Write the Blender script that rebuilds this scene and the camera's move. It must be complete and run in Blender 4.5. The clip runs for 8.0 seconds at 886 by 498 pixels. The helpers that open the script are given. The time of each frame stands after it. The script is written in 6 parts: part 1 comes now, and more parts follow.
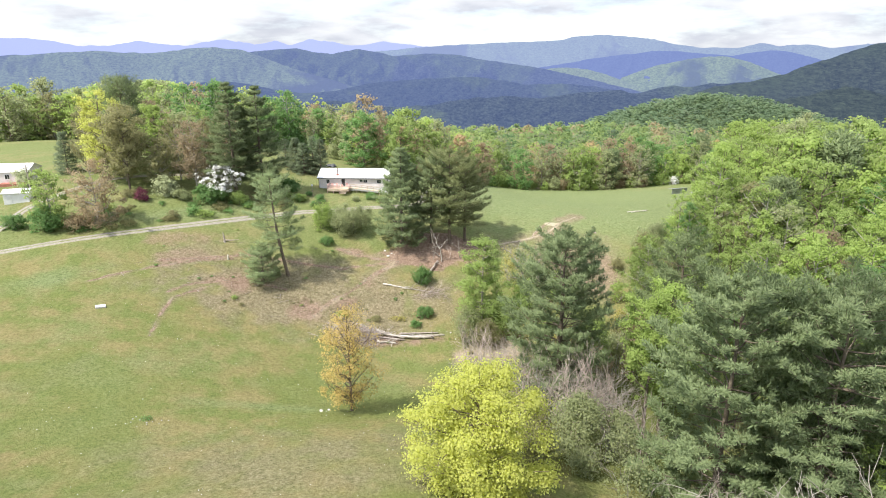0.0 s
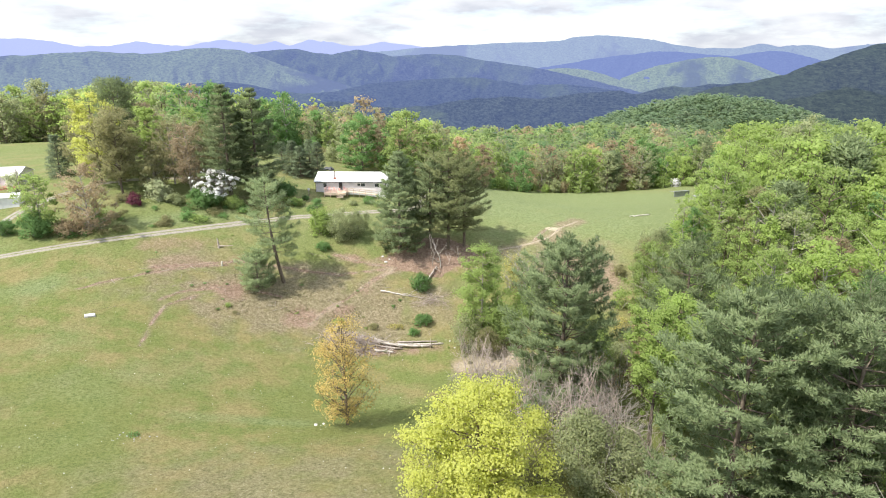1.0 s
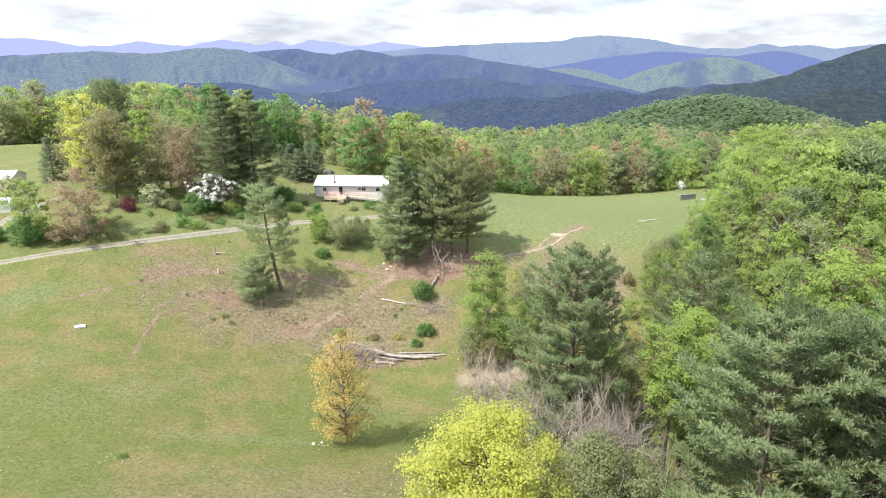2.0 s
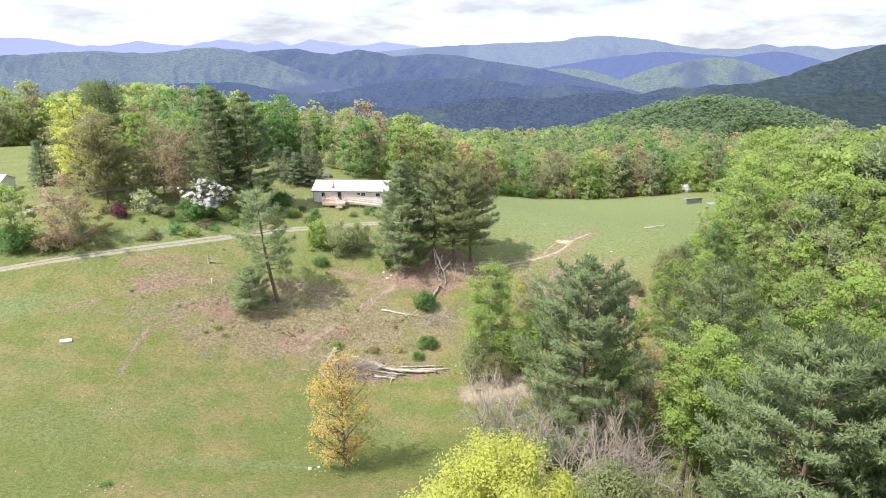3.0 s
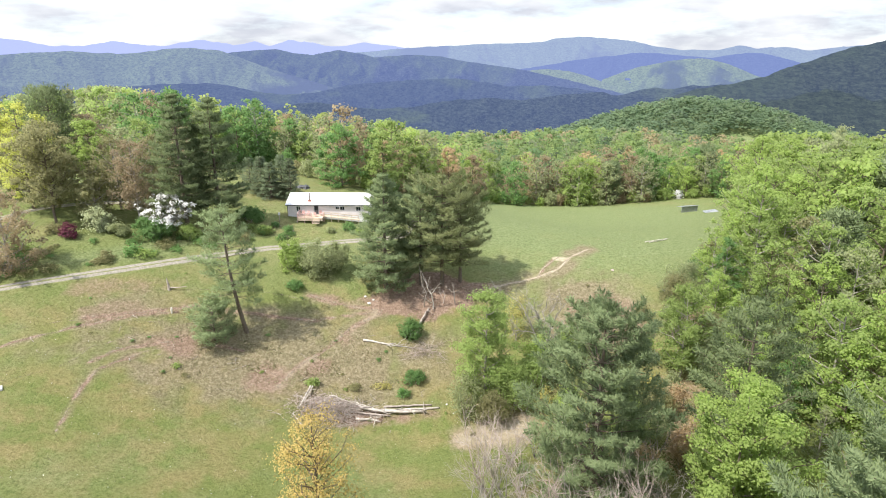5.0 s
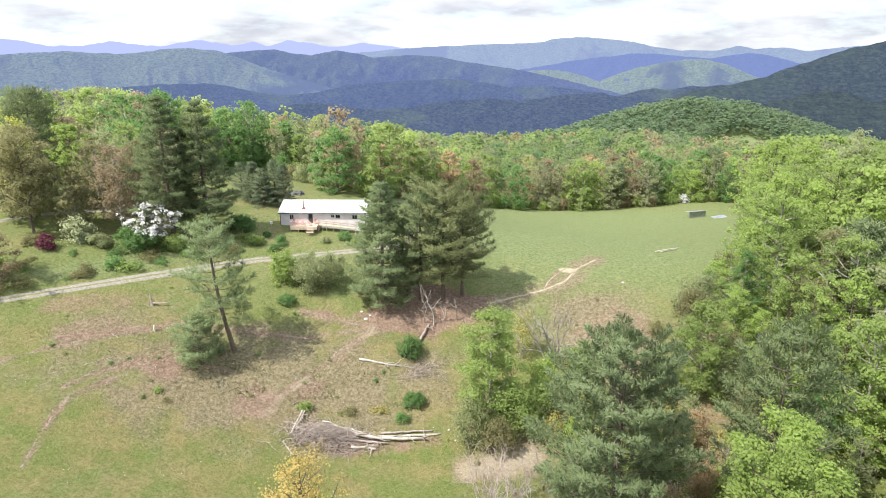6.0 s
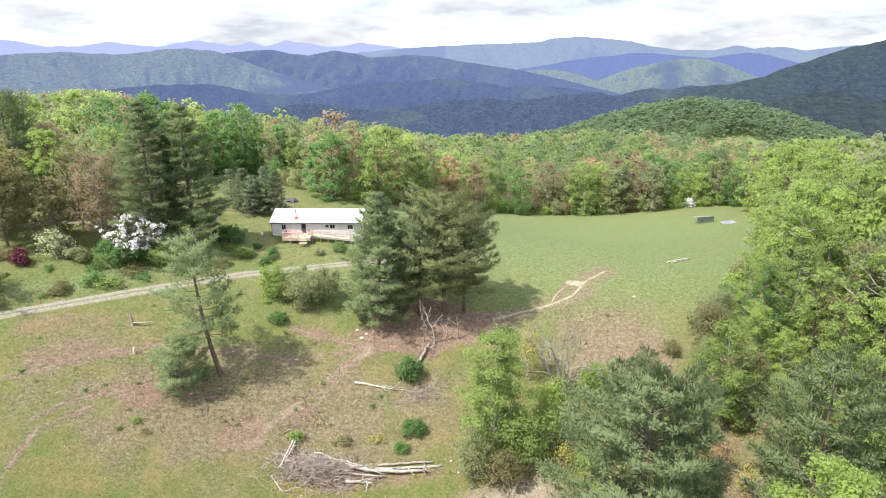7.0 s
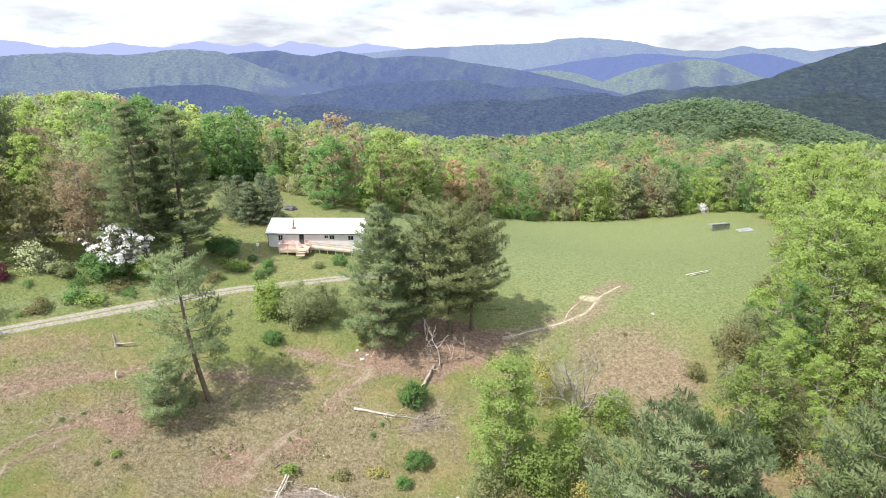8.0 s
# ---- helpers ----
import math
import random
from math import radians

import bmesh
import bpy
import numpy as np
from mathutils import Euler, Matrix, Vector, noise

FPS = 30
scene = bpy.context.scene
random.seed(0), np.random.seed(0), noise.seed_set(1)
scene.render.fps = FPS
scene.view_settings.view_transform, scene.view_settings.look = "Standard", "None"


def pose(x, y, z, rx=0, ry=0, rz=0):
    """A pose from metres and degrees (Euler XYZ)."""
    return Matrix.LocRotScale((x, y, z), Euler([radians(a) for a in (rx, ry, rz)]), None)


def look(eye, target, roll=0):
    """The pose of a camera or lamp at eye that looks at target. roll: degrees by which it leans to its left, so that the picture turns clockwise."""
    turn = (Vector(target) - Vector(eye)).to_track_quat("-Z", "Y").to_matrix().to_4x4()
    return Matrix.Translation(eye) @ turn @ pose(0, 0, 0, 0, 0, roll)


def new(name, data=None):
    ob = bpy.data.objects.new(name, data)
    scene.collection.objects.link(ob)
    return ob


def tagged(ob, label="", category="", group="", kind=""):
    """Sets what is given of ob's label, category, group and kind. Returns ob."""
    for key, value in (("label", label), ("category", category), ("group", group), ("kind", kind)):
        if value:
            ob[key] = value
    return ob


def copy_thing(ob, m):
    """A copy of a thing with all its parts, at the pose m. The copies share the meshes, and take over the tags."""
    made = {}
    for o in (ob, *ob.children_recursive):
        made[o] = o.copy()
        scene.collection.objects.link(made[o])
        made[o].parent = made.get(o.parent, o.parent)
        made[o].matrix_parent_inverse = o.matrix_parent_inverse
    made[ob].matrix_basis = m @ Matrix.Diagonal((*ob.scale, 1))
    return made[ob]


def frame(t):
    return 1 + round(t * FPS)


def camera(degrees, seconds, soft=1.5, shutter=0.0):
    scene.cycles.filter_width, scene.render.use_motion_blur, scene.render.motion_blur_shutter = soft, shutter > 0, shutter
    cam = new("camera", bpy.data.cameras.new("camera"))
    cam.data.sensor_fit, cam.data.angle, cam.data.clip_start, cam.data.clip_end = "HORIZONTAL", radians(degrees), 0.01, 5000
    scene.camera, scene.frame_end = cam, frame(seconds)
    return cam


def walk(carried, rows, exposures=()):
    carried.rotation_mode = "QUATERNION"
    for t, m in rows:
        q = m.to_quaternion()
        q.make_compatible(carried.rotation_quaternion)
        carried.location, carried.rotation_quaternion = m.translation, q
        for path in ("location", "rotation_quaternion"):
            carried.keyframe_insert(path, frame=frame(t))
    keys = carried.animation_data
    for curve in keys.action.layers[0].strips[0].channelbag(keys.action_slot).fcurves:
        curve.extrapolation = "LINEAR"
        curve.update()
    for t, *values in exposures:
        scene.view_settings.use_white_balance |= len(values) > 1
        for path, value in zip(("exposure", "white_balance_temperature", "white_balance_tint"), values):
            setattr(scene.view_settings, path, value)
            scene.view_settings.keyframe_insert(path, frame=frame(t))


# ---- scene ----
cam = camera(72.2, 8.0, soft=1.0)
PATH = [
    (0, (0.72, 2.633, 30.195), (0.768, 4.537, 29.586), -0.2),
    (0.5, (0.907, 3.909, 30.302), (0.957, 5.814, 29.694), -0.2),
    (1, (0.945, 5.419, 30.434), (0.994, 7.324, 29.826), -0.2),
    (1.5, (0.864, 7.195, 30.563), (0.909, 9.1, 29.955), -0.2),
    (3, (0.294, 13.506, 30.955), (0.341, 15.411, 30.347), -0.1),
    (3.5, (0.117, 16.045, 31.01), (0.164, 17.95, 30.402), -0.1),
    (4, (0.163, 18.85, 30.951), (0.233, 20.755, 30.345), -0.1),
    (4.5, (-0.183, 21.626, 31.112), (-0.086, 23.53, 30.506), -0.1),
    (6, (-0.357, 30.973, 31.185), (-0.247, 32.877, 30.58), -0.0),
    (6.5, (-0.331, 34.16, 31.255), (-0.218, 36.064, 30.652), -0.0),
    (7, (-0.348, 37.452, 31.381), (-0.233, 39.355, 30.776), -0.1),
    (7.5, (-0.339, 40.715, 31.442), (-0.227, 42.618, 30.838), -0.1),
    (8, (-0.277, 44.01, 31.446), (-0.175, 45.914, 30.843), -0.1),
]
walk(cam, [(t, look(eye, target, roll)) for t, eye, target, roll in PATH])

scene.view_settings.exposure = 1.15

# ---- light: sun from the left, a little behind the camera, under a bright broken sky ----
SUN_DIR = Vector((-0.48, -0.26, 0.84)).normalized()
sun = new("sun", bpy.data.lights.new("sun", "SUN"))
sun.data.energy, sun.data.angle, sun.data.color = 2.95, radians(0.6), (1.0, 0.95, 0.87)
sun.matrix_world = look(SUN_DIR * 300, (0, 0, 0))

world = bpy.data.worlds.new("sky")
scene.world = world
world.use_nodes = True
wn, wl = world.node_tree.nodes, world.node_tree.links
wn.clear()
w_out, w_bg = wn.new("ShaderNodeOutputWorld"), wn.new("ShaderNodeBackground")
w_sky = wn.new("ShaderNodeTexSky")
w_sky.sky_type, w_sky.sun_disc = "NISHITA", False
w_sky.sun_elevation, w_sky.sun_rotation = math.asin(SUN_DIR.z), math.atan2(SUN_DIR.x, SUN_DIR.y)
w_sky.altitude, w_sky.dust_density = 900, 1.2
w_co, w_map = wn.new("ShaderNodeTexCoord"), wn.new("ShaderNodeMapping")
w_map.inputs["Scale"].default_value = (2.2, 2.2, 9.0)
w_map.inputs["Location"].default_value = (0.4, 1.7, 0.3)
w_n1, w_r1 = wn.new("ShaderNodeTexNoise"), wn.new("ShaderNodeValToRGB")
w_n1.inputs["Scale"].default_value, w_n1.inputs["Detail"].default_value, w_n1.inputs["Roughness"].default_value = 1.6, 9, 0.58
w_r1.color_ramp.elements[0].position, w_r1.color_ramp.elements[1].position = 0.36, 0.56
w_n2, w_r2 = wn.new("ShaderNodeTexNoise"), wn.new("ShaderNodeValToRGB")
w_n2.inputs["Scale"].default_value, w_n2.inputs["Detail"].default_value = 3.1, 9
w_r2.color_ramp.elements[0].position, w_r2.color_ramp.elements[1].position = 0.40, 0.60
w_r2.color_ramp.elements[0].color, w_r2.color_ramp.elements[1].color = (3.05, 3.2, 3.6, 1), (4.35, 4.45, 4.65, 1)
w_mix = wn.new("ShaderNodeMix")
w_mix.data_type = "RGBA"
w_haze = wn.new("ShaderNodeMix")
w_haze.data_type = "RGBA"
w_haze.inputs[0].default_value = 0.35
w_haze.inputs[7].default_value = (2.5, 2.75, 3.4, 1)
wl.new(w_co.outputs["Generated"], w_map.inputs["Vector"])
wl.new(w_map.outputs[0], w_n1.inputs["Vector"])
wl.new(w_map.outputs[0], w_n2.inputs["Vector"])
wl.new(w_n1.outputs["Fac"], w_r1.inputs[0])
wl.new(w_n2.outputs["Fac"], w_r2.inputs[0])
wl.new(w_sky.outputs[0], w_haze.inputs[6])
wl.new(w_r1.outputs["Color"], w_mix.inputs[0])
wl.new(w_haze.outputs[2], w_mix.inputs[6])
w_sep, w_lift, w_mul = wn.new("ShaderNodeSeparateXYZ"), wn.new("ShaderNodeMath"), wn.new("ShaderNodeVectorMath")
w_lift.operation, w_mul.operation = "MULTIPLY_ADD", "MULTIPLY"
w_lift.inputs[1].default_value, w_lift.inputs[2].default_value = 0.62, 0.66
wl.new(w_co.outputs["Generated"], w_sep.inputs[0])
wl.new(w_sep.outputs["Z"], w_lift.inputs[0])
wl.new(w_r2.outputs["Color"], w_mul.inputs[0])
wl.new(w_lift.outputs[0], w_mul.inputs[1])
wl.new(w_mul.outputs[0], w_mix.inputs[7])
wl.new(w_mix.outputs[2], w_bg.inputs["Color"])
w_bg.inputs["Strength"].default_value = 0.15
wl.new(w_bg.outputs[0], w_out.inputs["Surface"])

# ---- materials ----


def mat(name, rough=0.8, spec=0.3):
    m = bpy.data.materials.new(name)
    m.use_nodes = True
    b = m.node_tree.nodes["Principled BSDF"]
    b.inputs["Roughness"].default_value, b.inputs["Specular IOR Level"].default_value = rough, spec
    return m, m.node_tree.nodes, m.node_tree.links, b


def ramp(n, l, source, stops):
    r = n.new("ShaderNodeValToRGB")
    e = r.color_ramp.elements
    while len(e) < len(stops):
        e.new(0.5)
    for el, (p, c) in zip(e, stops):
        el.position, el.color = p, (*c, 1) if len(c) == 3 else c
    l.new(source, r.inputs[0])
    return r.outputs["Color"]


def noise_tex(n, l, scale, detail=5, rough=0.55, coords=None, distortion=0.0):
    t = n.new("ShaderNodeTexNoise")
    t.inputs["Scale"].default_value, t.inputs["Detail"].default_value = scale, detail
    t.inputs["Roughness"].default_value, t.inputs["Distortion"].default_value = rough, distortion
    if coords is not None:
        l.new(coords, t.inputs["Vector"])
    return t.outputs["Fac"]


def mix(n, l, fac, a, b, kind="MIX"):
    m = n.new("ShaderNodeMix")
    m.data_type, m.blend_type = "RGBA", kind
    for socket, v in ((m.inputs[0], fac), (m.inputs[6], a), (m.inputs[7], b)):
        if hasattr(v, "is_linked"):
            l.new(v, socket)
        else:
            socket.default_value = (*v, 1) if isinstance(v, tuple) and len(v) == 3 else v
    return m.outputs[2]


def calc(n, l, op, a, b=0.5, clamp=True):
    m = n.new("ShaderNodeMath")
    m.operation, m.use_clamp = op, clamp
    for socket, v in zip(m.inputs, (a, b)):
        if hasattr(v, "is_linked"):
            l.new(v, socket)
        else:
            socket.default_value = v
    return m.outputs[0]


def bump(n, l, b, height, strength=0.4, distance=0.05):
    u = n.new("ShaderNodeBump")
    u.inputs["Strength"].default_value, u.inputs["Distance"].default_value = strength, distance
    l.new(height, u.inputs["Height"])
    l.new(u.outputs[0], b.inputs["Normal"])


def position(n):
    return n.new("ShaderNodeNewGeometry").outputs["Position"]


def leaf_mat(name, dark, light, passing=0.62, spread=0.25):
    """Leaves: colour varies leaf by leaf and tree by tree, and light passes through."""
    m, n, l, b = mat(name, 0.6, 0.12)
    geo, info = n.new("ShaderNodeNewGeometry"), n.new("ShaderNodeObjectInfo")
    c = ramp(n, l, geo.outputs["Random Per Island"], [(0.0, dark), (1.0, light)])
    hue = n.new("ShaderNodeHueSaturation")
    l.new(c, hue.inputs["Color"])
    v = calc(n, l, "MULTIPLY_ADD", info.outputs["Random"], spread, False)
    v.node.inputs[2].default_value = 1.0 - spread / 2
    l.new(v, hue.inputs["Value"])
    l.new(hue.outputs[0], b.inputs["Base Color"])
    tr, mx = n.new("ShaderNodeBsdfTranslucent"), n.new("ShaderNodeMixShader")
    l.new(hue.outputs[0], tr.inputs["Color"])
    mx.inputs[0].default_value = passing
    l.new(b.outputs[0], mx.inputs[1])
    l.new(tr.outputs[0], mx.inputs[2])
    l.new(mx.outputs[0], n["Material Output"].inputs["Surface"])
    return m


def plain_mat(name, a, b_, scale, rough=0.8, relief=0.3, dist=0.02, spec=0.3, metal=0.0, detail=6):
    m, n, l, b = mat(name, rough, spec)
    b.inputs["Metallic"].default_value = metal
    co = n.new("ShaderNodeTexCoord").outputs["Object"]
    big, small = noise_tex(n, l, scale, detail, 0.6, co), noise_tex(n, l, scale * 7, 4, 0.6, co)
    fac = calc(n, l, "MULTIPLY_ADD", small, 0.35, False)
    l.new(big, fac.node.inputs[2])
    l.new(ramp(n, l, fac, [(0.45, a), (0.85, b_)]), b.inputs["Base Color"])
    bump(n, l, b, small, relief, dist)
    return m


BARK = plain_mat("bark", (0.10, 0.075, 0.055), (0.22, 0.18, 0.14), 3.0, 0.9, 0.8, 0.05)
GREY_BARK = plain_mat("grey_bark", (0.24, 0.215, 0.185), (0.47, 0.43, 0.385), 3.0, 0.9, 0.6, 0.03)
PALE_BARK = plain_mat("pale_bark", (0.30, 0.26, 0.22), (0.58, 0.53, 0.47), 2.0, 0.85, 0.5, 0.03)
DEAD_WOOD = plain_mat("dead_wood", (0.22, 0.18, 0.155), (0.46, 0.40, 0.35), 1.5, 0.85, 0.6, 0.03)
FIELD_STONE = plain_mat("field_stone", (0.24, 0.24, 0.22), (0.42, 0.42, 0.40), 5.0, 0.9, 0.5, 0.02)
BRUSH_WOOD = plain_mat("brush_wood", (0.31, 0.245, 0.215), (0.56, 0.47, 0.42), 2.0, 0.9, 0.6, 0.03)
LEAF = {
    "green": leaf_mat("spring_leaves", (0.290, 0.385, 0.125), (0.415, 0.520, 0.180)),
    "lime": leaf_mat("lime_leaves", (0.335, 0.450, 0.125), (0.465, 0.585, 0.190)),
    "deep": leaf_mat("deep_leaves", (0.160, 0.290, 0.100), (0.250, 0.400, 0.145)),
    "pale": leaf_mat("grey_green_leaves", (0.290, 0.330, 0.175), (0.450, 0.490, 0.255)),
    "rust": leaf_mat("rust_buds", (0.490, 0.370, 0.225), (0.610, 0.480, 0.310)),
    "brown": leaf_mat("brown_buds", (0.345, 0.275, 0.170), (0.470, 0.385, 0.250)),
    "olive": leaf_mat("olive_leaves", (0.265, 0.262, 0.128), (0.375, 0.362, 0.185)),
    "yellow": leaf_mat("yellow_green_leaves", (0.570, 0.600, 0.150), (0.690, 0.715, 0.225), 0.65, 0.1),
    "amber": leaf_mat("amber_leaves", (0.500, 0.420, 0.135), (0.720, 0.530, 0.210), 0.5, 0.1),
    "gold": leaf_mat("gold_leaves", (0.380, 0.350, 0.110), (0.490, 0.450, 0.160), 0.4, 0.1),
    "white": leaf_mat("white_blossom", (0.790, 0.780, 0.765), (0.880, 0.875, 0.865), 0.3, 0.05),
    "cream": leaf_mat("cream_blossom", (0.373, 0.420, 0.220), (0.529, 0.570, 0.339), 0.3, 0.05),
    "purple": leaf_mat("purple_leaves", (0.110, 0.032, 0.050), (0.190, 0.055, 0.085), 0.3, 0.1),
    "flower": leaf_mat("yellow_flowers", (0.560, 0.480, 0.080), (0.700, 0.640, 0.140), 0.3, 0.1),
    "spruce": leaf_mat("spruce_needles", (0.140, 0.185, 0.110), (0.260, 0.320, 0.185), 0.35, 0.2),
    "needle": leaf_mat("pine_needles", (0.218, 0.285, 0.142), (0.345, 0.420, 0.215), 0.48, 0.2),
    "olive_needle": leaf_mat("olive_needles", (0.200, 0.228, 0.100), (0.315, 0.348, 0.165), 0.48, 0.2),
    "dark_needle": leaf_mat("dark_needles", (0.170, 0.220, 0.105), (0.275, 0.335, 0.165), 0.48, 0.2),
}

# ---- mesh helpers ----


def mesh_of(name, verts, faces, material, normals=None):
    """A mesh from an (n, 3) array and an (m, k) array of corners, or a list of such pairs."""
    me = bpy.data.meshes.new(name)
    verts = np.asarray(verts, np.float32).reshape(-1, 3)
    groups = faces if isinstance(faces, list) else [faces]
    groups = [np.asarray(g, np.int32) for g in groups if len(g)]
    if normals is not None:
        nv = np.asarray(normals, np.float32)
        for i, g in enumerate(groups):
            facing = np.cross(verts[g[:, 1]] - verts[g[:, 0]], verts[g[:, 2]] - verts[g[:, 0]])
            groups[i] = np.where(((facing * nv[g[:, 0]]).sum(-1) < 0)[:, None], g[:, ::-1], g)
    loops = np.concatenate([g.ravel() for g in groups])
    sizes = np.concatenate([np.full(len(g), g.shape[1], np.int32) for g in groups])
    starts = np.r_[0, np.cumsum(sizes)[:-1]].astype(np.int32)
    me.vertices.add(len(verts))
    me.vertices.foreach_set("co", verts.ravel())
    me.loops.add(len(loops))
    me.loops.foreach_set("vertex_index", loops)
    me.polygons.add(len(sizes))
    me.polygons.foreach_set("loop_start", starts)
    me.polygons.foreach_set("loop_total", sizes)
    me.update(calc_edges=True)
    me.validate()
    me.materials.append(material)
    if normals is not None:
        smooth(me)
        me.normals_split_custom_set_from_vertices(np.asarray(normals, np.float32).tolist())
    return me


def smooth(me):
    me.polygons.foreach_set("use_smooth", np.ones(len(me.polygons), bool))
    return me


def part(name, bm, material, parent=None, label="", at=None):
    """Links a bmesh, or a ready mesh, as one object under a thing or a part."""
    if isinstance(bm, bmesh.types.BMesh):
        me = bpy.data.meshes.new(name)
        bm.to_mesh(me)
        bm.free()
        me.materials.append(material)
    else:
        me = bm
    ob = new(name, me)
    if parent is not None:
        ob.parent = parent
    if at is not None:
        ob.matrix_basis = at
    if label:
        tagged(ob, label)
    return ob


def box(bm, x0, x1, y0, y1, z0, z1, edge=0.0):
    vs = [bm.verts.new(c) for c in ((x0, y0, z0), (x1, y0, z0), (x1, y1, z0), (x0, y1, z0), (x0, y0, z1), (x1, y0, z1), (x1, y1, z1), (x0, y1, z1))]
    fs = [bm.faces.new([vs[i] for i in f]) for f in ((3, 2, 1, 0), (4, 5, 6, 7), (0, 1, 5, 4), (1, 2, 6, 5), (2, 3, 7, 6), (3, 0, 4, 7))]
    if edge:
        bmesh.ops.bevel(bm, geom=list({e for f in fs for e in f.edges}), offset=edge, segments=1, affect="EDGES")
    return bm


def boxes(*rows, edge=0.0):
    bm = bmesh.new()
    for r in rows:
        box(bm, *r, edge=edge)
    return bm


def unit(v):
    return v / np.maximum(np.linalg.norm(v, axis=-1, keepdims=True), 1e-9)


def leaves(rng, c, nrm, long, wide):
    """One folded four-cornered leaf at each place, its face along the given direction."""
    n = len(c)
    a = unit(np.cross(nrm, rng.normal(size=(n, 3))))
    b = np.cross(unit(nrm), a)
    s = rng.uniform(0.65, 1.35, (n, 1))
    up = unit(nrm) * (0.18 * wide) * s
    v = np.stack([c - a * long * s / 2, c + b * wide * s / 2 + up, c + a * long * s / 2, c - b * wide * s / 2 + up], 1)
    return v.reshape(-1, 3), np.arange(4 * n).reshape(-1, 4)


def spikes(rng, c, way, count, long, wide, open_=0.75):
    """Tufts of needles: count thin blades from each place, spread round its direction."""
    n = len(c)
    d = unit(np.repeat(way, count, 0) + open_ * rng.normal(size=(n * count, 3)))
    side = unit(np.cross(d, rng.normal(size=(n * count, 3)))) * wide / 2
    p = np.repeat(c, count, 0)
    s = rng.uniform(0.7, 1.25, (n * count, 1)) * long
    v = np.stack([p - side, p + side, p + d * s + side * 0.35], 1)
    return v.reshape(-1, 3), np.arange(3 * n * count).reshape(-1, 3)


def plumes(rng, c, way, long, wide):
    """Long four-cornered blades that point along the given ways."""
    n = len(c)
    d = unit(way)
    side = unit(np.cross(d, rng.normal(size=(n, 3)) * 0.8 + (0, 0, 1.0)))
    s = rng.uniform(0.7, 1.3, (n, 1))
    lift = np.cross(side, d) * 0.12 * wide
    v = np.stack([c - d * long * s * 0.35, c + side * wide * s / 2 + lift, c + d * long * s * 0.65, c - side * wide * s / 2 + lift], 1)
    return v.reshape(-1, 3), np.arange(4 * n).reshape(-1, 4)


def tubes(paths, sides=5):
    """Tapered stems. paths: lists of (x, y, z, radius)."""
    verts, faces, k = [], [], 0
    for path in paths:
        p = np.asarray(path, float)
        d = unit(np.gradient(p[:, :3], axis=0))
        a = unit(np.cross(d, np.where(abs(d[:, :1]) > 0.8, (0.0, 1.0, 0.1), (1.0, 0.1, 0.0))))
        b = np.cross(d, a)
        th = np.arange(sides) * 2 * math.pi / sides
        ring = p[:, None, :3] + p[:, None, 3:] * (np.cos(th)[None, :, None] * a[:, None] + np.sin(th)[None, :, None] * b[:, None])
        verts.append(ring.reshape(-1, 3))
        for i in range(len(p) - 1):
            for j in range(sides):
                q = (j + 1) % sides
                faces.append((k + i * sides + j, k + i * sides + q, k + (i + 1) * sides + q, k + (i + 1) * sides + j))
        k += len(p) * sides
    return np.concatenate(verts), np.array(faces)


def limb(rng, a, b, r0, r1, steps=5, wander=0.06, sag=0.0):
    a, b = np.asarray(a, float), np.asarray(b, float)
    length = np.linalg.norm(b - a)
    t = np.linspace(0, 1, steps)
    p = a + (b - a) * t[:, None]
    p[1:-1] += rng.normal(size=(steps - 2, 3)) * wander * length
    p[:, 2] += sag * length * np.sin(t * math.pi)
    return np.c_[p, r0 + (r1 - r0) * t]


# ---- tree meshes: each gives (trunk mesh, crown mesh) ----


def outline(t, widest):
    """Half width of a crown at a share of its height, 1 where it is widest."""
    a = np.where(t < widest, (widest - t) / widest, (t - widest) / (1 - widest))
    return np.clip(1 - a**2.3, 0, 1) ** np.where(t < widest, 0.42, 0.55)


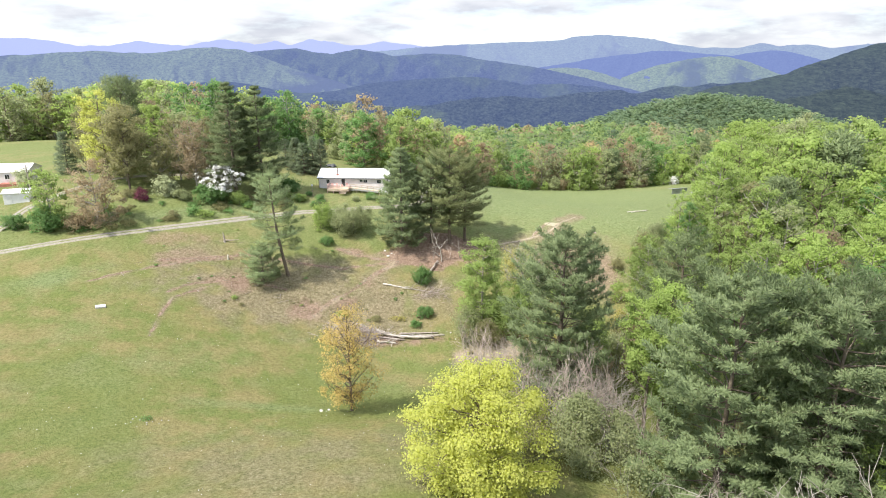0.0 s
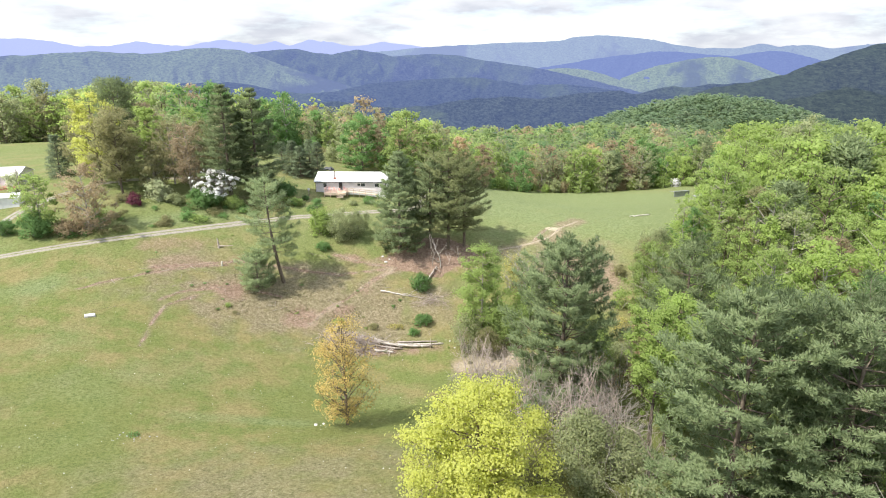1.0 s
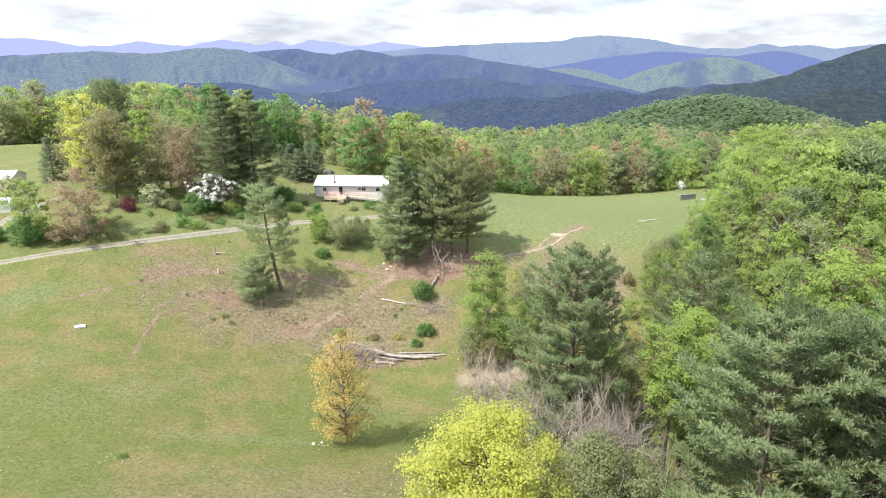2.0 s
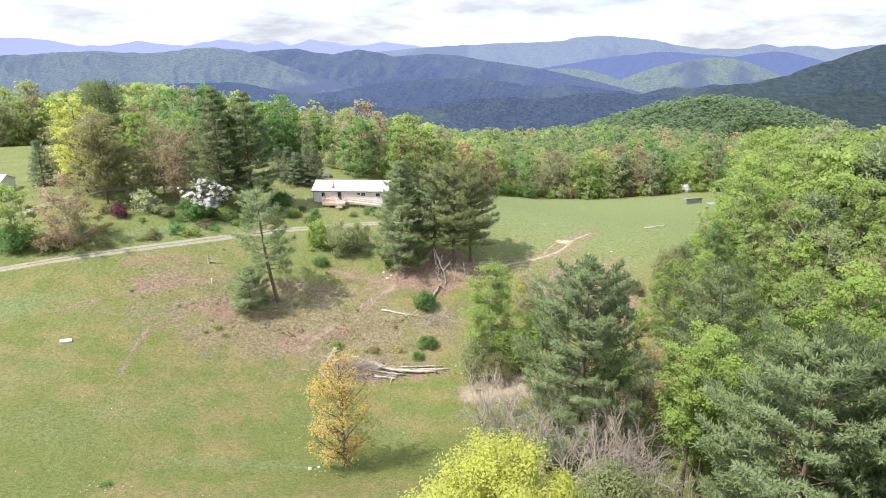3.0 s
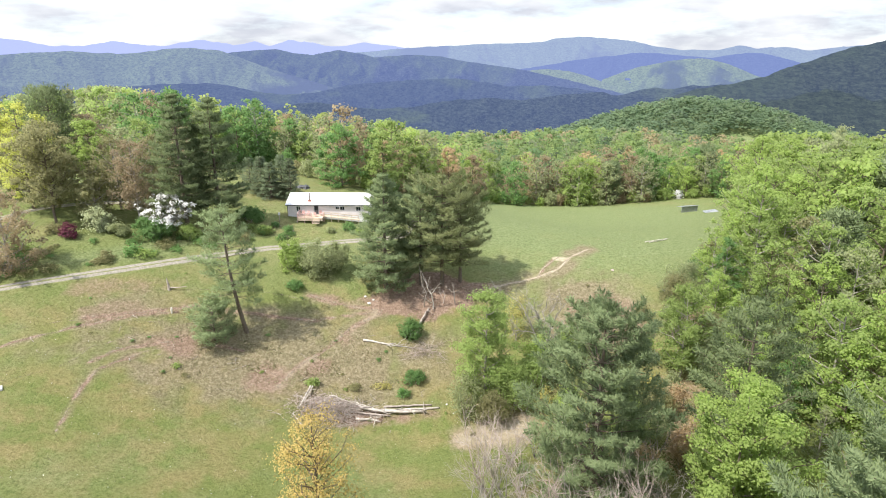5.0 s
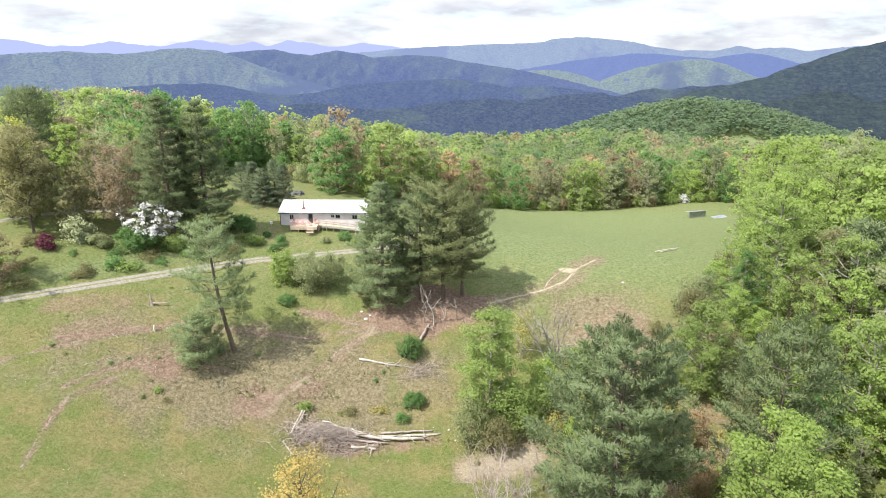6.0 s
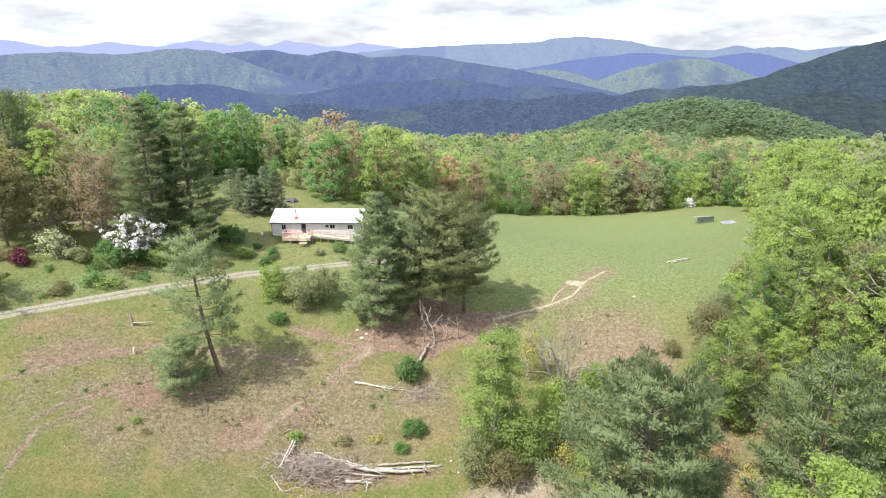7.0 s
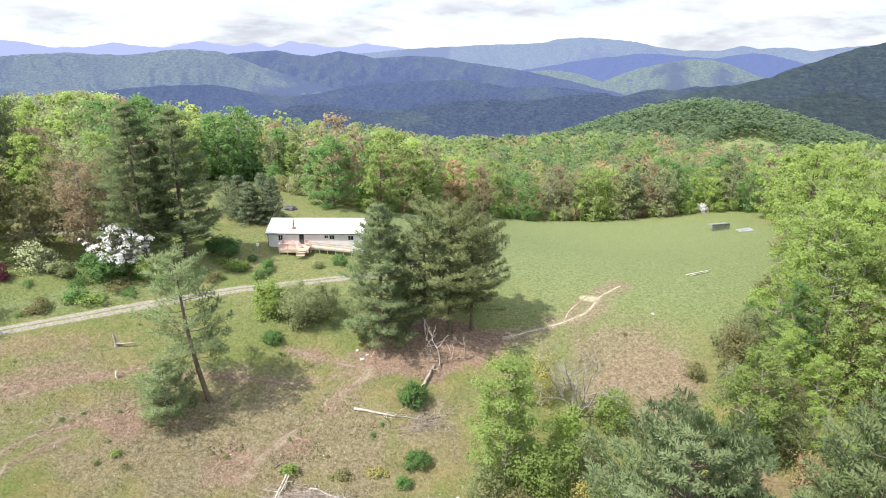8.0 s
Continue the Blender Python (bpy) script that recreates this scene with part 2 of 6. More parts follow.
def broadleaf(seed, height, radius, low, blobs, count, leaf, material, bark=None, lean=0.0, top=0.4, fill=0.95, lump=0.85, rise=0.75, apart=False):
    """A broad-leaved tree: rising boughs from a trunk, each hung with many small sprays of leaves."""
    rng = np.random.default_rng(seed)
    n = blobs // 2 + 14
    t = (np.arange(n) + rng.uniform(0.1, 0.9, n)) / n
    t = 0.03 + 0.91 * t**0.95
    turn = np.arange(n) * 2.39996 + rng.uniform(-0.5, 0.5, n)
    swell = 1 + 0.10 * np.sin(turn * 2 + seed) * np.sin(t * 7 + seed * 1.7) + rng.uniform(-0.12, 0.12, n)
    reach = radius * fill * outline(t, top) * swell * np.where(rng.random(n) < 0.3, rng.uniform(0.45, 0.8, n), 1.0) + 0.15
    z = low + (height - low) * t
    ends = np.c_[lean * z + reach * np.cos(turn), reach * np.sin(turn), z]
    z0 = np.clip(z - reach * rise * rng.uniform(0.7, 1.3, n), low * 0.6, height * 0.93)
    starts = np.c_[lean * z0, 0 * z0, z0]
    tr = 0.010 * height + 0.03
    paths = [limb(rng, (0, 0, -1.2), (lean * height, 0, height * 0.96), tr * 1.25, 0.03, 7, 0.006)]
    long = np.linalg.norm(ends - starts, axis=1)
    share = np.maximum((4.0 * blobs * (long + 0.4) / (long + 0.4).sum()).astype(int), 2)
    centres = [np.c_[lean * height + rng.normal(0, 0.16 * radius, 9), rng.normal(0, 0.16 * radius, 9), height * rng.uniform(0.88, 0.96, 9)]]
    for a, b, r, k in zip(starts, ends, long, share):
        bough = limb(rng, a, b, tr * 0.30 + 0.006 * r, 0.015, 4, 0.04, -0.06)
        paths.append(bough)
        q = rng.uniform(0.16, 1.0, k) ** 0.75
        p = np.stack([np.interp(q, np.linspace(0, 1, 4), bough[:, i]) for i in range(3)], 1)
        centres.append(p + rng.normal(size=(k, 3)) * (0.20 * r * (1.12 - q) + 0.10)[:, None] * (1, 1, 0.7))
    c = np.concatenate(centres)
    rc = lump * (0.115 * radius + 0.12) * rng.uniform(0.6, 1.35, len(c))
    which = rng.choice(len(c), count, p=rc**2 / (rc**2).sum())
    off = rng.normal(size=(count, 3)) * (0.62, 0.62, 0.40)
    pos = c[which] + off * rc[which, None]
    pos[:, 2] = np.maximum(pos[:, 2], low * 0.7)
    v, f = leaves(rng, pos, off + 0.6 * rng.normal(size=(count, 3)) + (0, 0, 0.5), leaf * 1.5, leaf * 1.15)
    half = (height - low) / 2
    out = unit((pos - (lean * height, 0, low + 0.12 * half)) / (radius, radius, half))
    nrm = np.repeat(unit(0.38 * unit(off) + 0.75 * out + 0.14 * rng.normal(size=(count, 3)) + (0, 0, 0.70)), 4, 0)
    stems = [tubes([p], 5) for p in paths] if apart else [tubes(paths, 5)]
    wood = [smooth(mesh_of("bough" if i else "trunk", tv, tf, bark or BARK)) for i, (tv, tf) in enumerate(stems)]
    return wood[0], mesh_of("crown", v, f, material, nrm), *wood[1:]


def pine(seed, height, radius, low, whorls, tufts, needle, material, shape="broad", lean=0.0, bend=0.0, bare=0.0):
    """A pine or spruce: whorls of boughs on a straight stem, their side shoots ending in brushes of needles."""
    rng = np.random.default_rng(seed)
    paths, centres, ways = [], [], []
    tr = 0.013 * height + 0.05
    stem = np.array([(lean * height * t + bend * math.sin(t * 3.1), 0.3 * bend * math.sin(t * 5), -0.6 + (height + 0.4) * t, tr * (1.15 - t) + 0.02) for t in np.linspace(0, 1, 9)])
    paths.append(stem)
    at = lambda z: np.array([np.interp(z, stem[:, 2], stem[:, k]) for k in (0, 1)])  # noqa: E731
    for k in range(whorls):
        t = min(max((k + rng.uniform(-0.25, 0.25)) / (whorls - 1), 0.0), 1.0)
        z = low + (height * 0.97 - low) * t
        if shape == "broad":
            reach = radius * (1 - t**3.2) ** 0.52 * (0.78 + 0.22 * min(1, t * 4))
            up = 0.05 + 0.65 * t
        elif shape == "tall":
            reach = radius * (1 - t**1.5) ** 0.85 * (0.75 + 0.25 * min(1, t * 5)) + 0.2
            up = 0.0 + 0.35 * t
        else:
            reach = radius * (1 - t) ** 0.72 + 0.15
            up = -0.15 + 0.45 * t
        turn = rng.uniform(0, 6.28)
        number = int(rng.integers(5, 8))
        for j in range(number):
            if rng.random() < bare:
                continue
            a = turn + j * 2 * math.pi / number + rng.normal(0, 0.25)
            r = reach * rng.uniform(0.55, 1.15) + 0.25
            x, y = at(z)
            tip = np.array((x + r * math.cos(a), y + r * math.sin(a), z + up * r + rng.uniform(-0.08, 0.08) * r))
            bough = limb(rng, (x, y, z), tip, 0.010 * r + 0.02, 0.012, 5, 0.025, -0.08)
            paths.append(bough)
            along_ = unit(tip - np.array((x, y, z)))
            side = unit(np.cross(along_, (0, 0, 1.0)))
            m_ = int(3 + r * 2.2)
            q = np.linspace(0.30, 0.98, m_) + rng.uniform(-0.03, 0.03, m_)
            p = np.stack([np.interp(q, np.linspace(0, 1, 5), bough[:, i]) for i in range(3)], 1)
            sgn = np.where(np.arange(m_) % 2 == 0, 1.0, -1.0)[:, None]
            reach_side = ((0.34 * r * (1.15 - q) + 0.22) * rng.uniform(0.5, 1.2, m_))[:, None]
            way = unit(along_ * 0.75 + side * sgn * 0.8 + np.array((0, 0, 0.22)) + 0.12 * rng.normal(size=(m_, 3)))
            for part_way in (0.45, 1.0):
                centres.append(p + way * reach_side * part_way)
                ways.append(way)
            centres.append(tip[None])
            ways.append((along_ + (0, 0, 0.3))[None])
    ce, wy = np.concatenate(centres), unit(np.concatenate(ways) + (0, 0, 0.30))
    number = int(np.clip(tufts * 3.4 / len(ce), 6, 80))
    ce, wy = np.repeat(ce, number, 0), np.repeat(wy, number, 0)
    out = unit(ce * (1, 1, 0) + (0, 0, 0.01))
    puff = unit(rng.normal(size=ce.shape))
    d = unit(wy + 0.90 * puff)
    ce = ce + d * needle * rng.uniform(0.3, 1.25, (len(ce), 1)) + wy * rng.uniform(-0.9, 0.9, (len(ce), 1)) * needle
    v, f = plumes(rng, ce, d, needle * 1.02, needle * 0.25)
    nrm = np.repeat(unit(0.35 * d + 0.40 * out + 0.08 * rng.normal(size=d.shape) + (0, 0, 0.65)), 4, 0)
    tv, tf = tubes(paths, 4)
    return smooth(mesh_of("trunk", tv, tf, BARK)), mesh_of("crown", v, f, material, nrm)


def twigs(rng, start, way, length, radius, depth, paths, spread=0.55):
    """Bare branching wood."""
    end = start + way * length
    paths.append(limb(rng, start, end, radius, radius * 0.55, 4, 0.05))
    if depth:
        for _ in range(rng.integers(2, 5)):
            t = rng.uniform(0.35, 1.0)
            d = unit(way + spread * rng.normal(size=3) + np.array((0, 0, 0.12)))
            twigs(rng, start + way * length * t, d, length * rng.uniform(0.45, 0.75), radius * 0.5, depth - 1, paths, spread)


def bare_wood(seed, height, stems, radius, depth, material, spread=0.5, splay=0.35):
    rng = np.random.default_rng(seed)
    paths = []
    for _ in range(stems):
        d = unit(np.array((0, 0, 1.0)) + splay * rng.normal(size=3) * (1, 1, 0.3))
        twigs(rng, np.array((rng.normal() * 0.12 * stems**0.5, rng.normal() * 0.12 * stems**0.5, -0.3)), d, height * rng.uniform(0.4, 0.6), radius, depth, paths, spread)
    v, f = tubes(paths, 3)
    return mesh_of("stem", v, f, material)


def bush_mesh(seed, rx, ry, h, count, leaf, material, blobs=12):
    """A bush of many small leafy shoots with a ragged outline."""
    rng = np.random.default_rng(seed)
    k = blobs * 6
    d = unit(rng.normal(size=(k, 3)) * (1, 1, 0.9) + (0, 0, 0.35))
    c = d * rng.uniform(0.25, 1.0, (k, 1)) ** 0.55 * (rx * 0.86, ry * 0.86, h * 0.52) * rng.uniform(0.82, 1.14, (k, 1)) + (0, 0, h * 0.40)
    rb = (0.13 * min(rx, ry) + 0.06 * h + 0.05) * rng.uniform(0.6, 1.3, k)
    which = rng.integers(0, k, count)
    off = rng.normal(size=(count, 3)) * (0.6, 0.6, 0.55)
    pos = c[which] + off * rb[which, None]
    pos[:, 2] = np.maximum(pos[:, 2], 0.03)
    v, f = leaves(rng, pos, off + 0.6 * rng.normal(size=(count, 3)) + (0, 0, 0.5), leaf * 1.4, leaf * 0.95)
    nrm = np.repeat(unit(0.35 * unit(off) + 0.70 * unit((pos - (0, 0, h * 0.05)) / (rx, ry, h)) + 0.14 * rng.normal(size=(count, 3)) + (0, 0, 0.65)), 4, 0)
    return mesh_of("foliage", v, f, material, nrm)


# ---- the lie of the land: grid heights fitted to the camera's view, smoothed ----
EAST = [-140, -90, -60, -40, -22, -5, 15, 40, 100]
HEIGHTS = {
    -20: [2.6, 0.8, -0.0, -0.7, -1.3, -1.9, -2.6, -3.6, -4.4],
    40: [-1.5, -4.8, -6.5, -7.4, -7.8, -8.0, -9.0, -11.7, -10.3],
    60: [-2.0, -6.0, -8.4, -10.0, -11.3, -11.4, -13.2, -15.8, -11.2],
    80: [-2.0, -5.6, -8.1, -11.2, -15.2, -17.4, -18.2, -18.5, -10.8],
    100: [-1.3, -3.5, -5.6, -9.8, -15.3, -18.4, -18.3, -16.3, -9.2],
    115: [-0.6, -1.1, -2.1, -6.5, -10.6, -12.6, -14.0, -12.0, -7.7],
    130: [0.1, 1.7, 2.0, -1.3, -4.4, -5.8, -8.5, -7.3, -6.5],
    150: [0.5, 3.4, 4.1, 1.9, -0.5, -1.7, -4.8, -6.6, -6.6],
    185: [1.2, 3.2, 3.4, 1.9, -0.6, -3.7, -8.4, -13.4, -11.5],
    240: [-0.2, -1.6, -3.9, -6.0, -9.2, -13.3, -17.9, -21.4, -20.0],
    300: [-11.5, -14.4, -17.5, -20.3, -23.3, -26.1, -28.7, -30.5, -29.7],
}
NORTH = list(HEIGHTS)
SPOTS = np.array([(x, y) for y in NORTH for x in EAST], float) / 50


def bend_of(r2):
    return np.where(r2 > 0, r2 * np.log(np.maximum(r2, 1e-9)), 0)


def plate(spots, z):
    k = len(spots)
    a = np.c_[np.ones(k), spots]
    m = np.block([[bend_of(((spots[:, None] - spots[None]) ** 2).sum(-1)) + 1e-6 * np.eye(k), a], [a.T, np.zeros((3, 3))]])
    return np.linalg.solve(m, np.r_[z, 0, 0, 0])


PLATE = plate(SPOTS, np.array([HEIGHTS[y] for y in NORTH]).ravel())


def height(x, y):
    x, y = np.atleast_1d(np.asarray(x, float)), np.atleast_1d(np.asarray(y, float))
    cx, cy = np.clip(x, -150, 115), np.clip(y, -25, 305)
    out = np.empty(len(x))
    for i in range(0, len(x), 20000):
        q = np.c_[cx[i : i + 20000], cy[i : i + 20000]] / 50
        u = bend_of(((q[:, None] - SPOTS[None]) ** 2).sum(-1))
        out[i : i + 20000] = u @ PLATE[: len(SPOTS)] + np.c_[np.ones(len(q)), q] @ PLATE[len(SPOTS) :]
    d = np.hypot(x - cx, y - cy)
    out -= 170 * (1 - np.exp(-d / 3000))
    k = np.clip((d - 130) / 500, 0, 1)
    out -= 62 * k * k * (3 - 2 * k)
    k = np.clip((d - 480) / 1300, 0, 1)
    out -= 260 * k * k * (3 - 2 * k)
    # the wooded knoll beyond the near woods
    out += 89 * np.exp(-(((x - 395) / 205) ** 2) - ((y - 880) / 150) ** 2) + 36 * np.exp(-(((x - 640) / 170) ** 2) - ((y - 830) / 140) ** 2)
    return out


def ground_z(x, y):
    return float(height(x, y)[0])


def along(points, x, y):
    """Distance from each place to a line of points."""
    best = np.full(len(x), 1e9)
    for (ax, ay), (bx, by) in zip(points, points[1:]):
        dx, dy = bx - ax, by - ay
        t = np.clip(((x - ax) * dx + (y - ay) * dy) / (dx * dx + dy * dy), 0, 1)
        best = np.minimum(best, np.hypot(x - ax - t * dx, y - ay - t * dy))
    return best


def patch(x, y, cx, cy, rx, ry, turn=0.0):
    c, s = math.cos(radians(turn)), math.sin(radians(turn))
    u, v = (x - cx) * c + (y - cy) * s, (y - cy) * c - (x - cx) * s
    return np.clip(1.25 - np.hypot(u / rx, v / ry), 0, 1)


def curve(points, step=1.0):
    """Points at even steps on a smooth line through the given ones."""
    p = np.array([points[0], *points, points[-1]], float)
    out = []
    for i in range(1, len(p) - 2):
        k = max(2, int(np.linalg.norm(p[i + 1] - p[i]) / step))
        for t in np.arange(k) / k:
            out.append(0.5 * (2 * p[i] + (p[i + 1] - p[i - 1]) * t + (2 * p[i - 1] - 5 * p[i] + 4 * p[i + 1] - p[i + 2]) * t * t + (3 * p[i] - p[i - 1] - 3 * p[i + 1] + p[i + 2]) * t**3))
    out.append(p[-2])
    return np.array(out)


ROAD = [(-112, 86), (-92, 97), (-75, 106.7), (-67.4, 110.8), (-54.8, 117.6), (-41.2, 125.6), (-28.9, 132.3), (-23.4, 134.4), (-13.1, 137.5), (-6, 139.4), (-1, 143), (0, 152)]
SPUR = [(-92, 98), (-84, 107), (-80.1, 115), (-80.1, 123.2), (-76.9, 131), (-71.2, 139.2), (-60, 144), (-48, 147)]
SANDY = [(35.5, 140.2), (30.6, 136.2), (28.0, 132.9), (23.5, 130.5), (17.8, 128.8), (13.5, 127.2)]
TRAILS = [
    ([(27.8, 136.6), (25.1, 133), (23.6, 130.5)], 0.5),
    ([(-5.2, 120), (-10.3, 116.2), (-14.3, 112), (-17.8, 108.3), (-20.2, 104)], 0.9),
    ([(-17.9, 122.5), (-13.9, 121.4), (-9.9, 120.5), (-5.2, 120)], 0.8),
    ([(-17.1, 117.2), (-11.3, 118.6), (-5.2, 120)], 0.5),
    ([(-48.8, 109.7), (-43.4, 112.7), (-37.7, 115.6), (-33, 117), (-17.1, 117.2)], 0.6),
    ([(-44.2, 101.2), (-42, 104.6), (-38.5, 107.2), (-33.7, 109.4), (-26, 110)], 0.5),
    ([(-41.9, 88), (-42.7, 92.9), (-42.5, 100.3), (-37.7, 106.2), (-34.2, 109.2)], 0.4),
    ([(-57, 100.1), (-52.1, 104.9), (-43.1, 112.1), (-36.4, 115.3)], 0.4),
]


# ---- ground: one sheet out to the horizon ----


def spaced(lo, hi, step, far_lo, far_hi, grow=1.16):
    mid = list(np.arange(lo, hi + 1e-6, step))
    up, d = [], step
    while (up[-1] if up else hi) < far_hi:
        d *= grow
        up.append((up[-1] if up else hi) + d)
    dn, d = [], step
    while (dn[-1] if dn else lo) > far_lo:
        d *= grow
        dn.append((dn[-1] if dn else lo) - d)
    return np.array(dn[::-1] + mid + up)


def value_noise(x, y, seed):
    """Smooth random values from 0 to 1 on a unit lattice."""
    rng = np.random.default_rng(seed)
    t = rng.random((256, 256))
    xi, yi = np.floor(x).astype(int), np.floor(y).astype(int)
    u, v = x - xi, y - yi
    u, v = u * u * (3 - 2 * u), v * v * (3 - 2 * v)
    a, b = t[yi % 256, xi % 256], t[yi % 256, (xi + 1) % 256]
    c, d = t[(yi + 1) % 256, xi % 256], t[(yi + 1) % 256, (xi + 1) % 256]
    return (a * (1 - u) + b * u) * (1 - v) + (c * (1 - u) + d * u) * v


def fbm(x, y, seed, octaves=4):
    return sum(value_noise(x * 2**k + 17 * k, y * 2**k - 11 * k, seed + k) * 0.5**k for k in range(octaves)) / (2 - 0.5 ** (octaves - 1))


GX, GY = spaced(-95, 95, 0.62, -4800, 4800), spaced(38, 165, 0.62, -900, 4900)
gx, gy = (a.ravel() for a in np.meshgrid(GX, GY))
gz = height(gx, gy)
near = (abs(gx) < 130) & (gy < 260)
off_lane = np.clip((np.minimum(along([tuple(p) for p in curve(ROAD, 3)], gx, gy), along([tuple(p) for p in curve(SPUR, 3)], gx, gy)) - 1.4) / 2, 0, 1)
hump = patch(gx, gy, -20, 110, 42, 15, 8) + patch(gx, gy, 30, 121, 15, 14)
gz = gz + near * off_lane * (0.46 * np.clip(hump * 1.5, 0, 1) * (fbm(gx / 2.4, gy / 1.3, 53, 2) - 0.5) + 0.20 * (fbm(gx / 1.6, gy / 1.6, 5) - 0.5) + 0.24 * (fbm(gx / 9, gy / 9, 9) - 0.5))
ragged = fbm(gx / 3.1, gy / 3.1, 21) - 0.5
rough2 = fbm(gx / 1.1, gy / 1.1, 33, 3) - 0.5
bare, dry, sand, lush = (np.zeros(len(gx)) for _ in range(4))
for line, wide in TRAILS:
    d = along([tuple(p) for p in curve(line, 2.0)], gx, gy)
    bare = np.maximum(bare, np.clip(1.2 - d / (wide * 0.75) + 0.9 * ragged, 0, 1) * 0.95)
    dry = np.maximum(dry, np.clip(1.2 - d / (wide * 2.4) + 1.5 * ragged, 0, 1) * 0.8)
d = along([tuple(p) for p in curve(SANDY, 2.0)], gx, gy)
sand = np.maximum(sand, np.clip(0.9 - d / 0.5 + 0.8 * ragged, 0, 1))
dry = np.maximum(dry, np.clip(1.3 - d / 3 + 1.5 * ragged, 0, 1) * 0.8)
sand = np.maximum(sand, patch(gx, gy, 29, 136.3, 1.9, 1.0, -20) * 1.3)
d = along([tuple(p) for p in curve([(-6.3, 119.4), (-10, 116.4), (-13.4, 113.5), (-16.6, 109.1), (-18.6, 107.1), (-20.1, 103)], 2.0)], gx, gy)
sand = np.maximum(sand, np.clip(0.9 - d / 1.3 + 1.6 * ragged + 1.2 * rough2, 0, 1) * 0.45)
p = patch(gx, gy, 11, 97, 9, 4.2, 5)
sand = np.maximum(sand, np.clip(p + 0.9 * ragged, 0, 1) * np.clip(p * 3, 0, 1) * 0.55)
for cx, cy, rx, ry, turn, much in (
    (2.5, 124.4, 10.5, 5.6, 8, 1.7), (10, 127.3, 5, 1.8, 10, 1.0), (-46, 118.5, 11, 3.0, 28, 0.58), (-34.5, 118, 5, 2, 20, 0.5), (-35, 108, 7, 3.4, 35, 0.75), (-47, 112, 7, 2.4, 30, 0.55), (-15, 109, 4, 2.2, 40, 0.7), (32, 118, 9, 8, 0, 0.55),
    (-14, 122, 4.5, 1.5, -10, 0.7), (-21.5, 105, 4.0, 4.2, 40, 0.7), (-12, 113.6, 3, 2.4, 40, 0.6), (-6, 100.2, 11, 2.2, 5, 0.75), (-8, 122.2, 1.8, 1.4, 0, 0.7),
    (11, 97, 10, 4.6, 5, 0.7), (40, 98, 9, 12, 0, 0.6), (24, 42, 9, 7, 0, 0.8),
):
    p = patch(gx, gy, cx, cy, rx, ry, turn)
    bare = np.maximum(bare, np.clip(p * 1.2 + 1.5 * ragged + 0.5 * rough2, 0, 1) * np.clip(p * 3, 0, 1) * much)
for cx, cy, rx, ry, turn, much in (
    (-20, 109, 36, 14, 8, 0.95), (-30, 168, 9, 22, 0, 0.55), (31, 120, 13, 13, 0, 1.0), (22, 128, 14, 5, 20, 0.6), (-44, 114, 12, 5, 30, 0.7), (0, 110, 14, 9, 0, 0.7), (20, 60, 10, 30, 0, 0.3), (-18, 71.2, 9, 0.9, 2, 0.5), (-12, 57, 30, 14, 0, 0.62), (-52, 72, 16, 5, 35, 0.40),
):
    p = patch(gx, gy, cx, cy, rx, ry, turn)
    dry = np.maximum(dry, np.clip(p + 0.9 * ragged + 0.4 * rough2, 0, 1) * np.clip(p * 3, 0, 1) * much)
up_hill = np.clip((gy - (118 + 0.28 * gx)) / 18, 0, 1)
lush = np.maximum(up_hill * np.where(gx < -15, 0.4, 0.6), patch(gx, gy, -48, 126.5, 22, 3.4, 26) * 1.0)
for cx, cy, rx, ry, turn, much in ((-20, 73.6, 14, 1.6, 3, 0.7), (-40, 80, 18, 5, 40, 0.35), (-8, 86, 10, 5, 0, 0.35), (-62, 100, 9, 4, 40, 0.8), (-52, 86, 8, 5, 20, 0.3)):
    lush = np.maximum(lush, np.clip(patch(gx, gy, cx, cy, rx, ry, turn) * much + 0.3 * ragged * much, 0, 1))
lush = np.maximum(lush, np.clip(patch(gx, gy, 45, 190, 62, 66, 0) * 2.2, 0, 1))
lush = np.maximum(lush, np.clip((gy - 230) / 60, 0, 1) * (gy < 1000))
lush = np.clip(lush + 0.5 * ragged * (lush > 0), 0, 1) * (1 - np.clip(bare, 0, 1))
nx, ny = len(GX), len(GY)
idx = np.arange(nx * ny).reshape(ny, nx)
quads = np.stack([idx[:-1, :-1], idx[:-1, 1:], idx[1:, 1:], idx[1:, :-1]], -1).reshape(-1, 4)

m, n, l, b = mat("meadow_and_earth", 0.95, 0.12)
pos = position(n)
att = n.new("ShaderNodeAttribute")
att.attribute_name = "wear"
sep = n.new("ShaderNodeSeparateColor")
l.new(att.outputs["Color"], sep.inputs[0])
att2 = n.new("ShaderNodeAttribute")
att2.attribute_name = "lush"
fine, mid_, big = noise_tex(n, l, 1.9, 6, 0.7, pos), noise_tex(n, l, 0.22, 5, 0.6, pos), noise_tex(n, l, 0.045, 4, 0.55, pos)
blade = noise_tex(n, l, 3.6, 5, 0.8, pos)
speck = calc(n, l, "MULTIPLY_ADD", blade, 0.7, False)
l.new(calc(n, l, "MULTIPLY", fine, 0.6, False), speck.node.inputs[2])
field = ramp(n, l, speck, [(0.44, (0.148, 0.132, 0.054)), (0.65, (0.260, 0.228, 0.098)), (0.88, (0.365, 0.308, 0.165))])
greener = ramp(n, l, speck, [(0.44, (0.096, 0.120, 0.038)), (0.65, (0.172, 0.205, 0.062)), (0.88, (0.255, 0.272, 0.106))])
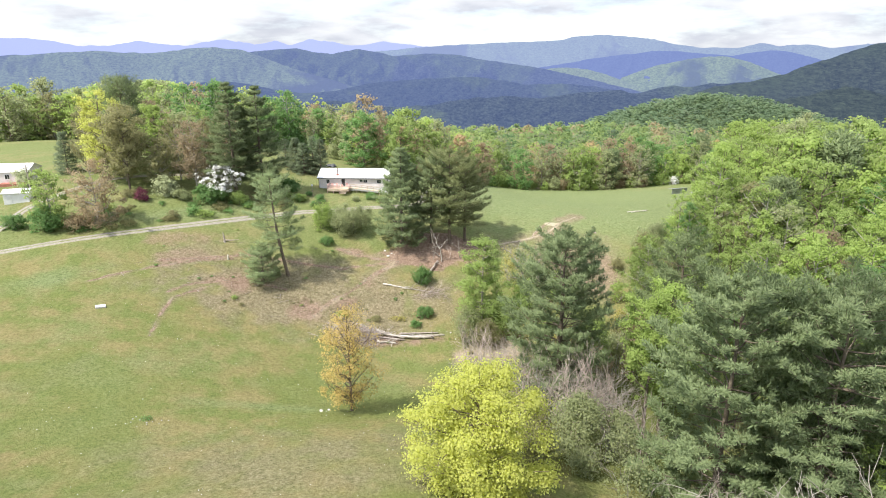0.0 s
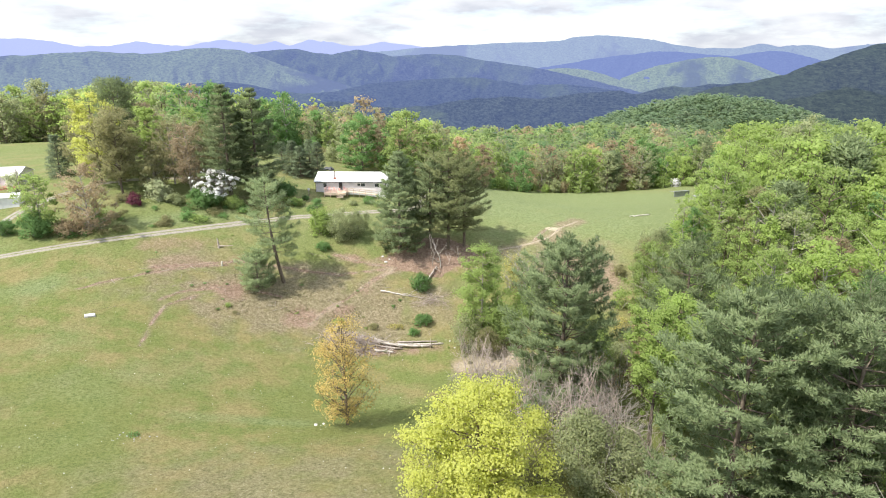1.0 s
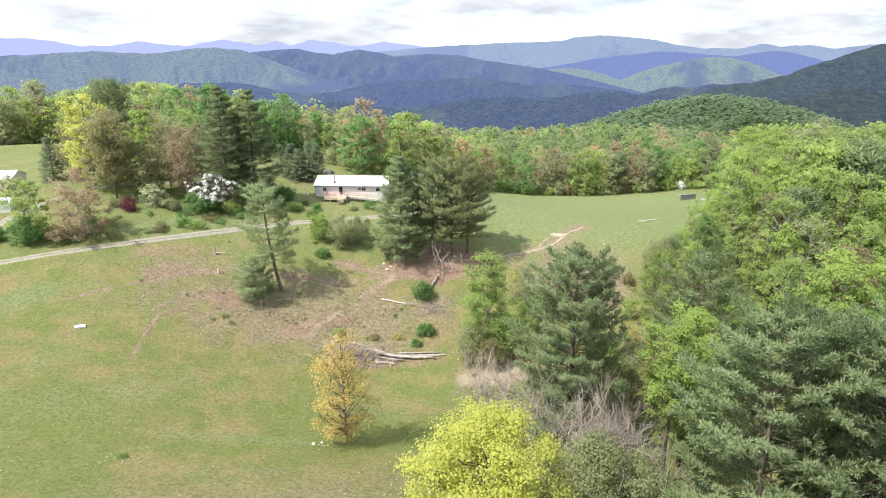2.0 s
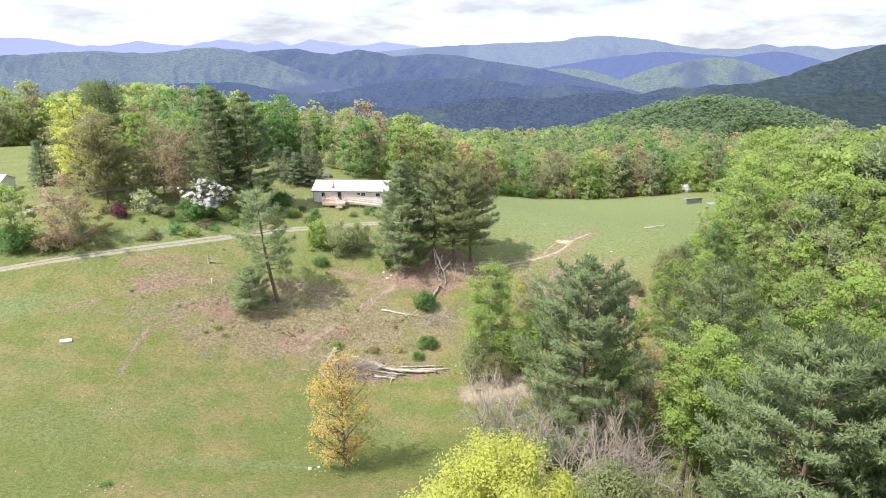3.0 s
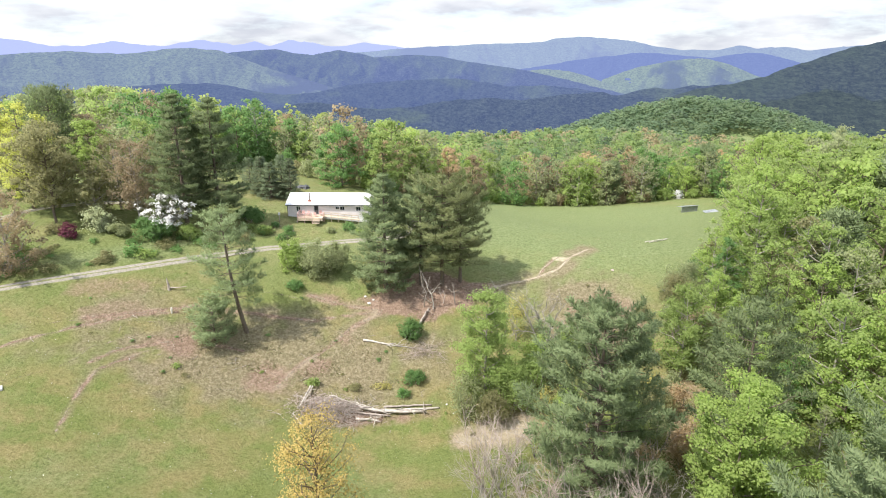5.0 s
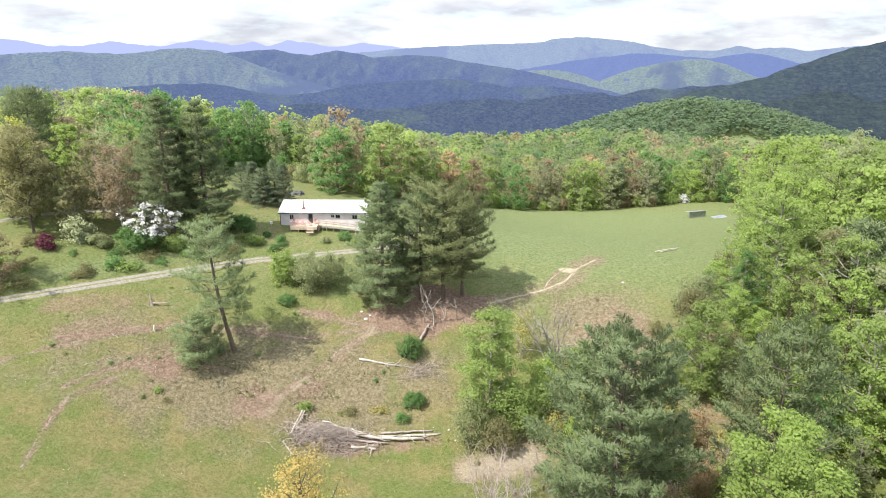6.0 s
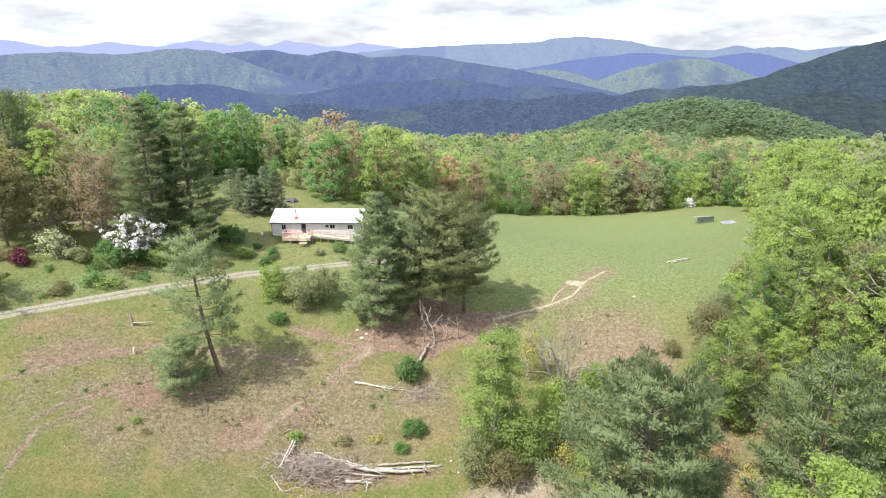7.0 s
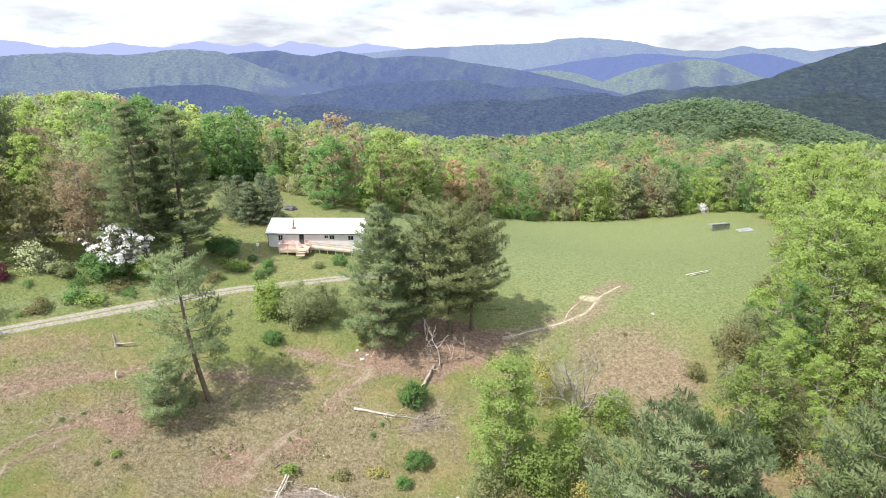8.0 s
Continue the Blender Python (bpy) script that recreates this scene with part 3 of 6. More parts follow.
field = mix(n, l, ramp(n, l, mid_, [(0.42, (0, 0, 0)), (0.60, (1, 1, 1))]), field, greener)
field = mix(n, l, ramp(n, l, big, [(0.45, (0, 0, 0)), (0.56, (0.85, 0.85, 0.85))]), field, greener)
bright = ramp(n, l, speck, [(0.52, (0.112, 0.146, 0.056)), (0.65, (0.200, 0.242, 0.102)), (0.80, (0.292, 0.320, 0.165))])
field = mix(n, l, att2.outputs["Fac"], field, bright)
straw = ramp(n, l, speck, [(0.50, (0.120, 0.098, 0.058)), (0.65, (0.256, 0.211, 0.133)), (0.81, (0.402, 0.339, 0.240))])
broken = calc(n, l, "ADD", sep.outputs["Green"], calc(n, l, "MULTIPLY_ADD", mid_, 1.2, False), False)
broken.node.inputs[1].links[0].from_node.inputs[2].default_value = -0.62
dry_f = ramp(n, l, calc(n, l, "MULTIPLY", broken, sep.outputs["Green"]), [(0.05, (0, 0, 0)), (0.58, (0.88, 0.88, 0.88))])
field = mix(n, l, dry_f, field, straw)
earth = ramp(n, l, speck, [(0.48, (0.155, 0.100, 0.070)), (0.65, (0.285, 0.198, 0.145)), (0.81, (0.425, 0.320, 0.250))])
bare_f = calc(n, l, "ADD", sep.outputs["Red"], calc(n, l, "MULTIPLY_ADD", fine, 1.1, False), False)
bare_f.node.inputs[1].links[0].from_node.inputs[2].default_value = -0.55
bare_f = ramp(n, l, calc(n, l, "MULTIPLY", bare_f, sep.outputs["Red"]), [(0.10, (0, 0, 0)), (0.55, (1, 1, 1))])
field = mix(n, l, bare_f, field, earth)
sandy = ramp(n, l, speck, [(0.50, (0.380, 0.325, 0.220)), (0.8, (0.580, 0.515, 0.380))])
field = mix(n, l, ramp(n, l, sep.outputs["Blue"], [(0.2, (0, 0, 0)), (0.7, (1, 1, 1))]), field, sandy)
l.new(field, b.inputs["Base Color"])
bump(n, l, b, speck, 1.0, 0.40)
GROUND = m

me = smooth(mesh_of("ground", np.c_[gx, gy, gz], quads, GROUND))
wear = me.color_attributes.new("wear", "FLOAT_COLOR", "POINT")
wear.data.foreach_set("color", np.c_[bare, dry, np.clip(sand, 0, 1), np.ones(len(gx))].astype(np.float32).ravel())
me.attributes.new("lush", "FLOAT", "POINT").data.foreach_set("value", lush.astype(np.float32))
tagged(part("ground", me, GROUND), "sloping green pasture with bare clay patches and cattle trails", "ground", kind="structure")

# ---- gravel lane ----
m, n, l, b = mat("lane_gravel", 0.95, 0.15)
pos = position(n)
att = n.new("ShaderNodeAttribute")
att.attribute_name = "across"
g1, g2 = noise_tex(n, l, 3.0, 6, 0.7, pos), noise_tex(n, l, 0.5, 4, 0.6, pos)
gravel = ramp(n, l, g1, [(0.35, (0.210, 0.190, 0.155)), (0.7, (0.390, 0.360, 0.310))])
weeds = ramp(n, l, g1, [(0.35, (0.110, 0.130, 0.045)), (0.7, (0.260, 0.260, 0.110))])
w = calc(n, l, "MULTIPLY_ADD", g2, 0.9, False)
w.node.inputs[2].default_value = -0.45
w2 = calc(n, l, "ADD", att.outputs["Fac"], w, False)
l.new(mix(n, l, ramp(n, l, w2, [(0.35, (0, 0, 0)), (0.75, (1, 1, 1))]), gravel, weeds), b.inputs["Base Color"])
bump(n, l, b, g1, 0.6, 0.05)
LANE = m


def lane(name, points, wide, label):
    p = curve(points, 0.8)
    d = unit(np.gradient(p, axis=0))
    side = np.c_[-d[:, 1], d[:, 0]]
    cols = np.array([-1.5, -1.0, -0.55, -0.2, 0, 0.2, 0.55, 1.0, 1.5])
    worn = np.array([1.2, 0.75, 0.0, 0.45, 0.85, 0.45, 0.0, 0.75, 1.2])
    lift = np.array([-0.30, 0.0, 0.02, 0.05, 0.06, 0.05, 0.02, 0.0, -0.30])
    rng = np.random.default_rng(3)
    v = p[:, None] + side[:, None] * (cols[None, :, None] + 0.02 * rng.normal(size=(len(p), 1, 1))) * wide / 2
    z = height(v[..., 0].ravel(), v[..., 1].ravel()).reshape(v.shape[:2])
    z = z + lift[None] + 0.07
    k = len(cols)
    i = np.arange(len(p) * k).reshape(-1, k)
    f = np.stack([i[:-1, :-1], i[:-1, 1:], i[1:, 1:], i[1:, :-1]], -1).reshape(-1, 4)
    me = smooth(mesh_of(name, np.c_[v.reshape(-1, 2), z.ravel()], f[:, ::-1], LANE))
    me.attributes.new("across", "FLOAT", "POINT").data.foreach_set("value", np.tile(worn, len(p)).astype(np.float32))
    return tagged(part(name, me, LANE), label, "road", kind="structure")


lane("road", ROAD, 1.65, "pale two-track gravel farm lane with a grassy middle")
lane("driveway", SPUR, 2.0, "gravel driveway leading up between yard trees")

# ---- cattle trails: thin worn strips of pale clay ----
m, n, l, b = mat("trail_clay", 0.95, 0.1)
pos = position(n)
att = n.new("ShaderNodeAttribute")
att.attribute_name = "across"
g1, g2 = noise_tex(n, l, 2.5, 6, 0.7, pos), noise_tex(n, l, 0.9, 4, 0.6, pos)
l.new(ramp(n, l, g1, [(0.35, (0.310, 0.255, 0.180)), (0.7, (0.530, 0.460, 0.345))]), b.inputs["Base Color"])
w = calc(n, l, "MULTIPLY_ADD", g2, 1.6, False)
w.node.inputs[2].default_value = -0.8
gap = calc(n, l, "ADD", att.outputs["Fac"], w, False)
gap = ramp(n, l, calc(n, l, "ADD", gap, calc(n, l, "MULTIPLY", g1, 0.8, False), False), [(0.30, (0, 0, 0)), (1.0, (1, 1, 1))])
clear, mx = n.new("ShaderNodeBsdfTransparent"), n.new("ShaderNodeMixShader")
l.new(gap, mx.inputs[0])
l.new(b.outputs[0], mx.inputs[1])
l.new(clear.outputs[0], mx.inputs[2])
l.new(mx.outputs[0], n["Material Output"].inputs["Surface"])
bump(n, l, b, g1, 0.6, 0.05)
TRAIL = m
GRID = gz.reshape(len(GY), len(GX))


def lie(x, y):
    """Height of the ground sheet itself, bumps and all."""
    i, j = np.clip(np.searchsorted(GX, x) - 1, 0, len(GX) - 2), np.clip(np.searchsorted(GY, y) - 1, 0, len(GY) - 2)
    u, v = (x - GX[i]) / (GX[i + 1] - GX[i]), (y - GY[j]) / (GY[j + 1] - GY[j])
    return np.maximum.reduce([(GRID[j, i] * (1 - u) + GRID[j, i + 1] * u) * (1 - v) + (GRID[j + 1, i] * (1 - u) + GRID[j + 1, i + 1] * u) * v])


def trail(points, wide, worn, label):
    p = curve(points, 0.35)
    d = unit(np.gradient(p, axis=0))
    side = np.c_[-d[:, 1], d[:, 0]]
    cols, fade = np.array([-1.3, -0.7, 0, 0.7, 1.3]), np.array([0.9, 0.3, 0.0, 0.3, 0.9])
    q = np.arange(len(p)) * 0.35
    sway = 0.35 * (fbm(q / 3.0, q * 0 + wide, 87, 3) - 0.5)
    v = p[:, None] + side[:, None] * (cols[None, :, None] * wide / 2 + sway[:, None, None])
    z = lie(v[..., 0].ravel(), v[..., 1].ravel()) + 0.05
    i = np.arange(len(p) * 5).reshape(-1, 5)
    f = np.stack([i[:-1, :-1], i[:-1, 1:], i[1:, 1:], i[1:, :-1]], -1).reshape(-1, 4)
    me = smooth(mesh_of("cattle_trail", np.c_[v.reshape(-1, 2), z], f[:, ::-1], TRAIL))
    me.attributes.new("across", "FLOAT", "POINT").data.foreach_set("value", np.tile(fade + worn, len(p)).astype(np.float32))
    return tagged(part("cattle_trail", me, TRAIL), label, "path", kind="structure")


trail(SANDY, 0.42, -0.15, "pale sandy path across the slope")
trail([(29.0, 137.3), (25.4, 133.6), (23.4, 130.6)], 0.32, 0.0, "pale sandy path across the slope")
for line in ([(27.5, 131.6), (22.5, 129.7), (17.0, 128.2)], [(14.5, 127.8), (9.5, 126.6), (5.5, 124.4)], [(17.5, 129.6), (11.0, 128.2), (6.0, 125.2)]):
    trail(line, 0.32, 0.32, "faint sandy track across the slope")
for line, wide in TRAILS[1:]:
    trail(line, wide * 0.6 + 0.2, 0.38, "worn cattle trail along the grazed slope")
for line in ([(-62, 98), (-54, 106.5), (-45, 110.5), (-36, 112.8), (-28, 113.2)], [(-40, 104), (-33, 106.4), (-24, 107), (-18, 105)], [(-38, 119.6), (-30, 121.8), (-24, 122), (-18, 121.4)], [(-52, 95), (-47, 99.6), (-45, 104.5), (-41, 108)], [(-30, 100.5), (-24, 103.2), (-19, 108.6), (-16, 113), (-9, 117)]):
    trail(line, 0.4, 0.46, "worn cattle trail along the grazed slope")

# ---- far mountains: a backdrop of wooded ridges ----


def ridge_mat(name, dark, light, cloud_tone, haze, much, shade_at=0.5):
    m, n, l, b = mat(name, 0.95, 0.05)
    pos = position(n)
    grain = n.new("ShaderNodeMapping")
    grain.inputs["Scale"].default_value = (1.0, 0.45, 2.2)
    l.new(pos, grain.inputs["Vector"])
    # broad noise lays out cloud shadows and sunlit patches, painted into the colour
    crowns, cloud_edges, wide_ = noise_tex(n, l, 0.07, 8, 0.85, grain.outputs[0]), noise_tex(n, l, 0.006, 4, 0.5, pos), noise_tex(n, l, 0.0016, 4, 0.5, pos, 0.8)
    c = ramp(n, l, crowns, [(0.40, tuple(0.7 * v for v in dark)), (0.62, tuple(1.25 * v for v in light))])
    c2 = ramp(n, l, crowns, [(0.40, tuple(0.45 * v for v in cloud_tone)), (0.62, tuple(1.25 * v for v in cloud_tone))])
    f = calc(n, l, "MULTIPLY_ADD", cloud_edges, 0.22, False)
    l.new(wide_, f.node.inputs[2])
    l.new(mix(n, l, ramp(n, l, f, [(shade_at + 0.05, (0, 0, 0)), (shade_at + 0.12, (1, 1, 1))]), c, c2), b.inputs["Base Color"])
    bump(n, l, b, crowns, 1.0, 22.0)
    # distance haze is painted on as an even glow mixed over the woods
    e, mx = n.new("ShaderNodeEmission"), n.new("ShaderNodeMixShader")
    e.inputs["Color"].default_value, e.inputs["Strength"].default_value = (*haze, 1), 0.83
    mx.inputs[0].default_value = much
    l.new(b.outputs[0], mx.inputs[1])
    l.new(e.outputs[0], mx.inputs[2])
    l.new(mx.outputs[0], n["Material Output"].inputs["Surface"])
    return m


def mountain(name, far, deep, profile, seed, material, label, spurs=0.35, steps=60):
    """A range with its skyline, by bearing and rise in degrees, fitted to the camera's view, and spurs running down
    from it.
    """
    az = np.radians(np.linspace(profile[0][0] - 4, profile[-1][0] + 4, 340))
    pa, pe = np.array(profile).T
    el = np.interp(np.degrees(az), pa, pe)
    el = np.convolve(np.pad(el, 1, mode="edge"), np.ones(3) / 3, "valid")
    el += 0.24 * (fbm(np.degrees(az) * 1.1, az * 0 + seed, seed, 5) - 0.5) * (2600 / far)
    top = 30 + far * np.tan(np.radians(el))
    s = np.linspace(0, 1.15, steps)
    A, S = np.meshgrid(az, s)
    r = far - deep * (1 - S)
    x, y = r * np.sin(A), r * np.cos(A)
    base = -230.0
    prof = np.clip(S, 0, 1) ** 0.8 - 2.2 * np.clip(S - 1, 0, 1)
    k = far / 14
    u = A * 15 + 1.6 * (fbm(A * 7, S * 2 + seed, seed + 29, 3) - 0.5) + 0.9 * S * math.sin(seed)
    spur = 1.3 * abs(fbm(u, S * 1.2 + seed, seed + 3, 4) - 0.5) + 0.8 * abs(fbm(u * 2.7, S * 2.4, seed + 13, 4) - 0.5) + 0.5 * abs(fbm(u * 6, S * 6, seed + 17, 3) - 0.5)
    cut = spurs * spur * np.clip(1 - S, 0, 1) ** 0.4 * np.clip(S * 3, 0, 1) * 2.6
    lump = 0.05 * (fbm(x / k * 3, y / k * 3, seed + 9, 3) - 0.5) * np.clip((1 - S) * 6, 0, 1)
    z = base + (top[None] - base) * np.clip(prof - cut + lump, 0, None)
    i = np.arange(z.size).reshape(z.shape)
    f = np.stack([i[:-1, :-1], i[:-1, 1:], i[1:, 1:], i[1:, :-1]], -1).reshape(-1, 4)
    me = smooth(mesh_of(name, np.c_[x.ravel(), y.ravel(), z.ravel()], f, material))
    return tagged(part(name, me, material), label, "mountain", kind="structure")


# darker and sunnier range colours also have cloud shadow and sunlight painted in
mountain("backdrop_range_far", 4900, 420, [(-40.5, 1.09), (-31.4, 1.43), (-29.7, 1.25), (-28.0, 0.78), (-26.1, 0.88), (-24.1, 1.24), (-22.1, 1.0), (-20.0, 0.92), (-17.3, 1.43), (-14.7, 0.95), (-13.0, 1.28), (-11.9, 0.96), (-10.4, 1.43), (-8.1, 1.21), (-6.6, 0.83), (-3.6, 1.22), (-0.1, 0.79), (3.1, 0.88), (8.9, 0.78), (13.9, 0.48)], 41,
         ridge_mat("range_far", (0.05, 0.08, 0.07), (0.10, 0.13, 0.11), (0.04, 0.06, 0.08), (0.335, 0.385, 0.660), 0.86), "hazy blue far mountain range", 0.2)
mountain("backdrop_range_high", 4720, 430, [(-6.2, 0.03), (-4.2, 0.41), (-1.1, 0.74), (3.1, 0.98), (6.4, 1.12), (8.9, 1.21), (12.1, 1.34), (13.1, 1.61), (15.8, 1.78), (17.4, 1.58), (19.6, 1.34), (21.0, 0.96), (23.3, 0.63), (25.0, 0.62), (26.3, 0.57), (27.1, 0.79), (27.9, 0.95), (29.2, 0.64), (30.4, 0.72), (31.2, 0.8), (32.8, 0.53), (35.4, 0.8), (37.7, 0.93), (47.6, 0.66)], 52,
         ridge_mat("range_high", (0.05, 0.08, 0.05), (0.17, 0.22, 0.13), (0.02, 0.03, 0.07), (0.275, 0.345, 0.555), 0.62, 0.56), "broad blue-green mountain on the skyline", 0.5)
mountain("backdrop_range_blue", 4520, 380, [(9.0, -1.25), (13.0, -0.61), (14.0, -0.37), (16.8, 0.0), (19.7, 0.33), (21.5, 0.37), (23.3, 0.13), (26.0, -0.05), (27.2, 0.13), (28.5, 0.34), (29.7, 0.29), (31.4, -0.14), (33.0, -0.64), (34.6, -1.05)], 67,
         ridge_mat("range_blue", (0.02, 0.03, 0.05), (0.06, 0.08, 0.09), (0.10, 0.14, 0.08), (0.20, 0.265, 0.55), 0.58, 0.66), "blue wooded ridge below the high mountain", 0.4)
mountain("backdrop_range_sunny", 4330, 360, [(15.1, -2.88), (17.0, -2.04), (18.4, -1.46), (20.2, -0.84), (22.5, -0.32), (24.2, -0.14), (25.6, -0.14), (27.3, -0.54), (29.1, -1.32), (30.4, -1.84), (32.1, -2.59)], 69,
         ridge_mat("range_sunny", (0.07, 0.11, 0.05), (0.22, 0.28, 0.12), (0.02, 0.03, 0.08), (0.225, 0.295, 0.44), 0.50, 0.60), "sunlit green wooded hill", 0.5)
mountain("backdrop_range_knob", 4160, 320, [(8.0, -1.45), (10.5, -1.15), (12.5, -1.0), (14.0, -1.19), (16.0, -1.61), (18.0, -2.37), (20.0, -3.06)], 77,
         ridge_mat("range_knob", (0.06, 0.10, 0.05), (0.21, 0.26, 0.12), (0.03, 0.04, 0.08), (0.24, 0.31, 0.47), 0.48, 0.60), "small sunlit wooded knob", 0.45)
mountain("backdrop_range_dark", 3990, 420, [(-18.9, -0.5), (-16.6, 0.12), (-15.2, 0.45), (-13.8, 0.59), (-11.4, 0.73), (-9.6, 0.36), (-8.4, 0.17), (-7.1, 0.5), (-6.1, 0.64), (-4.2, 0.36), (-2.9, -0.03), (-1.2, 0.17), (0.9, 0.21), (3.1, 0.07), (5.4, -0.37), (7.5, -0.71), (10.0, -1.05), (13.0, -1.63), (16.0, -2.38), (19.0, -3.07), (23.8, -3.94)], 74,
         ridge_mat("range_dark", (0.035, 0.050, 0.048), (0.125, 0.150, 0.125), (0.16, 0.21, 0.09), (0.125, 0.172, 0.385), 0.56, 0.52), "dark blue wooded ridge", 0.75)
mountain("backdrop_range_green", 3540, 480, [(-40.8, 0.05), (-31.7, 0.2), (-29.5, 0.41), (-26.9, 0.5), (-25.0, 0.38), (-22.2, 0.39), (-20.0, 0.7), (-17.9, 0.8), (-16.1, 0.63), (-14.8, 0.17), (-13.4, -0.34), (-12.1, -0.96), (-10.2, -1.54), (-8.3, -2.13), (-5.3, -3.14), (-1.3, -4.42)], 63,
         ridge_mat("range_green", (0.06, 0.10, 0.05), (0.22, 0.28, 0.12), (0.02, 0.03, 0.07), (0.215, 0.280, 0.480), 0.48, 0.60), "wooded green ridges with cloud shadows painted as dark patches", 0.7)
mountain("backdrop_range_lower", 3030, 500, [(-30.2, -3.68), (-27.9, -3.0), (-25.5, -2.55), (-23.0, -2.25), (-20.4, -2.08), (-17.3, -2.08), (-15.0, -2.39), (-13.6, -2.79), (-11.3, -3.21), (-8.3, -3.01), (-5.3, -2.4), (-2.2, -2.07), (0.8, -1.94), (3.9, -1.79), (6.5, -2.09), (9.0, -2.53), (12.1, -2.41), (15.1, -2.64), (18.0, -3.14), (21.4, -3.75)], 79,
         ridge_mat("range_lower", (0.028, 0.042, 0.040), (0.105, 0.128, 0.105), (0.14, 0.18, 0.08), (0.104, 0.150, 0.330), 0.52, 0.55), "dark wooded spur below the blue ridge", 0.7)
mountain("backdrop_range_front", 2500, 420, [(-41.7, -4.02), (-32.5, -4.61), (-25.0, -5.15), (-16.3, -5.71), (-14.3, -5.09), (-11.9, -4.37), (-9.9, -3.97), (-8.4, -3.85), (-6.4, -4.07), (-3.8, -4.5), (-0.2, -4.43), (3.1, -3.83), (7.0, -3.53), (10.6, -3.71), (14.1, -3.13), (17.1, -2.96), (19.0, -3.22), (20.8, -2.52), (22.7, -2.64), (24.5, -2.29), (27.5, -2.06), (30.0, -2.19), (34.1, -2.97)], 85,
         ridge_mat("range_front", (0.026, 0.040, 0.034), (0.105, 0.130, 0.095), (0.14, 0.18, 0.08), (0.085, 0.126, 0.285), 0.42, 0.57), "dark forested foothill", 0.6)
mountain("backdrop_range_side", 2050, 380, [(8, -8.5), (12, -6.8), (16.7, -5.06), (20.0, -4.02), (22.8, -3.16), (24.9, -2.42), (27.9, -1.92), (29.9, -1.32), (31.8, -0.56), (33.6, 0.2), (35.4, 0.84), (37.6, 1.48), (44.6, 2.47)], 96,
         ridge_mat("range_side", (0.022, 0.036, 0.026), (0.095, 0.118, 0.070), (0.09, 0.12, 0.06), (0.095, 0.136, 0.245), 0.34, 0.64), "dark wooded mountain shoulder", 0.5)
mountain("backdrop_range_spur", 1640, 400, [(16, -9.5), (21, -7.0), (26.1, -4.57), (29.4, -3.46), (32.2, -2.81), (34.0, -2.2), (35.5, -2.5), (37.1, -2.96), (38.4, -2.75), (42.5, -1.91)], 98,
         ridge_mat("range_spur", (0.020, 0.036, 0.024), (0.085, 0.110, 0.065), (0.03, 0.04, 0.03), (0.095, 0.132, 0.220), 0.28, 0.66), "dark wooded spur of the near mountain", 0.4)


# ---- trees ----


def plant(name, x, y, meshes, label, category="tree", group="", turn=0.0, size=(1, 1, 1), sink=0.0, parts=("trunk", "crown")):
    base = new(name)
    base.empty_display_size = 0.5
    base.matrix_basis = Matrix.LocRotScale((x, y, ground_z(x, y) - sink), Euler((0, 0, radians(turn))), size)
    tagged(base, label, category, group)
    for p, me in zip(parts, meshes):
        part(p, me, None, base)
    return base


KEY = []


def lone(name, x, y, meshes, label, **more):
    KEY.append((x, y))
    return plant(name, x, y, meshes, label, **more)


# lone trees of the pasture
lone("maple_tree", 5.2, 51.5, broadleaf(13, 13.7, 6.9, 0.4, 110, 54000, 0.15, LEAF["yellow"], top=0.38, fill=0.92, lump=0.92, rise=0.45), "round tree in bright yellow-green spring leaf on pasture")
lone("young_maple", -9.9, 74.6, broadleaf(12, 15.4, 4.1, 2.0, 80, 9000, 0.13, LEAF["amber"], BARK, top=0.42, lump=1.05, rise=1.1, apart=True), "slender young tree with sparse amber spring leaves", parts=("trunk", "crown", *["bough"] * 54))
lone("white_pine", 28.2, 51, pine(21, 24.4, 8.0, 1.5, 19, 30000, 0.36, LEAF["needle"]), "large spreading white pine at the wood's edge", group="white pines")
lone("white_pine", 36.6, 49, pine(22, 24.6, 8.6, 1.5, 19, 30000, 0.36, LEAF["needle"]), "large spreading white pine at the wood's edge", group="white pines")
lone("white_pine", 43.5, 55, pine(23, 24.3, 7.8, 4.0, 17, 11000, 0.42, LEAF["needle"]), "large spreading white pine at the wood's edge", group="white pines")
lone("white_pine", 18.8, 78.5, pine(24, 25.6, 7.8, 0.8, 21, 32000, 0.36, LEAF["needle"]), "rounded grey-green white pine above bare brush", group="white pines")
lone("dark_pine", 36.3, 81.8, pine(25, 25.3, 5.4, 6.0, 15, 8000, 0.44, LEAF["dark_needle"]), "dark pine among bright broad-leaved trees", group="dark pines")
lone("broadleaf_tree", 31.0, 71.5, broadleaf(35, 21.4, 5.6, 6.0, 44, 20000, 0.165, LEAF["lime"]), "broad tree in light lime-green leaf above the gully")
lone("broadleaf_tree", 33.5, 75.5, broadleaf(31, 15.5, 5.0, 3.0, 44, 15000, 0.165, LEAF["green"]), "tall tree in fresh green leaf above the gully")
lone("broadleaf_tree", 27, 66.5, broadleaf(32, 21.0, 4.4, 10.0, 40, 15000, 0.165, LEAF["lime"]), "tree in light lime-green leaf above the gully")
lone("broadleaf_tree", 40, 104.5, broadleaf(33, 15.2, 4.2, 2.4, 50, 15000, 0.165, LEAF["green"], GREY_BARK, top=0.35, lump=1.05), "bright green tree with a pale birch-like trunk")
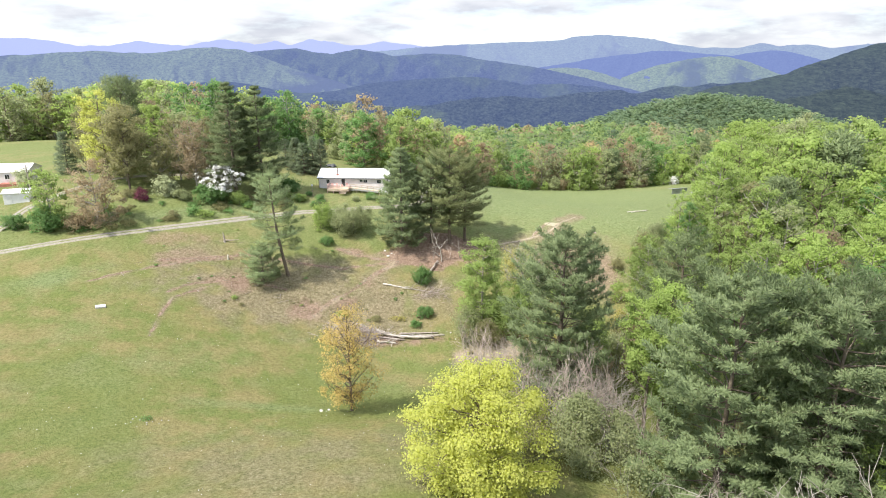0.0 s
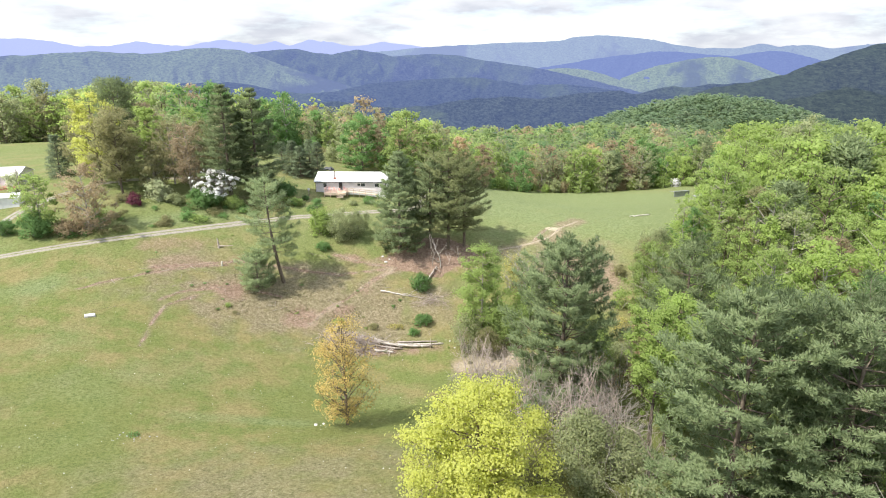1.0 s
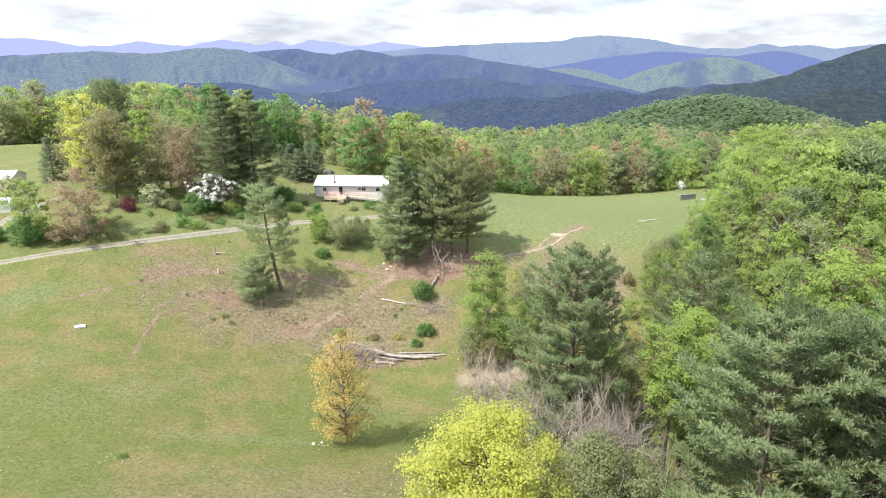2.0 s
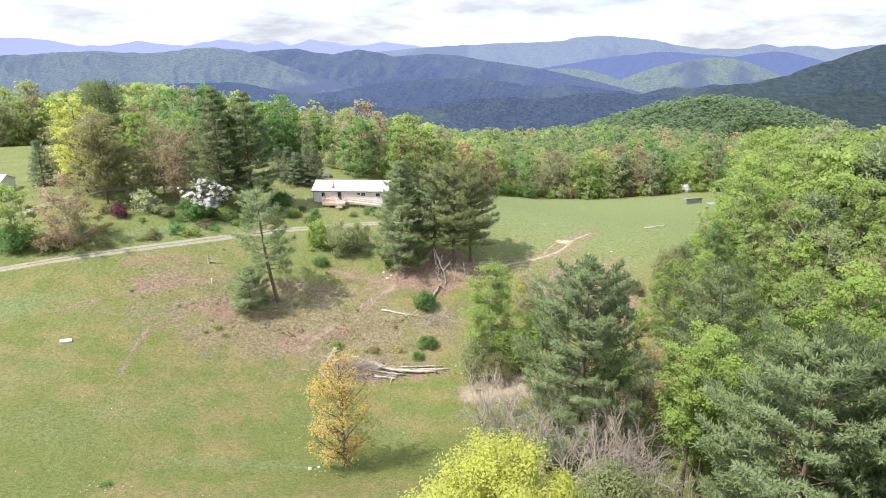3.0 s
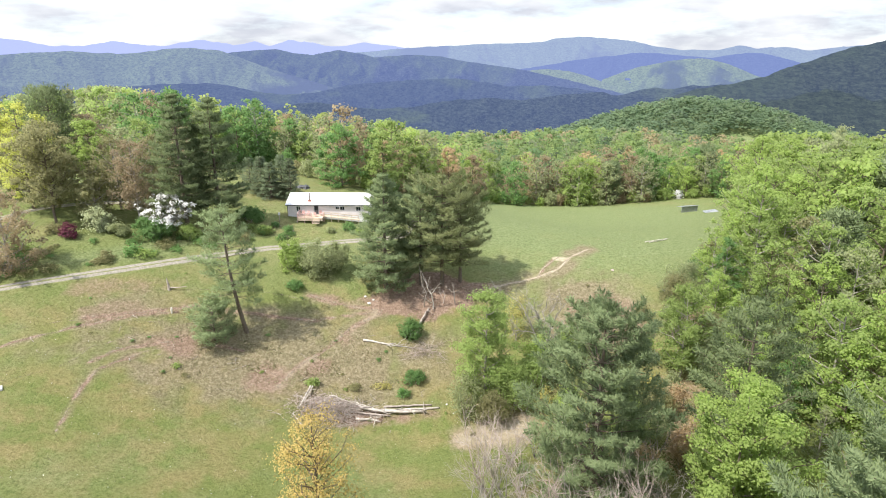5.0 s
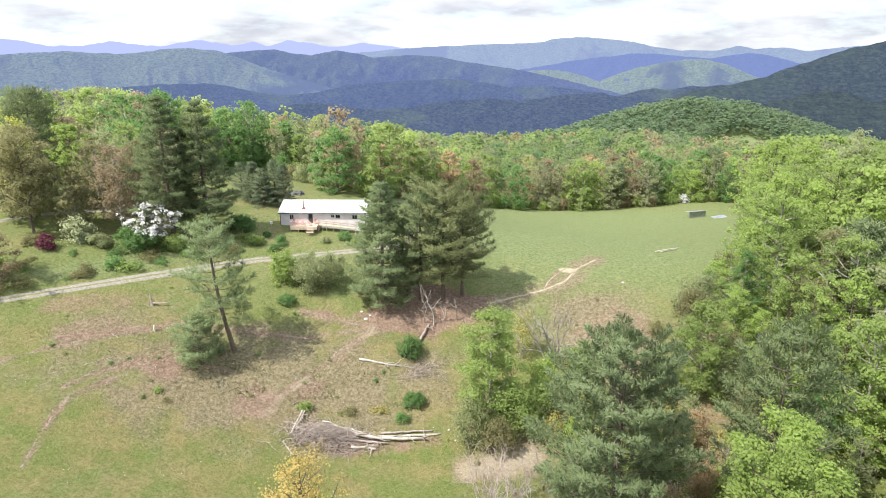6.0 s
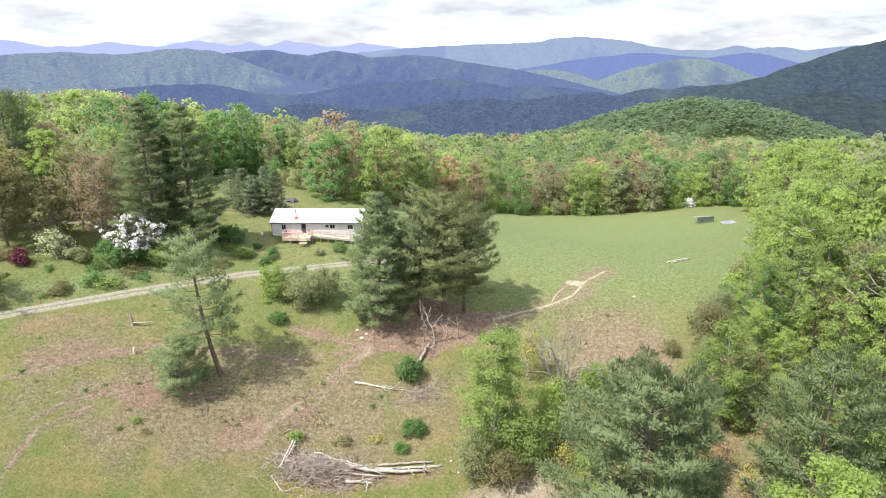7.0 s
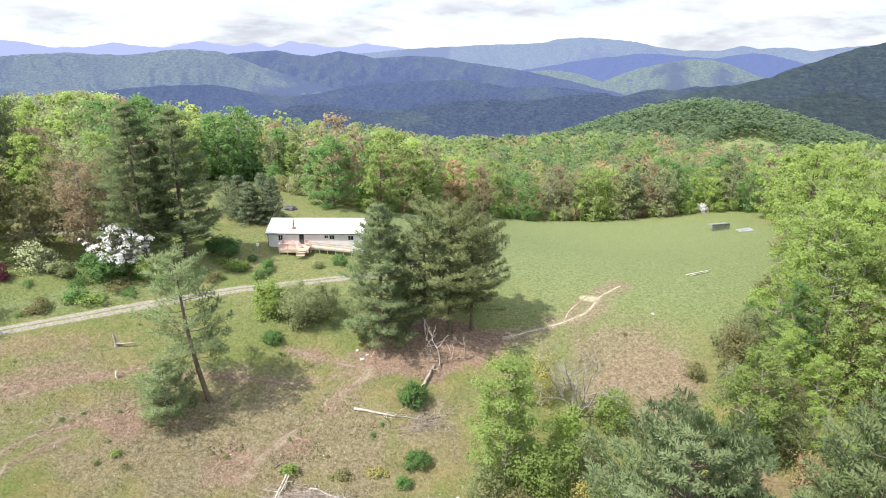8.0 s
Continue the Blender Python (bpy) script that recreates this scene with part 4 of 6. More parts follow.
lone("broadleaf_tree", 10.3, 103.6, broadleaf(34, 18.0, 4.6, 0.8, 60, 22000, 0.165, LEAF["green"], GREY_BARK, top=0.5, lump=1.05), "narrow bright green tree at the brush edge")
lone("slope_pine", -26.2, 113.4, pine(41, 19.8, 4.6, 6.0, 15, 4300, 0.40, LEAF["needle"], lean=-0.11, bend=-0.5, bare=0.32), "thin half-bare pine leaning on the slope")
lone("slope_pine", -30.2, 110.2, pine(42, 6.4, 3.4, 0.5, 10, 3400, 0.34, LEAF["needle"]), "low bushy young pine below a taller one")
lone("hill_pine", -4.8, 125.2, pine(43, 20.3, 5.8, 0.6, 19, 13500, 0.38, LEAF["needle"], "tall"), "full pine with boughs to the ground on the bank")
lone("hill_pine", 5.2, 127.2, pine(44, 20.0, 7.0, 4.6, 15, 9800, 0.38, LEAF["olive_needle"]), "broad dark pine with bare lower trunk on the bank")
lone("hill_pine", 8.6, 128.6, pine(45, 17.5, 5.8, 4.4, 13, 7200, 0.38, LEAF["olive_needle"]), "broad dark pine with bare lower trunk on the bank")
lone("hill_pine", 1.4, 126.6, pine(46, 18.0, 4.6, 5.0, 12, 5200, 0.38, LEAF["dark_needle"]), "broad dark pine with bare lower trunk on the bank")
# yard trees
lone("yard_pine", -42, 137, pine(47, 24.2, 6.4, 3.5, 17, 13050, 0.40, LEAF["dark_needle"], "tall"), "tall dark pine behind flowering shrubs", group="yard pines")
lone("yard_pine", -36.8, 140, pine(48, 23.6, 6.4, 3.5, 17, 13050, 0.40, LEAF["dark_needle"], "tall"), "tall dark pine behind flowering shrubs", group="yard pines")
lone("yard_pine", -70.6, 150, pine(49, 21.0, 5.4, 6.0, 20, 4500, 0.55, LEAF["dark_needle"]), "dark pine rising over the yard trees", group="yard pines")
lone("yard_tree", -63.4, 133.2, broadleaf(51, 18.8, 6.4, 4.2, 60, 11960, 0.21, LEAF["olive"], top=0.6, fill=0.8), "big brown-grey yard tree just coming into leaf")
lone("yard_tree", -71, 140, broadleaf(52, 20.0, 6.2, 4.0, 44, 10735, 0.21, LEAF["yellow"]), "yellow-green tree behind a brown yard tree")
lone("yard_tree", -62, 146.5, broadleaf(53, 16.0, 4.6, 4.0, 40, 9120, 0.21, LEAF["lime"]), "light green tree behind the yard")
lone("yard_tree", -50.4, 137, broadleaf(54, 15.4, 5.2, 3.0, 60, 5082, 0.21, LEAF["brown"], GREY_BARK, fill=0.85), "brown budding tree with open twigs")
lone("yard_tree", -55.5, 141, broadleaf(55, 14.5, 4.6, 3.0, 50, 4065, 0.21, LEAF["olive"], GREY_BARK, fill=0.85), "brown budding tree with open twigs")
lone("yard_tree", -63, 118, broadleaf(56, 13.0, 5.4, 0.3, 80, 8200, 0.18, LEAF["brown"], GREY_BARK, fill=0.95, lump=0.7), "russet budding tree beside the lane")
lone("yard_tree", -70.8, 116.2, broadleaf(57, 11.5, 3.8, 0.6, 40, 4421, 0.21, LEAF["green"], GREY_BARK, fill=0.85), "light green sapling beside the lane")
lone("columnar_cedar", -84.5, 148, pine(58, 9.6, 2.3, 0.3, 18, 3600, 0.32, LEAF["spruce"], "cone"), "narrow dark evergreen beside the far meadow")
lone("spruce_tree", -33.2, 160, pine(59, 8.4, 2.7, 0.3, 18, 6000, 0.24, LEAF["spruce"], "cone"), "dark spruce behind the white house", group="spruces")
lone("spruce_tree", -29, 161, pine(60, 9.0, 2.7, 0.3, 18, 6000, 0.24, LEAF["spruce"], "cone"), "dark spruce behind the white house", group="spruces")
lone("spruce_tree", -31, 158.4, pine(63, 7.6, 2.7, 0.3, 16, 5000, 0.24, LEAF["spruce"], "cone"), "dark spruce behind the white house", group="spruces")
lone("spruce_tree", -26.8, 159.4, pine(64, 8.8, 2.7, 0.3, 16, 5000, 0.24, LEAF["spruce"], "cone"), "dark spruce behind the white house", group="spruces")
lone("spruce_tree", -36.5, 163, pine(61, 7.2, 2.7, 0.3, 14, 2800, 0.24, LEAF["spruce"], "cone"), "dark spruce behind the white house", group="spruces")
lone("dogwood_tree", -44, 133.6, broadleaf(62, 7.8, 4.6, 2.6, 46, 4200, 0.18, LEAF["white"], GREY_BARK, top=0.55, fill=0.98, lump=0.52), "flowering dogwood covered in white blossom")
for k, (x, y, h, r, kind, label) in enumerate((
    (-79, 149, 15, 4.8, "olive", "brown-olive tree behind the yard"), (-66, 155, 16, 5.0, "brown", "brown budding tree behind the yard"), (-57.5, 150.5, 14, 4.6, "pale", "grey-green tree behind the yard"), (-51.5, 147.5, 13.5, 4.2, "olive", "brown-olive tree behind the yard"),
    (-74, 158, 16, 5.0, "green", "fresh green tree behind the yard"), (-46.5, 150, 15, 4.2, "pale", "grey-green tree behind the yard"), (-58, 160, 15, 4.8, "green", "fresh green tree behind the yard"), (-50, 160, 14, 4.4, "brown", "brown budding tree behind the yard"), (-84, 160, 15, 4.8, "olive", "brown-olive tree behind the yard"), (-57.4, 135.5, 11, 3.6, "olive", "brown-olive tree in the yard"), (-66.5, 138.5, 13, 4.2, "olive", "brown-olive tree in the yard"),
)):
    lone("yard_tree", x, y, broadleaf(90 + k, h, r * 1.1, 1.5, 44, 5200, 0.23, LEAF[kind], GREY_BARK), label)
# woods behind the yard
for k, (x, y, h, r, kind) in enumerate(((-17.5, 178, 16, 6.2, "deep"), (-7, 179, 16, 6.0, "green"), (3, 200, 15, 5.0, "green"), (-25, 200, 12, 4.5, "pale"), (12, 216, 17, 5.0, "rust"), (22, 236, 17, 5.2, "brown"))):
    lone("wood_tree", x, y, broadleaf(70 + k, h, r, 1.0, 36, 6500, 0.28, LEAF[kind]), {"deep": "dark green", "green": "fresh green", "pale": "grey-green", "rust": "rust-budding", "brown": "brown budding"}[kind] + " tree at the edge of the woods")

WORDS = {"green": "fresh green", "lime": "lime-green", "deep": "deep green", "pale": "pale grey-green", "rust": "rust-coloured budding", "brown": "brown budding", "olive": "olive-brown budding", "pine": "dark grey-green"}
KINDS, ODDS = ["green", "lime", "deep", "pale", "rust", "brown", "olive", "pine"], np.array([0.37, 0.25, 0.11, 0.10, 0.05, 0.03, 0.04, 0.05])
NEAR_SET, EDGE_SET = {}, {}
for k, kind in enumerate(KINDS):
    NEAR_SET[kind], EDGE_SET[kind] = [], []
    for j in range(2):
        if kind == "pine":
            NEAR_SET[kind].append(pine(300 + j, 16, 3.8, 3, 15, 1100, 0.6, LEAF["needle"]))
            EDGE_SET[kind].append(pine(310 + j, 16, 3.6, 2, 13, 500, 0.8, LEAF["needle"]))
        else:
            full = 0.75 if kind in ("brown", "olive", "pale") else 1.0
            NEAR_SET[kind].append(broadleaf(100 + 7 * k + j, 16, 4.4, 1.0, 30, int(5600 * full), 0.19, LEAF[kind], GREY_BARK if j else None, top=0.42))
            EDGE_SET[kind].append(broadleaf(200 + 7 * k + j, 16, 4.9, 0.1, 40, int(2500 * full), 0.36, LEAF[kind], GREY_BARK if j else None, top=0.42, lump=1.1))

WOOD_EDGE = [(40, 41), (55, 41), (70, 45), (85, 45), (95, 46), (108, 46.5), (116, 45), (126, 51), (139, 64), (162, 80.5), (185, 98), (210, 107), (240, 115), (260, 115)]
BACK_EDGE = [(-260, 240), (-110, 242), (-88, 215), (-62, 172), (-52, 200), (-38, 206), (-31, 190), (-8, 184), (10, 204), (20, 240), (112, 243), (260, 240)]


def wooded(x, y):
    right = x > np.interp(y, [p[0] for p in WOOD_EDGE], [p[1] for p in WOOD_EDGE])
    back = y > np.interp(x, [p[0] for p in BACK_EDGE], [p[1] for p in BACK_EDGE])
    return right & (y < 262) | back


rng = np.random.default_rng(77)
rows_, spots = 0, []
y = 40.0
while y < 1060:
    gap = 6.0 if y < 150 else 7.6 if y < 262 else 9.0 if y < 330 else 10.5
    for x in np.arange(-0.80 * y - 22, 0.84 * y + 24, gap):
        spots.append((x + (rows_ % 2) * gap / 2 + rng.uniform(-0.32, 0.32) * gap, y + rng.uniform(-0.32, 0.32) * gap))
    y += gap * 0.87
    rows_ += 1
spots = np.array(spots)
spots = spots[wooded(spots[:, 0], spots[:, 1])]
key = np.array(KEY)
spots = spots[np.min(np.hypot(spots[:, None, 0] - key[None, :, 0], spots[:, None, 1] - key[None, :, 1]), 1) > 4.6]
# beyond the near slope only the brow, the knoll and its flanks show
ok = (spots[:, 1] < 425) | ((spots[:, 1] < 660) & (spots[:, 0] > -0.08 * spots[:, 1]) & (spots[:, 0] < 0.42 * spots[:, 1])) | ((np.hypot((spots[:, 0] - 400) / 480, (spots[:, 1] - 850) / 210) < 1) & (spots[:, 1] < 930))
pasture = (abs(spots[:, 0] / spots[:, 1] - 0.54) < 0.058) & (abs(spots[:, 1] - 700) < 74 - 500 * abs(spots[:, 0] / spots[:, 1] - 0.54))
spots = spots[ok & ~pasture]
back_line = np.interp(spots[:, 0], [p[0] for p in BACK_EDGE], [p[1] for p in BACK_EDGE])
depth = spots[:, 1] - back_line
inside = spots[:, 0] - np.interp(spots[:, 1], [p[0] for p in WOOD_EDGE], [p[1] for p in WOOD_EDGE])
first = (spots[:, 1] < 168) & (spots[:, 0] < 100) & (inside > 0) & (inside < np.where(spots[:, 1] < 120, 36, 22))
second = ~first & (((depth > 0) & (depth < 24) & (spots[:, 0] > -225) & (spots[:, 0] < 150)) | ((depth <= 0) & (spots[:, 0] < 118)))
kind_of = rng.choice(len(KINDS), len(spots), p=ODDS)
# knoll trees held to darker kinds, cloud shadow put into their leaf colour
kind_of = np.where((spots[:, 1] > 640) & ~np.isin(kind_of, (0, 2, 6, 7)), 2, kind_of)
fresh = (spots[:, 0] > 30) & (spots[:, 1] < 235) & (rng.random(len(spots)) < 0.62)
kind_of = np.where(fresh & np.isin(kind_of, (2, 4, 5, 6)), rng.integers(0, 2, len(spots)), kind_of)
clump = fbm(spots[:, 0] / 34, spots[:, 1] / 34, 61, 3)
kind_of = np.where((kind_of == 4) & (spots[:, 1] < 235) & (spots[:, 0] > 20), 3, kind_of)
kind_of = np.where((kind_of > 3) & (kind_of < 7) & (spots[:, 1] > 115) & (spots[:, 1] < 190) & (rng.random(len(spots)) < 0.8), 1, kind_of)
kind_of = np.where((spots[:, 1] > 240) & (spots[:, 1] < 600) & (clump > 0.60) & (rng.random(len(spots)) < 0.28), 4, kind_of)
front = (depth > 0) & (depth < 24) & (spots[:, 0] > -75)
kind_of = np.where(front, rng.choice(8, len(spots), p=[0.28, 0.19, 0.20, 0.15, 0.07, 0.05, 0.03, 0.03]), kind_of)
kind_of = np.where(front & (kind_of == 4) & (rng.random(len(spots)) < 0.6), 3, kind_of)
kind_of = np.where((spots[:, 0] < -75) & (spots[:, 1] > 195) & (spots[:, 1] < 330), rng.choice([0, 1, 3, 6], len(spots), p=[0.2, 0.25, 0.4, 0.15]), kind_of)
kind_of = np.where((kind_of == 7) & (inside > 0) & (inside < 14) & (spots[:, 1] < 200), 1, kind_of)
kind_of = np.where((kind_of == 4) & (spots[:, 0] < -15) & (spots[:, 1] < 270), 3, kind_of)
tall = rng.uniform(0.74, 1.26, len(spots)) + 0.20 * (fbm(spots[:, 0] / 50, spots[:, 1] / 50, 71, 2) - 0.5)
low_edge = (spots[:, 1] < 130) & (spots[:, 0] < np.interp(spots[:, 1], [p[0] for p in WOOD_EDGE], [p[1] for p in WOOD_EDGE]) + 7)
tall = tall * (1.05 + 0.22 * np.clip((-78 - spots[:, 0]) / 30, 0, 1) * ((spots[:, 1] > 200) & (spots[:, 1] < 330)) + 0.15 * np.clip((spots[:, 0] - 50) / 30, 0, 1) * ((spots[:, 1] > 105) & (spots[:, 1] < 235)))
tall = np.where(low_edge, tall * np.where(spots[:, 1] > 82, 0.60, 0.72), tall)
for chosen, store in ((first, NEAR_SET), (second, EDGE_SET)):
    for i in np.flatnonzero(chosen):
        kind = KINDS[kind_of[i]]
        name = "woodland_pine" if kind == "pine" else "woodland_tree"
        wide = tall[i] * rng.uniform(0.9, 1.15)
        plant(name, *spots[i], store[kind][rng.integers(2)], WORDS[kind] + (" pine" if kind == "pine" else " broad-leaved tree") + " in the mixed spring woods", group="woodland trees", turn=rng.uniform(0, 360), size=(wide, wide, tall[i]), sink=0.2)

# the woods behind, one mass of crowns
m, n, l, b = mat("far_woods_leaves", 0.7, 0.15)
att, geo = n.new("ShaderNodeAttribute"), n.new("ShaderNodeNewGeometry")
att.attribute_name = "tint"
dim = ramp(n, l, geo.outputs["Random Per Island"], [(0.0, (0.92, 0.92, 0.92)), (1.0, (1.08, 1.08, 1.08))])
col = mix(n, l, 1.0, att.outputs["Color"], dim, "MULTIPLY")
l.new(col, b.inputs["Base Color"])
tr, mx = n.new("ShaderNodeBsdfTranslucent"), n.new("ShaderNodeMixShader")
l.new(col, tr.inputs["Color"])
mx.inputs[0].default_value = 0.6
l.new(b.outputs[0], mx.inputs[1])
l.new(tr.outputs[0], mx.inputs[2])
l.new(mx.outputs[0], n["Material Output"].inputs["Surface"])
FAR_LEAVES = m
TINTS = np.array([(0.300, 0.385, 0.135), (0.400, 0.475, 0.155), (0.190, 0.300, 0.125), (0.345, 0.365, 0.205), (0.540, 0.395, 0.225), (0.430, 0.355, 0.235), (0.330, 0.320, 0.170), (0.130, 0.170, 0.105)])
rest = np.flatnonzero(~first & ~second)
moulds = []
for j in range(12):
    k, each = 34, 7
    t = rng.uniform(0.02, 1.0, k)
    turn = np.arange(k) * 2.39996 + rng.uniform(-0.5, 0.5, k)
    r = 4.0 * outline(t, rng.uniform(0.3, 0.5)) * rng.uniform(0.5, 1.05, k)
    c = np.c_[r * np.cos(turn), r * np.sin(turn), 4.5 + 11.0 * t]
    c[0] = (0, 0, 15.4)
    which = np.repeat(np.arange(k), each)
    off = rng.normal(size=(k * each, 3)) * (0.62, 0.62, 0.50)
    p = c[which] + off
    up = np.repeat(unit(0.22 * unit(off) + 0.85 * unit((p - (0, 0, 6)) / (4, 4, 6)) + 0.12 * rng.normal(size=off.shape) + (0, 0, 0.55)), 4, 0)
    moulds.append((leaves(rng, p, off + 0.5 * rng.normal(size=off.shape) + (0, 0, 0.4), 0.92, 0.70)[0], up))
allv, allc, alln = [], [], []
zs = height(spots[rest, 0], spots[rest, 1])
for (i, z) in zip(rest, zs):
    a = rng.uniform(-0.8, 0.8)
    v, up = moulds[rng.integers(12)]
    if spots[i, 1] > 425:
        skip = 2 if spots[i, 1] < 600 else 3
        v = v.reshape(-1, 4, 3)[::skip]
        v = (v + (v - v.mean(1, keepdims=True)) * (0.55 if skip == 2 else 0.9)).reshape(-1, 3)
        up = up.reshape(-1, 4, 3)[::skip].reshape(-1, 3)
    rot = np.array([[math.cos(a), -math.sin(a), 0], [math.sin(a), math.cos(a), 0], [0, 0, 1]])
    wide = tall[i] * rng.uniform(0.95, 1.2) * (1.75 if spots[i, 1] > 640 else 1.18 if spots[i, 1] > 330 else 1.02 if spots[i, 1] > 250 else 0.95)
    allv.append((v * (wide, wide, tall[i])) @ rot.T + (spots[i, 0], spots[i, 1], z))
    alln.append(up @ rot.T)
    tint = TINTS[kind_of[i]] * rng.uniform(0.85, 1.15)
    tint = 0.94 * tint + 0.06 * TINTS[:4].mean(0)
    # beyond y 290 crowns turn greyer and bluer, haze put into their tint
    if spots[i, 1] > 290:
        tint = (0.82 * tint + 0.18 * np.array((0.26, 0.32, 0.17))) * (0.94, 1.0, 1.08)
    if spots[i, 1] > 640:  # knoll woods evened to grey-green, haze put into the leaf colour
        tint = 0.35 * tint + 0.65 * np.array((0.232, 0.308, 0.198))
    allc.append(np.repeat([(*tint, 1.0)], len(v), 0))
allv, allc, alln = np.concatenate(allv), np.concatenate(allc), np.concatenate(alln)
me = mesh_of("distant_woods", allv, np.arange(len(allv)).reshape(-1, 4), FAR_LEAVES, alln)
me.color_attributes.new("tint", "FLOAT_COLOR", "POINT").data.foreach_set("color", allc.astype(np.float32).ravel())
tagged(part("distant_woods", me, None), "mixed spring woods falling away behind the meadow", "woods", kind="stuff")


# ---- built things ----
WHITE_METAL = plain_mat("white_roof_metal", (0.70, 0.71, 0.72), (0.86, 0.86, 0.86), 0.4, 0.45, 0.15, 0.01, 0.5)
SIDING = plain_mat("pale_siding", (0.64, 0.60, 0.60), (0.78, 0.74, 0.73), 0.6, 0.7, 0.25, 0.01)
SKIRT = plain_mat("white_skirting", (0.62, 0.62, 0.62), (0.80, 0.80, 0.79), 0.8, 0.6, 0.2, 0.01)
DARK_TRIM = plain_mat("dark_trim", (0.06, 0.065, 0.07), (0.14, 0.14, 0.145), 1.5, 0.6, 0.2, 0.01)
DECK_WOOD = plain_mat("new_deck_wood", (0.44, 0.34, 0.25), (0.66, 0.55, 0.43), 1.2, 0.8, 0.4, 0.01)
PINK_PAINT = plain_mat("faded_pink_paint", (0.55, 0.33, 0.30), (0.72, 0.50, 0.46), 1.2, 0.6, 0.2, 0.01)
BRICK_RED = plain_mat("red_flue_brick", (0.28, 0.10, 0.07), (0.44, 0.20, 0.15), 4.0, 0.9, 0.5, 0.02)
RUST_PIPE = plain_mat("stove_pipe", (0.10, 0.07, 0.06), (0.26, 0.18, 0.15), 3.0, 0.5, 0.3, 0.01, 0.5, 0.6)
GREY_TIN = plain_mat("grey_tin", (0.22, 0.235, 0.25), (0.40, 0.42, 0.44), 0.9, 0.5, 0.3, 0.02, 0.5, 0.4)
STONE = plain_mat("pale_stone", (0.42, 0.40, 0.37), (0.70, 0.68, 0.64), 2.0, 0.9, 0.7, 0.04)
POLE_WOOD = plain_mat("pole_wood", (0.24, 0.20, 0.165), (0.42, 0.37, 0.32), 2.0, 0.9, 0.5, 0.02)
BARE_POLE = plain_mat("peeled_pole", (0.50, 0.46, 0.38), (0.74, 0.70, 0.62), 2.0, 0.8, 0.4, 0.02)
m, n, l, b = mat("window_glass", 0.05, 0.6)
b.inputs["Base Color"].default_value = (0.03, 0.035, 0.04, 1)
GLASS = m


def pierced(bm, x0, x1, z0, z1, y0, y1, holes):
    """A wall slab along x with rectangular openings (x0, x1, z0, z1) through it."""
    xs = sorted({x0, x1, *(h[0] for h in holes), *(h[1] for h in holes)})
    zs = sorted({z0, z1, *(h[2] for h in holes), *(h[3] for h in holes)})
    for a, c in zip(xs, xs[1:]):
        for e, f in zip(zs, zs[1:]):
            mx_, mz = (a + c) / 2, (e + f) / 2
            if not any(h[0] < mx_ < h[1] and h[2] < mz < h[3] for h in holes):
                box(bm, a, c, y0, y1, e, f)
    bmesh.ops.remove_doubles(bm, verts=bm.verts, dist=1e-4)
    return bm


def window_part(house, x, z, w, h, y, two=False):
    win = part("window", boxes((x - w / 2, x + w / 2, y + 0.05, y + 0.09, z, z + h)), GLASS, house)
    t = 0.07
    rows = [(x - w / 2 - t, x + w / 2 + t, y - 0.03, y + 0.03, z + h, z + h + t), (x - w / 2 - t, x - w / 2, y - 0.03, y + 0.03, z, z + h), (x + w / 2, x + w / 2 + t, y - 0.03, y + 0.03, z, z + h), (x - 0.02, x + 0.02, y + 0.02, y + 0.05, z, z + h)]
    part("frame", boxes(*rows), SKIRT, win, "white window frame")
    part("sill", boxes((x - w / 2 - 0.1, x + w / 2 + 0.1, y - 0.07, y + 0.03, z - 0.06, z)), SKIRT, win)
    return win


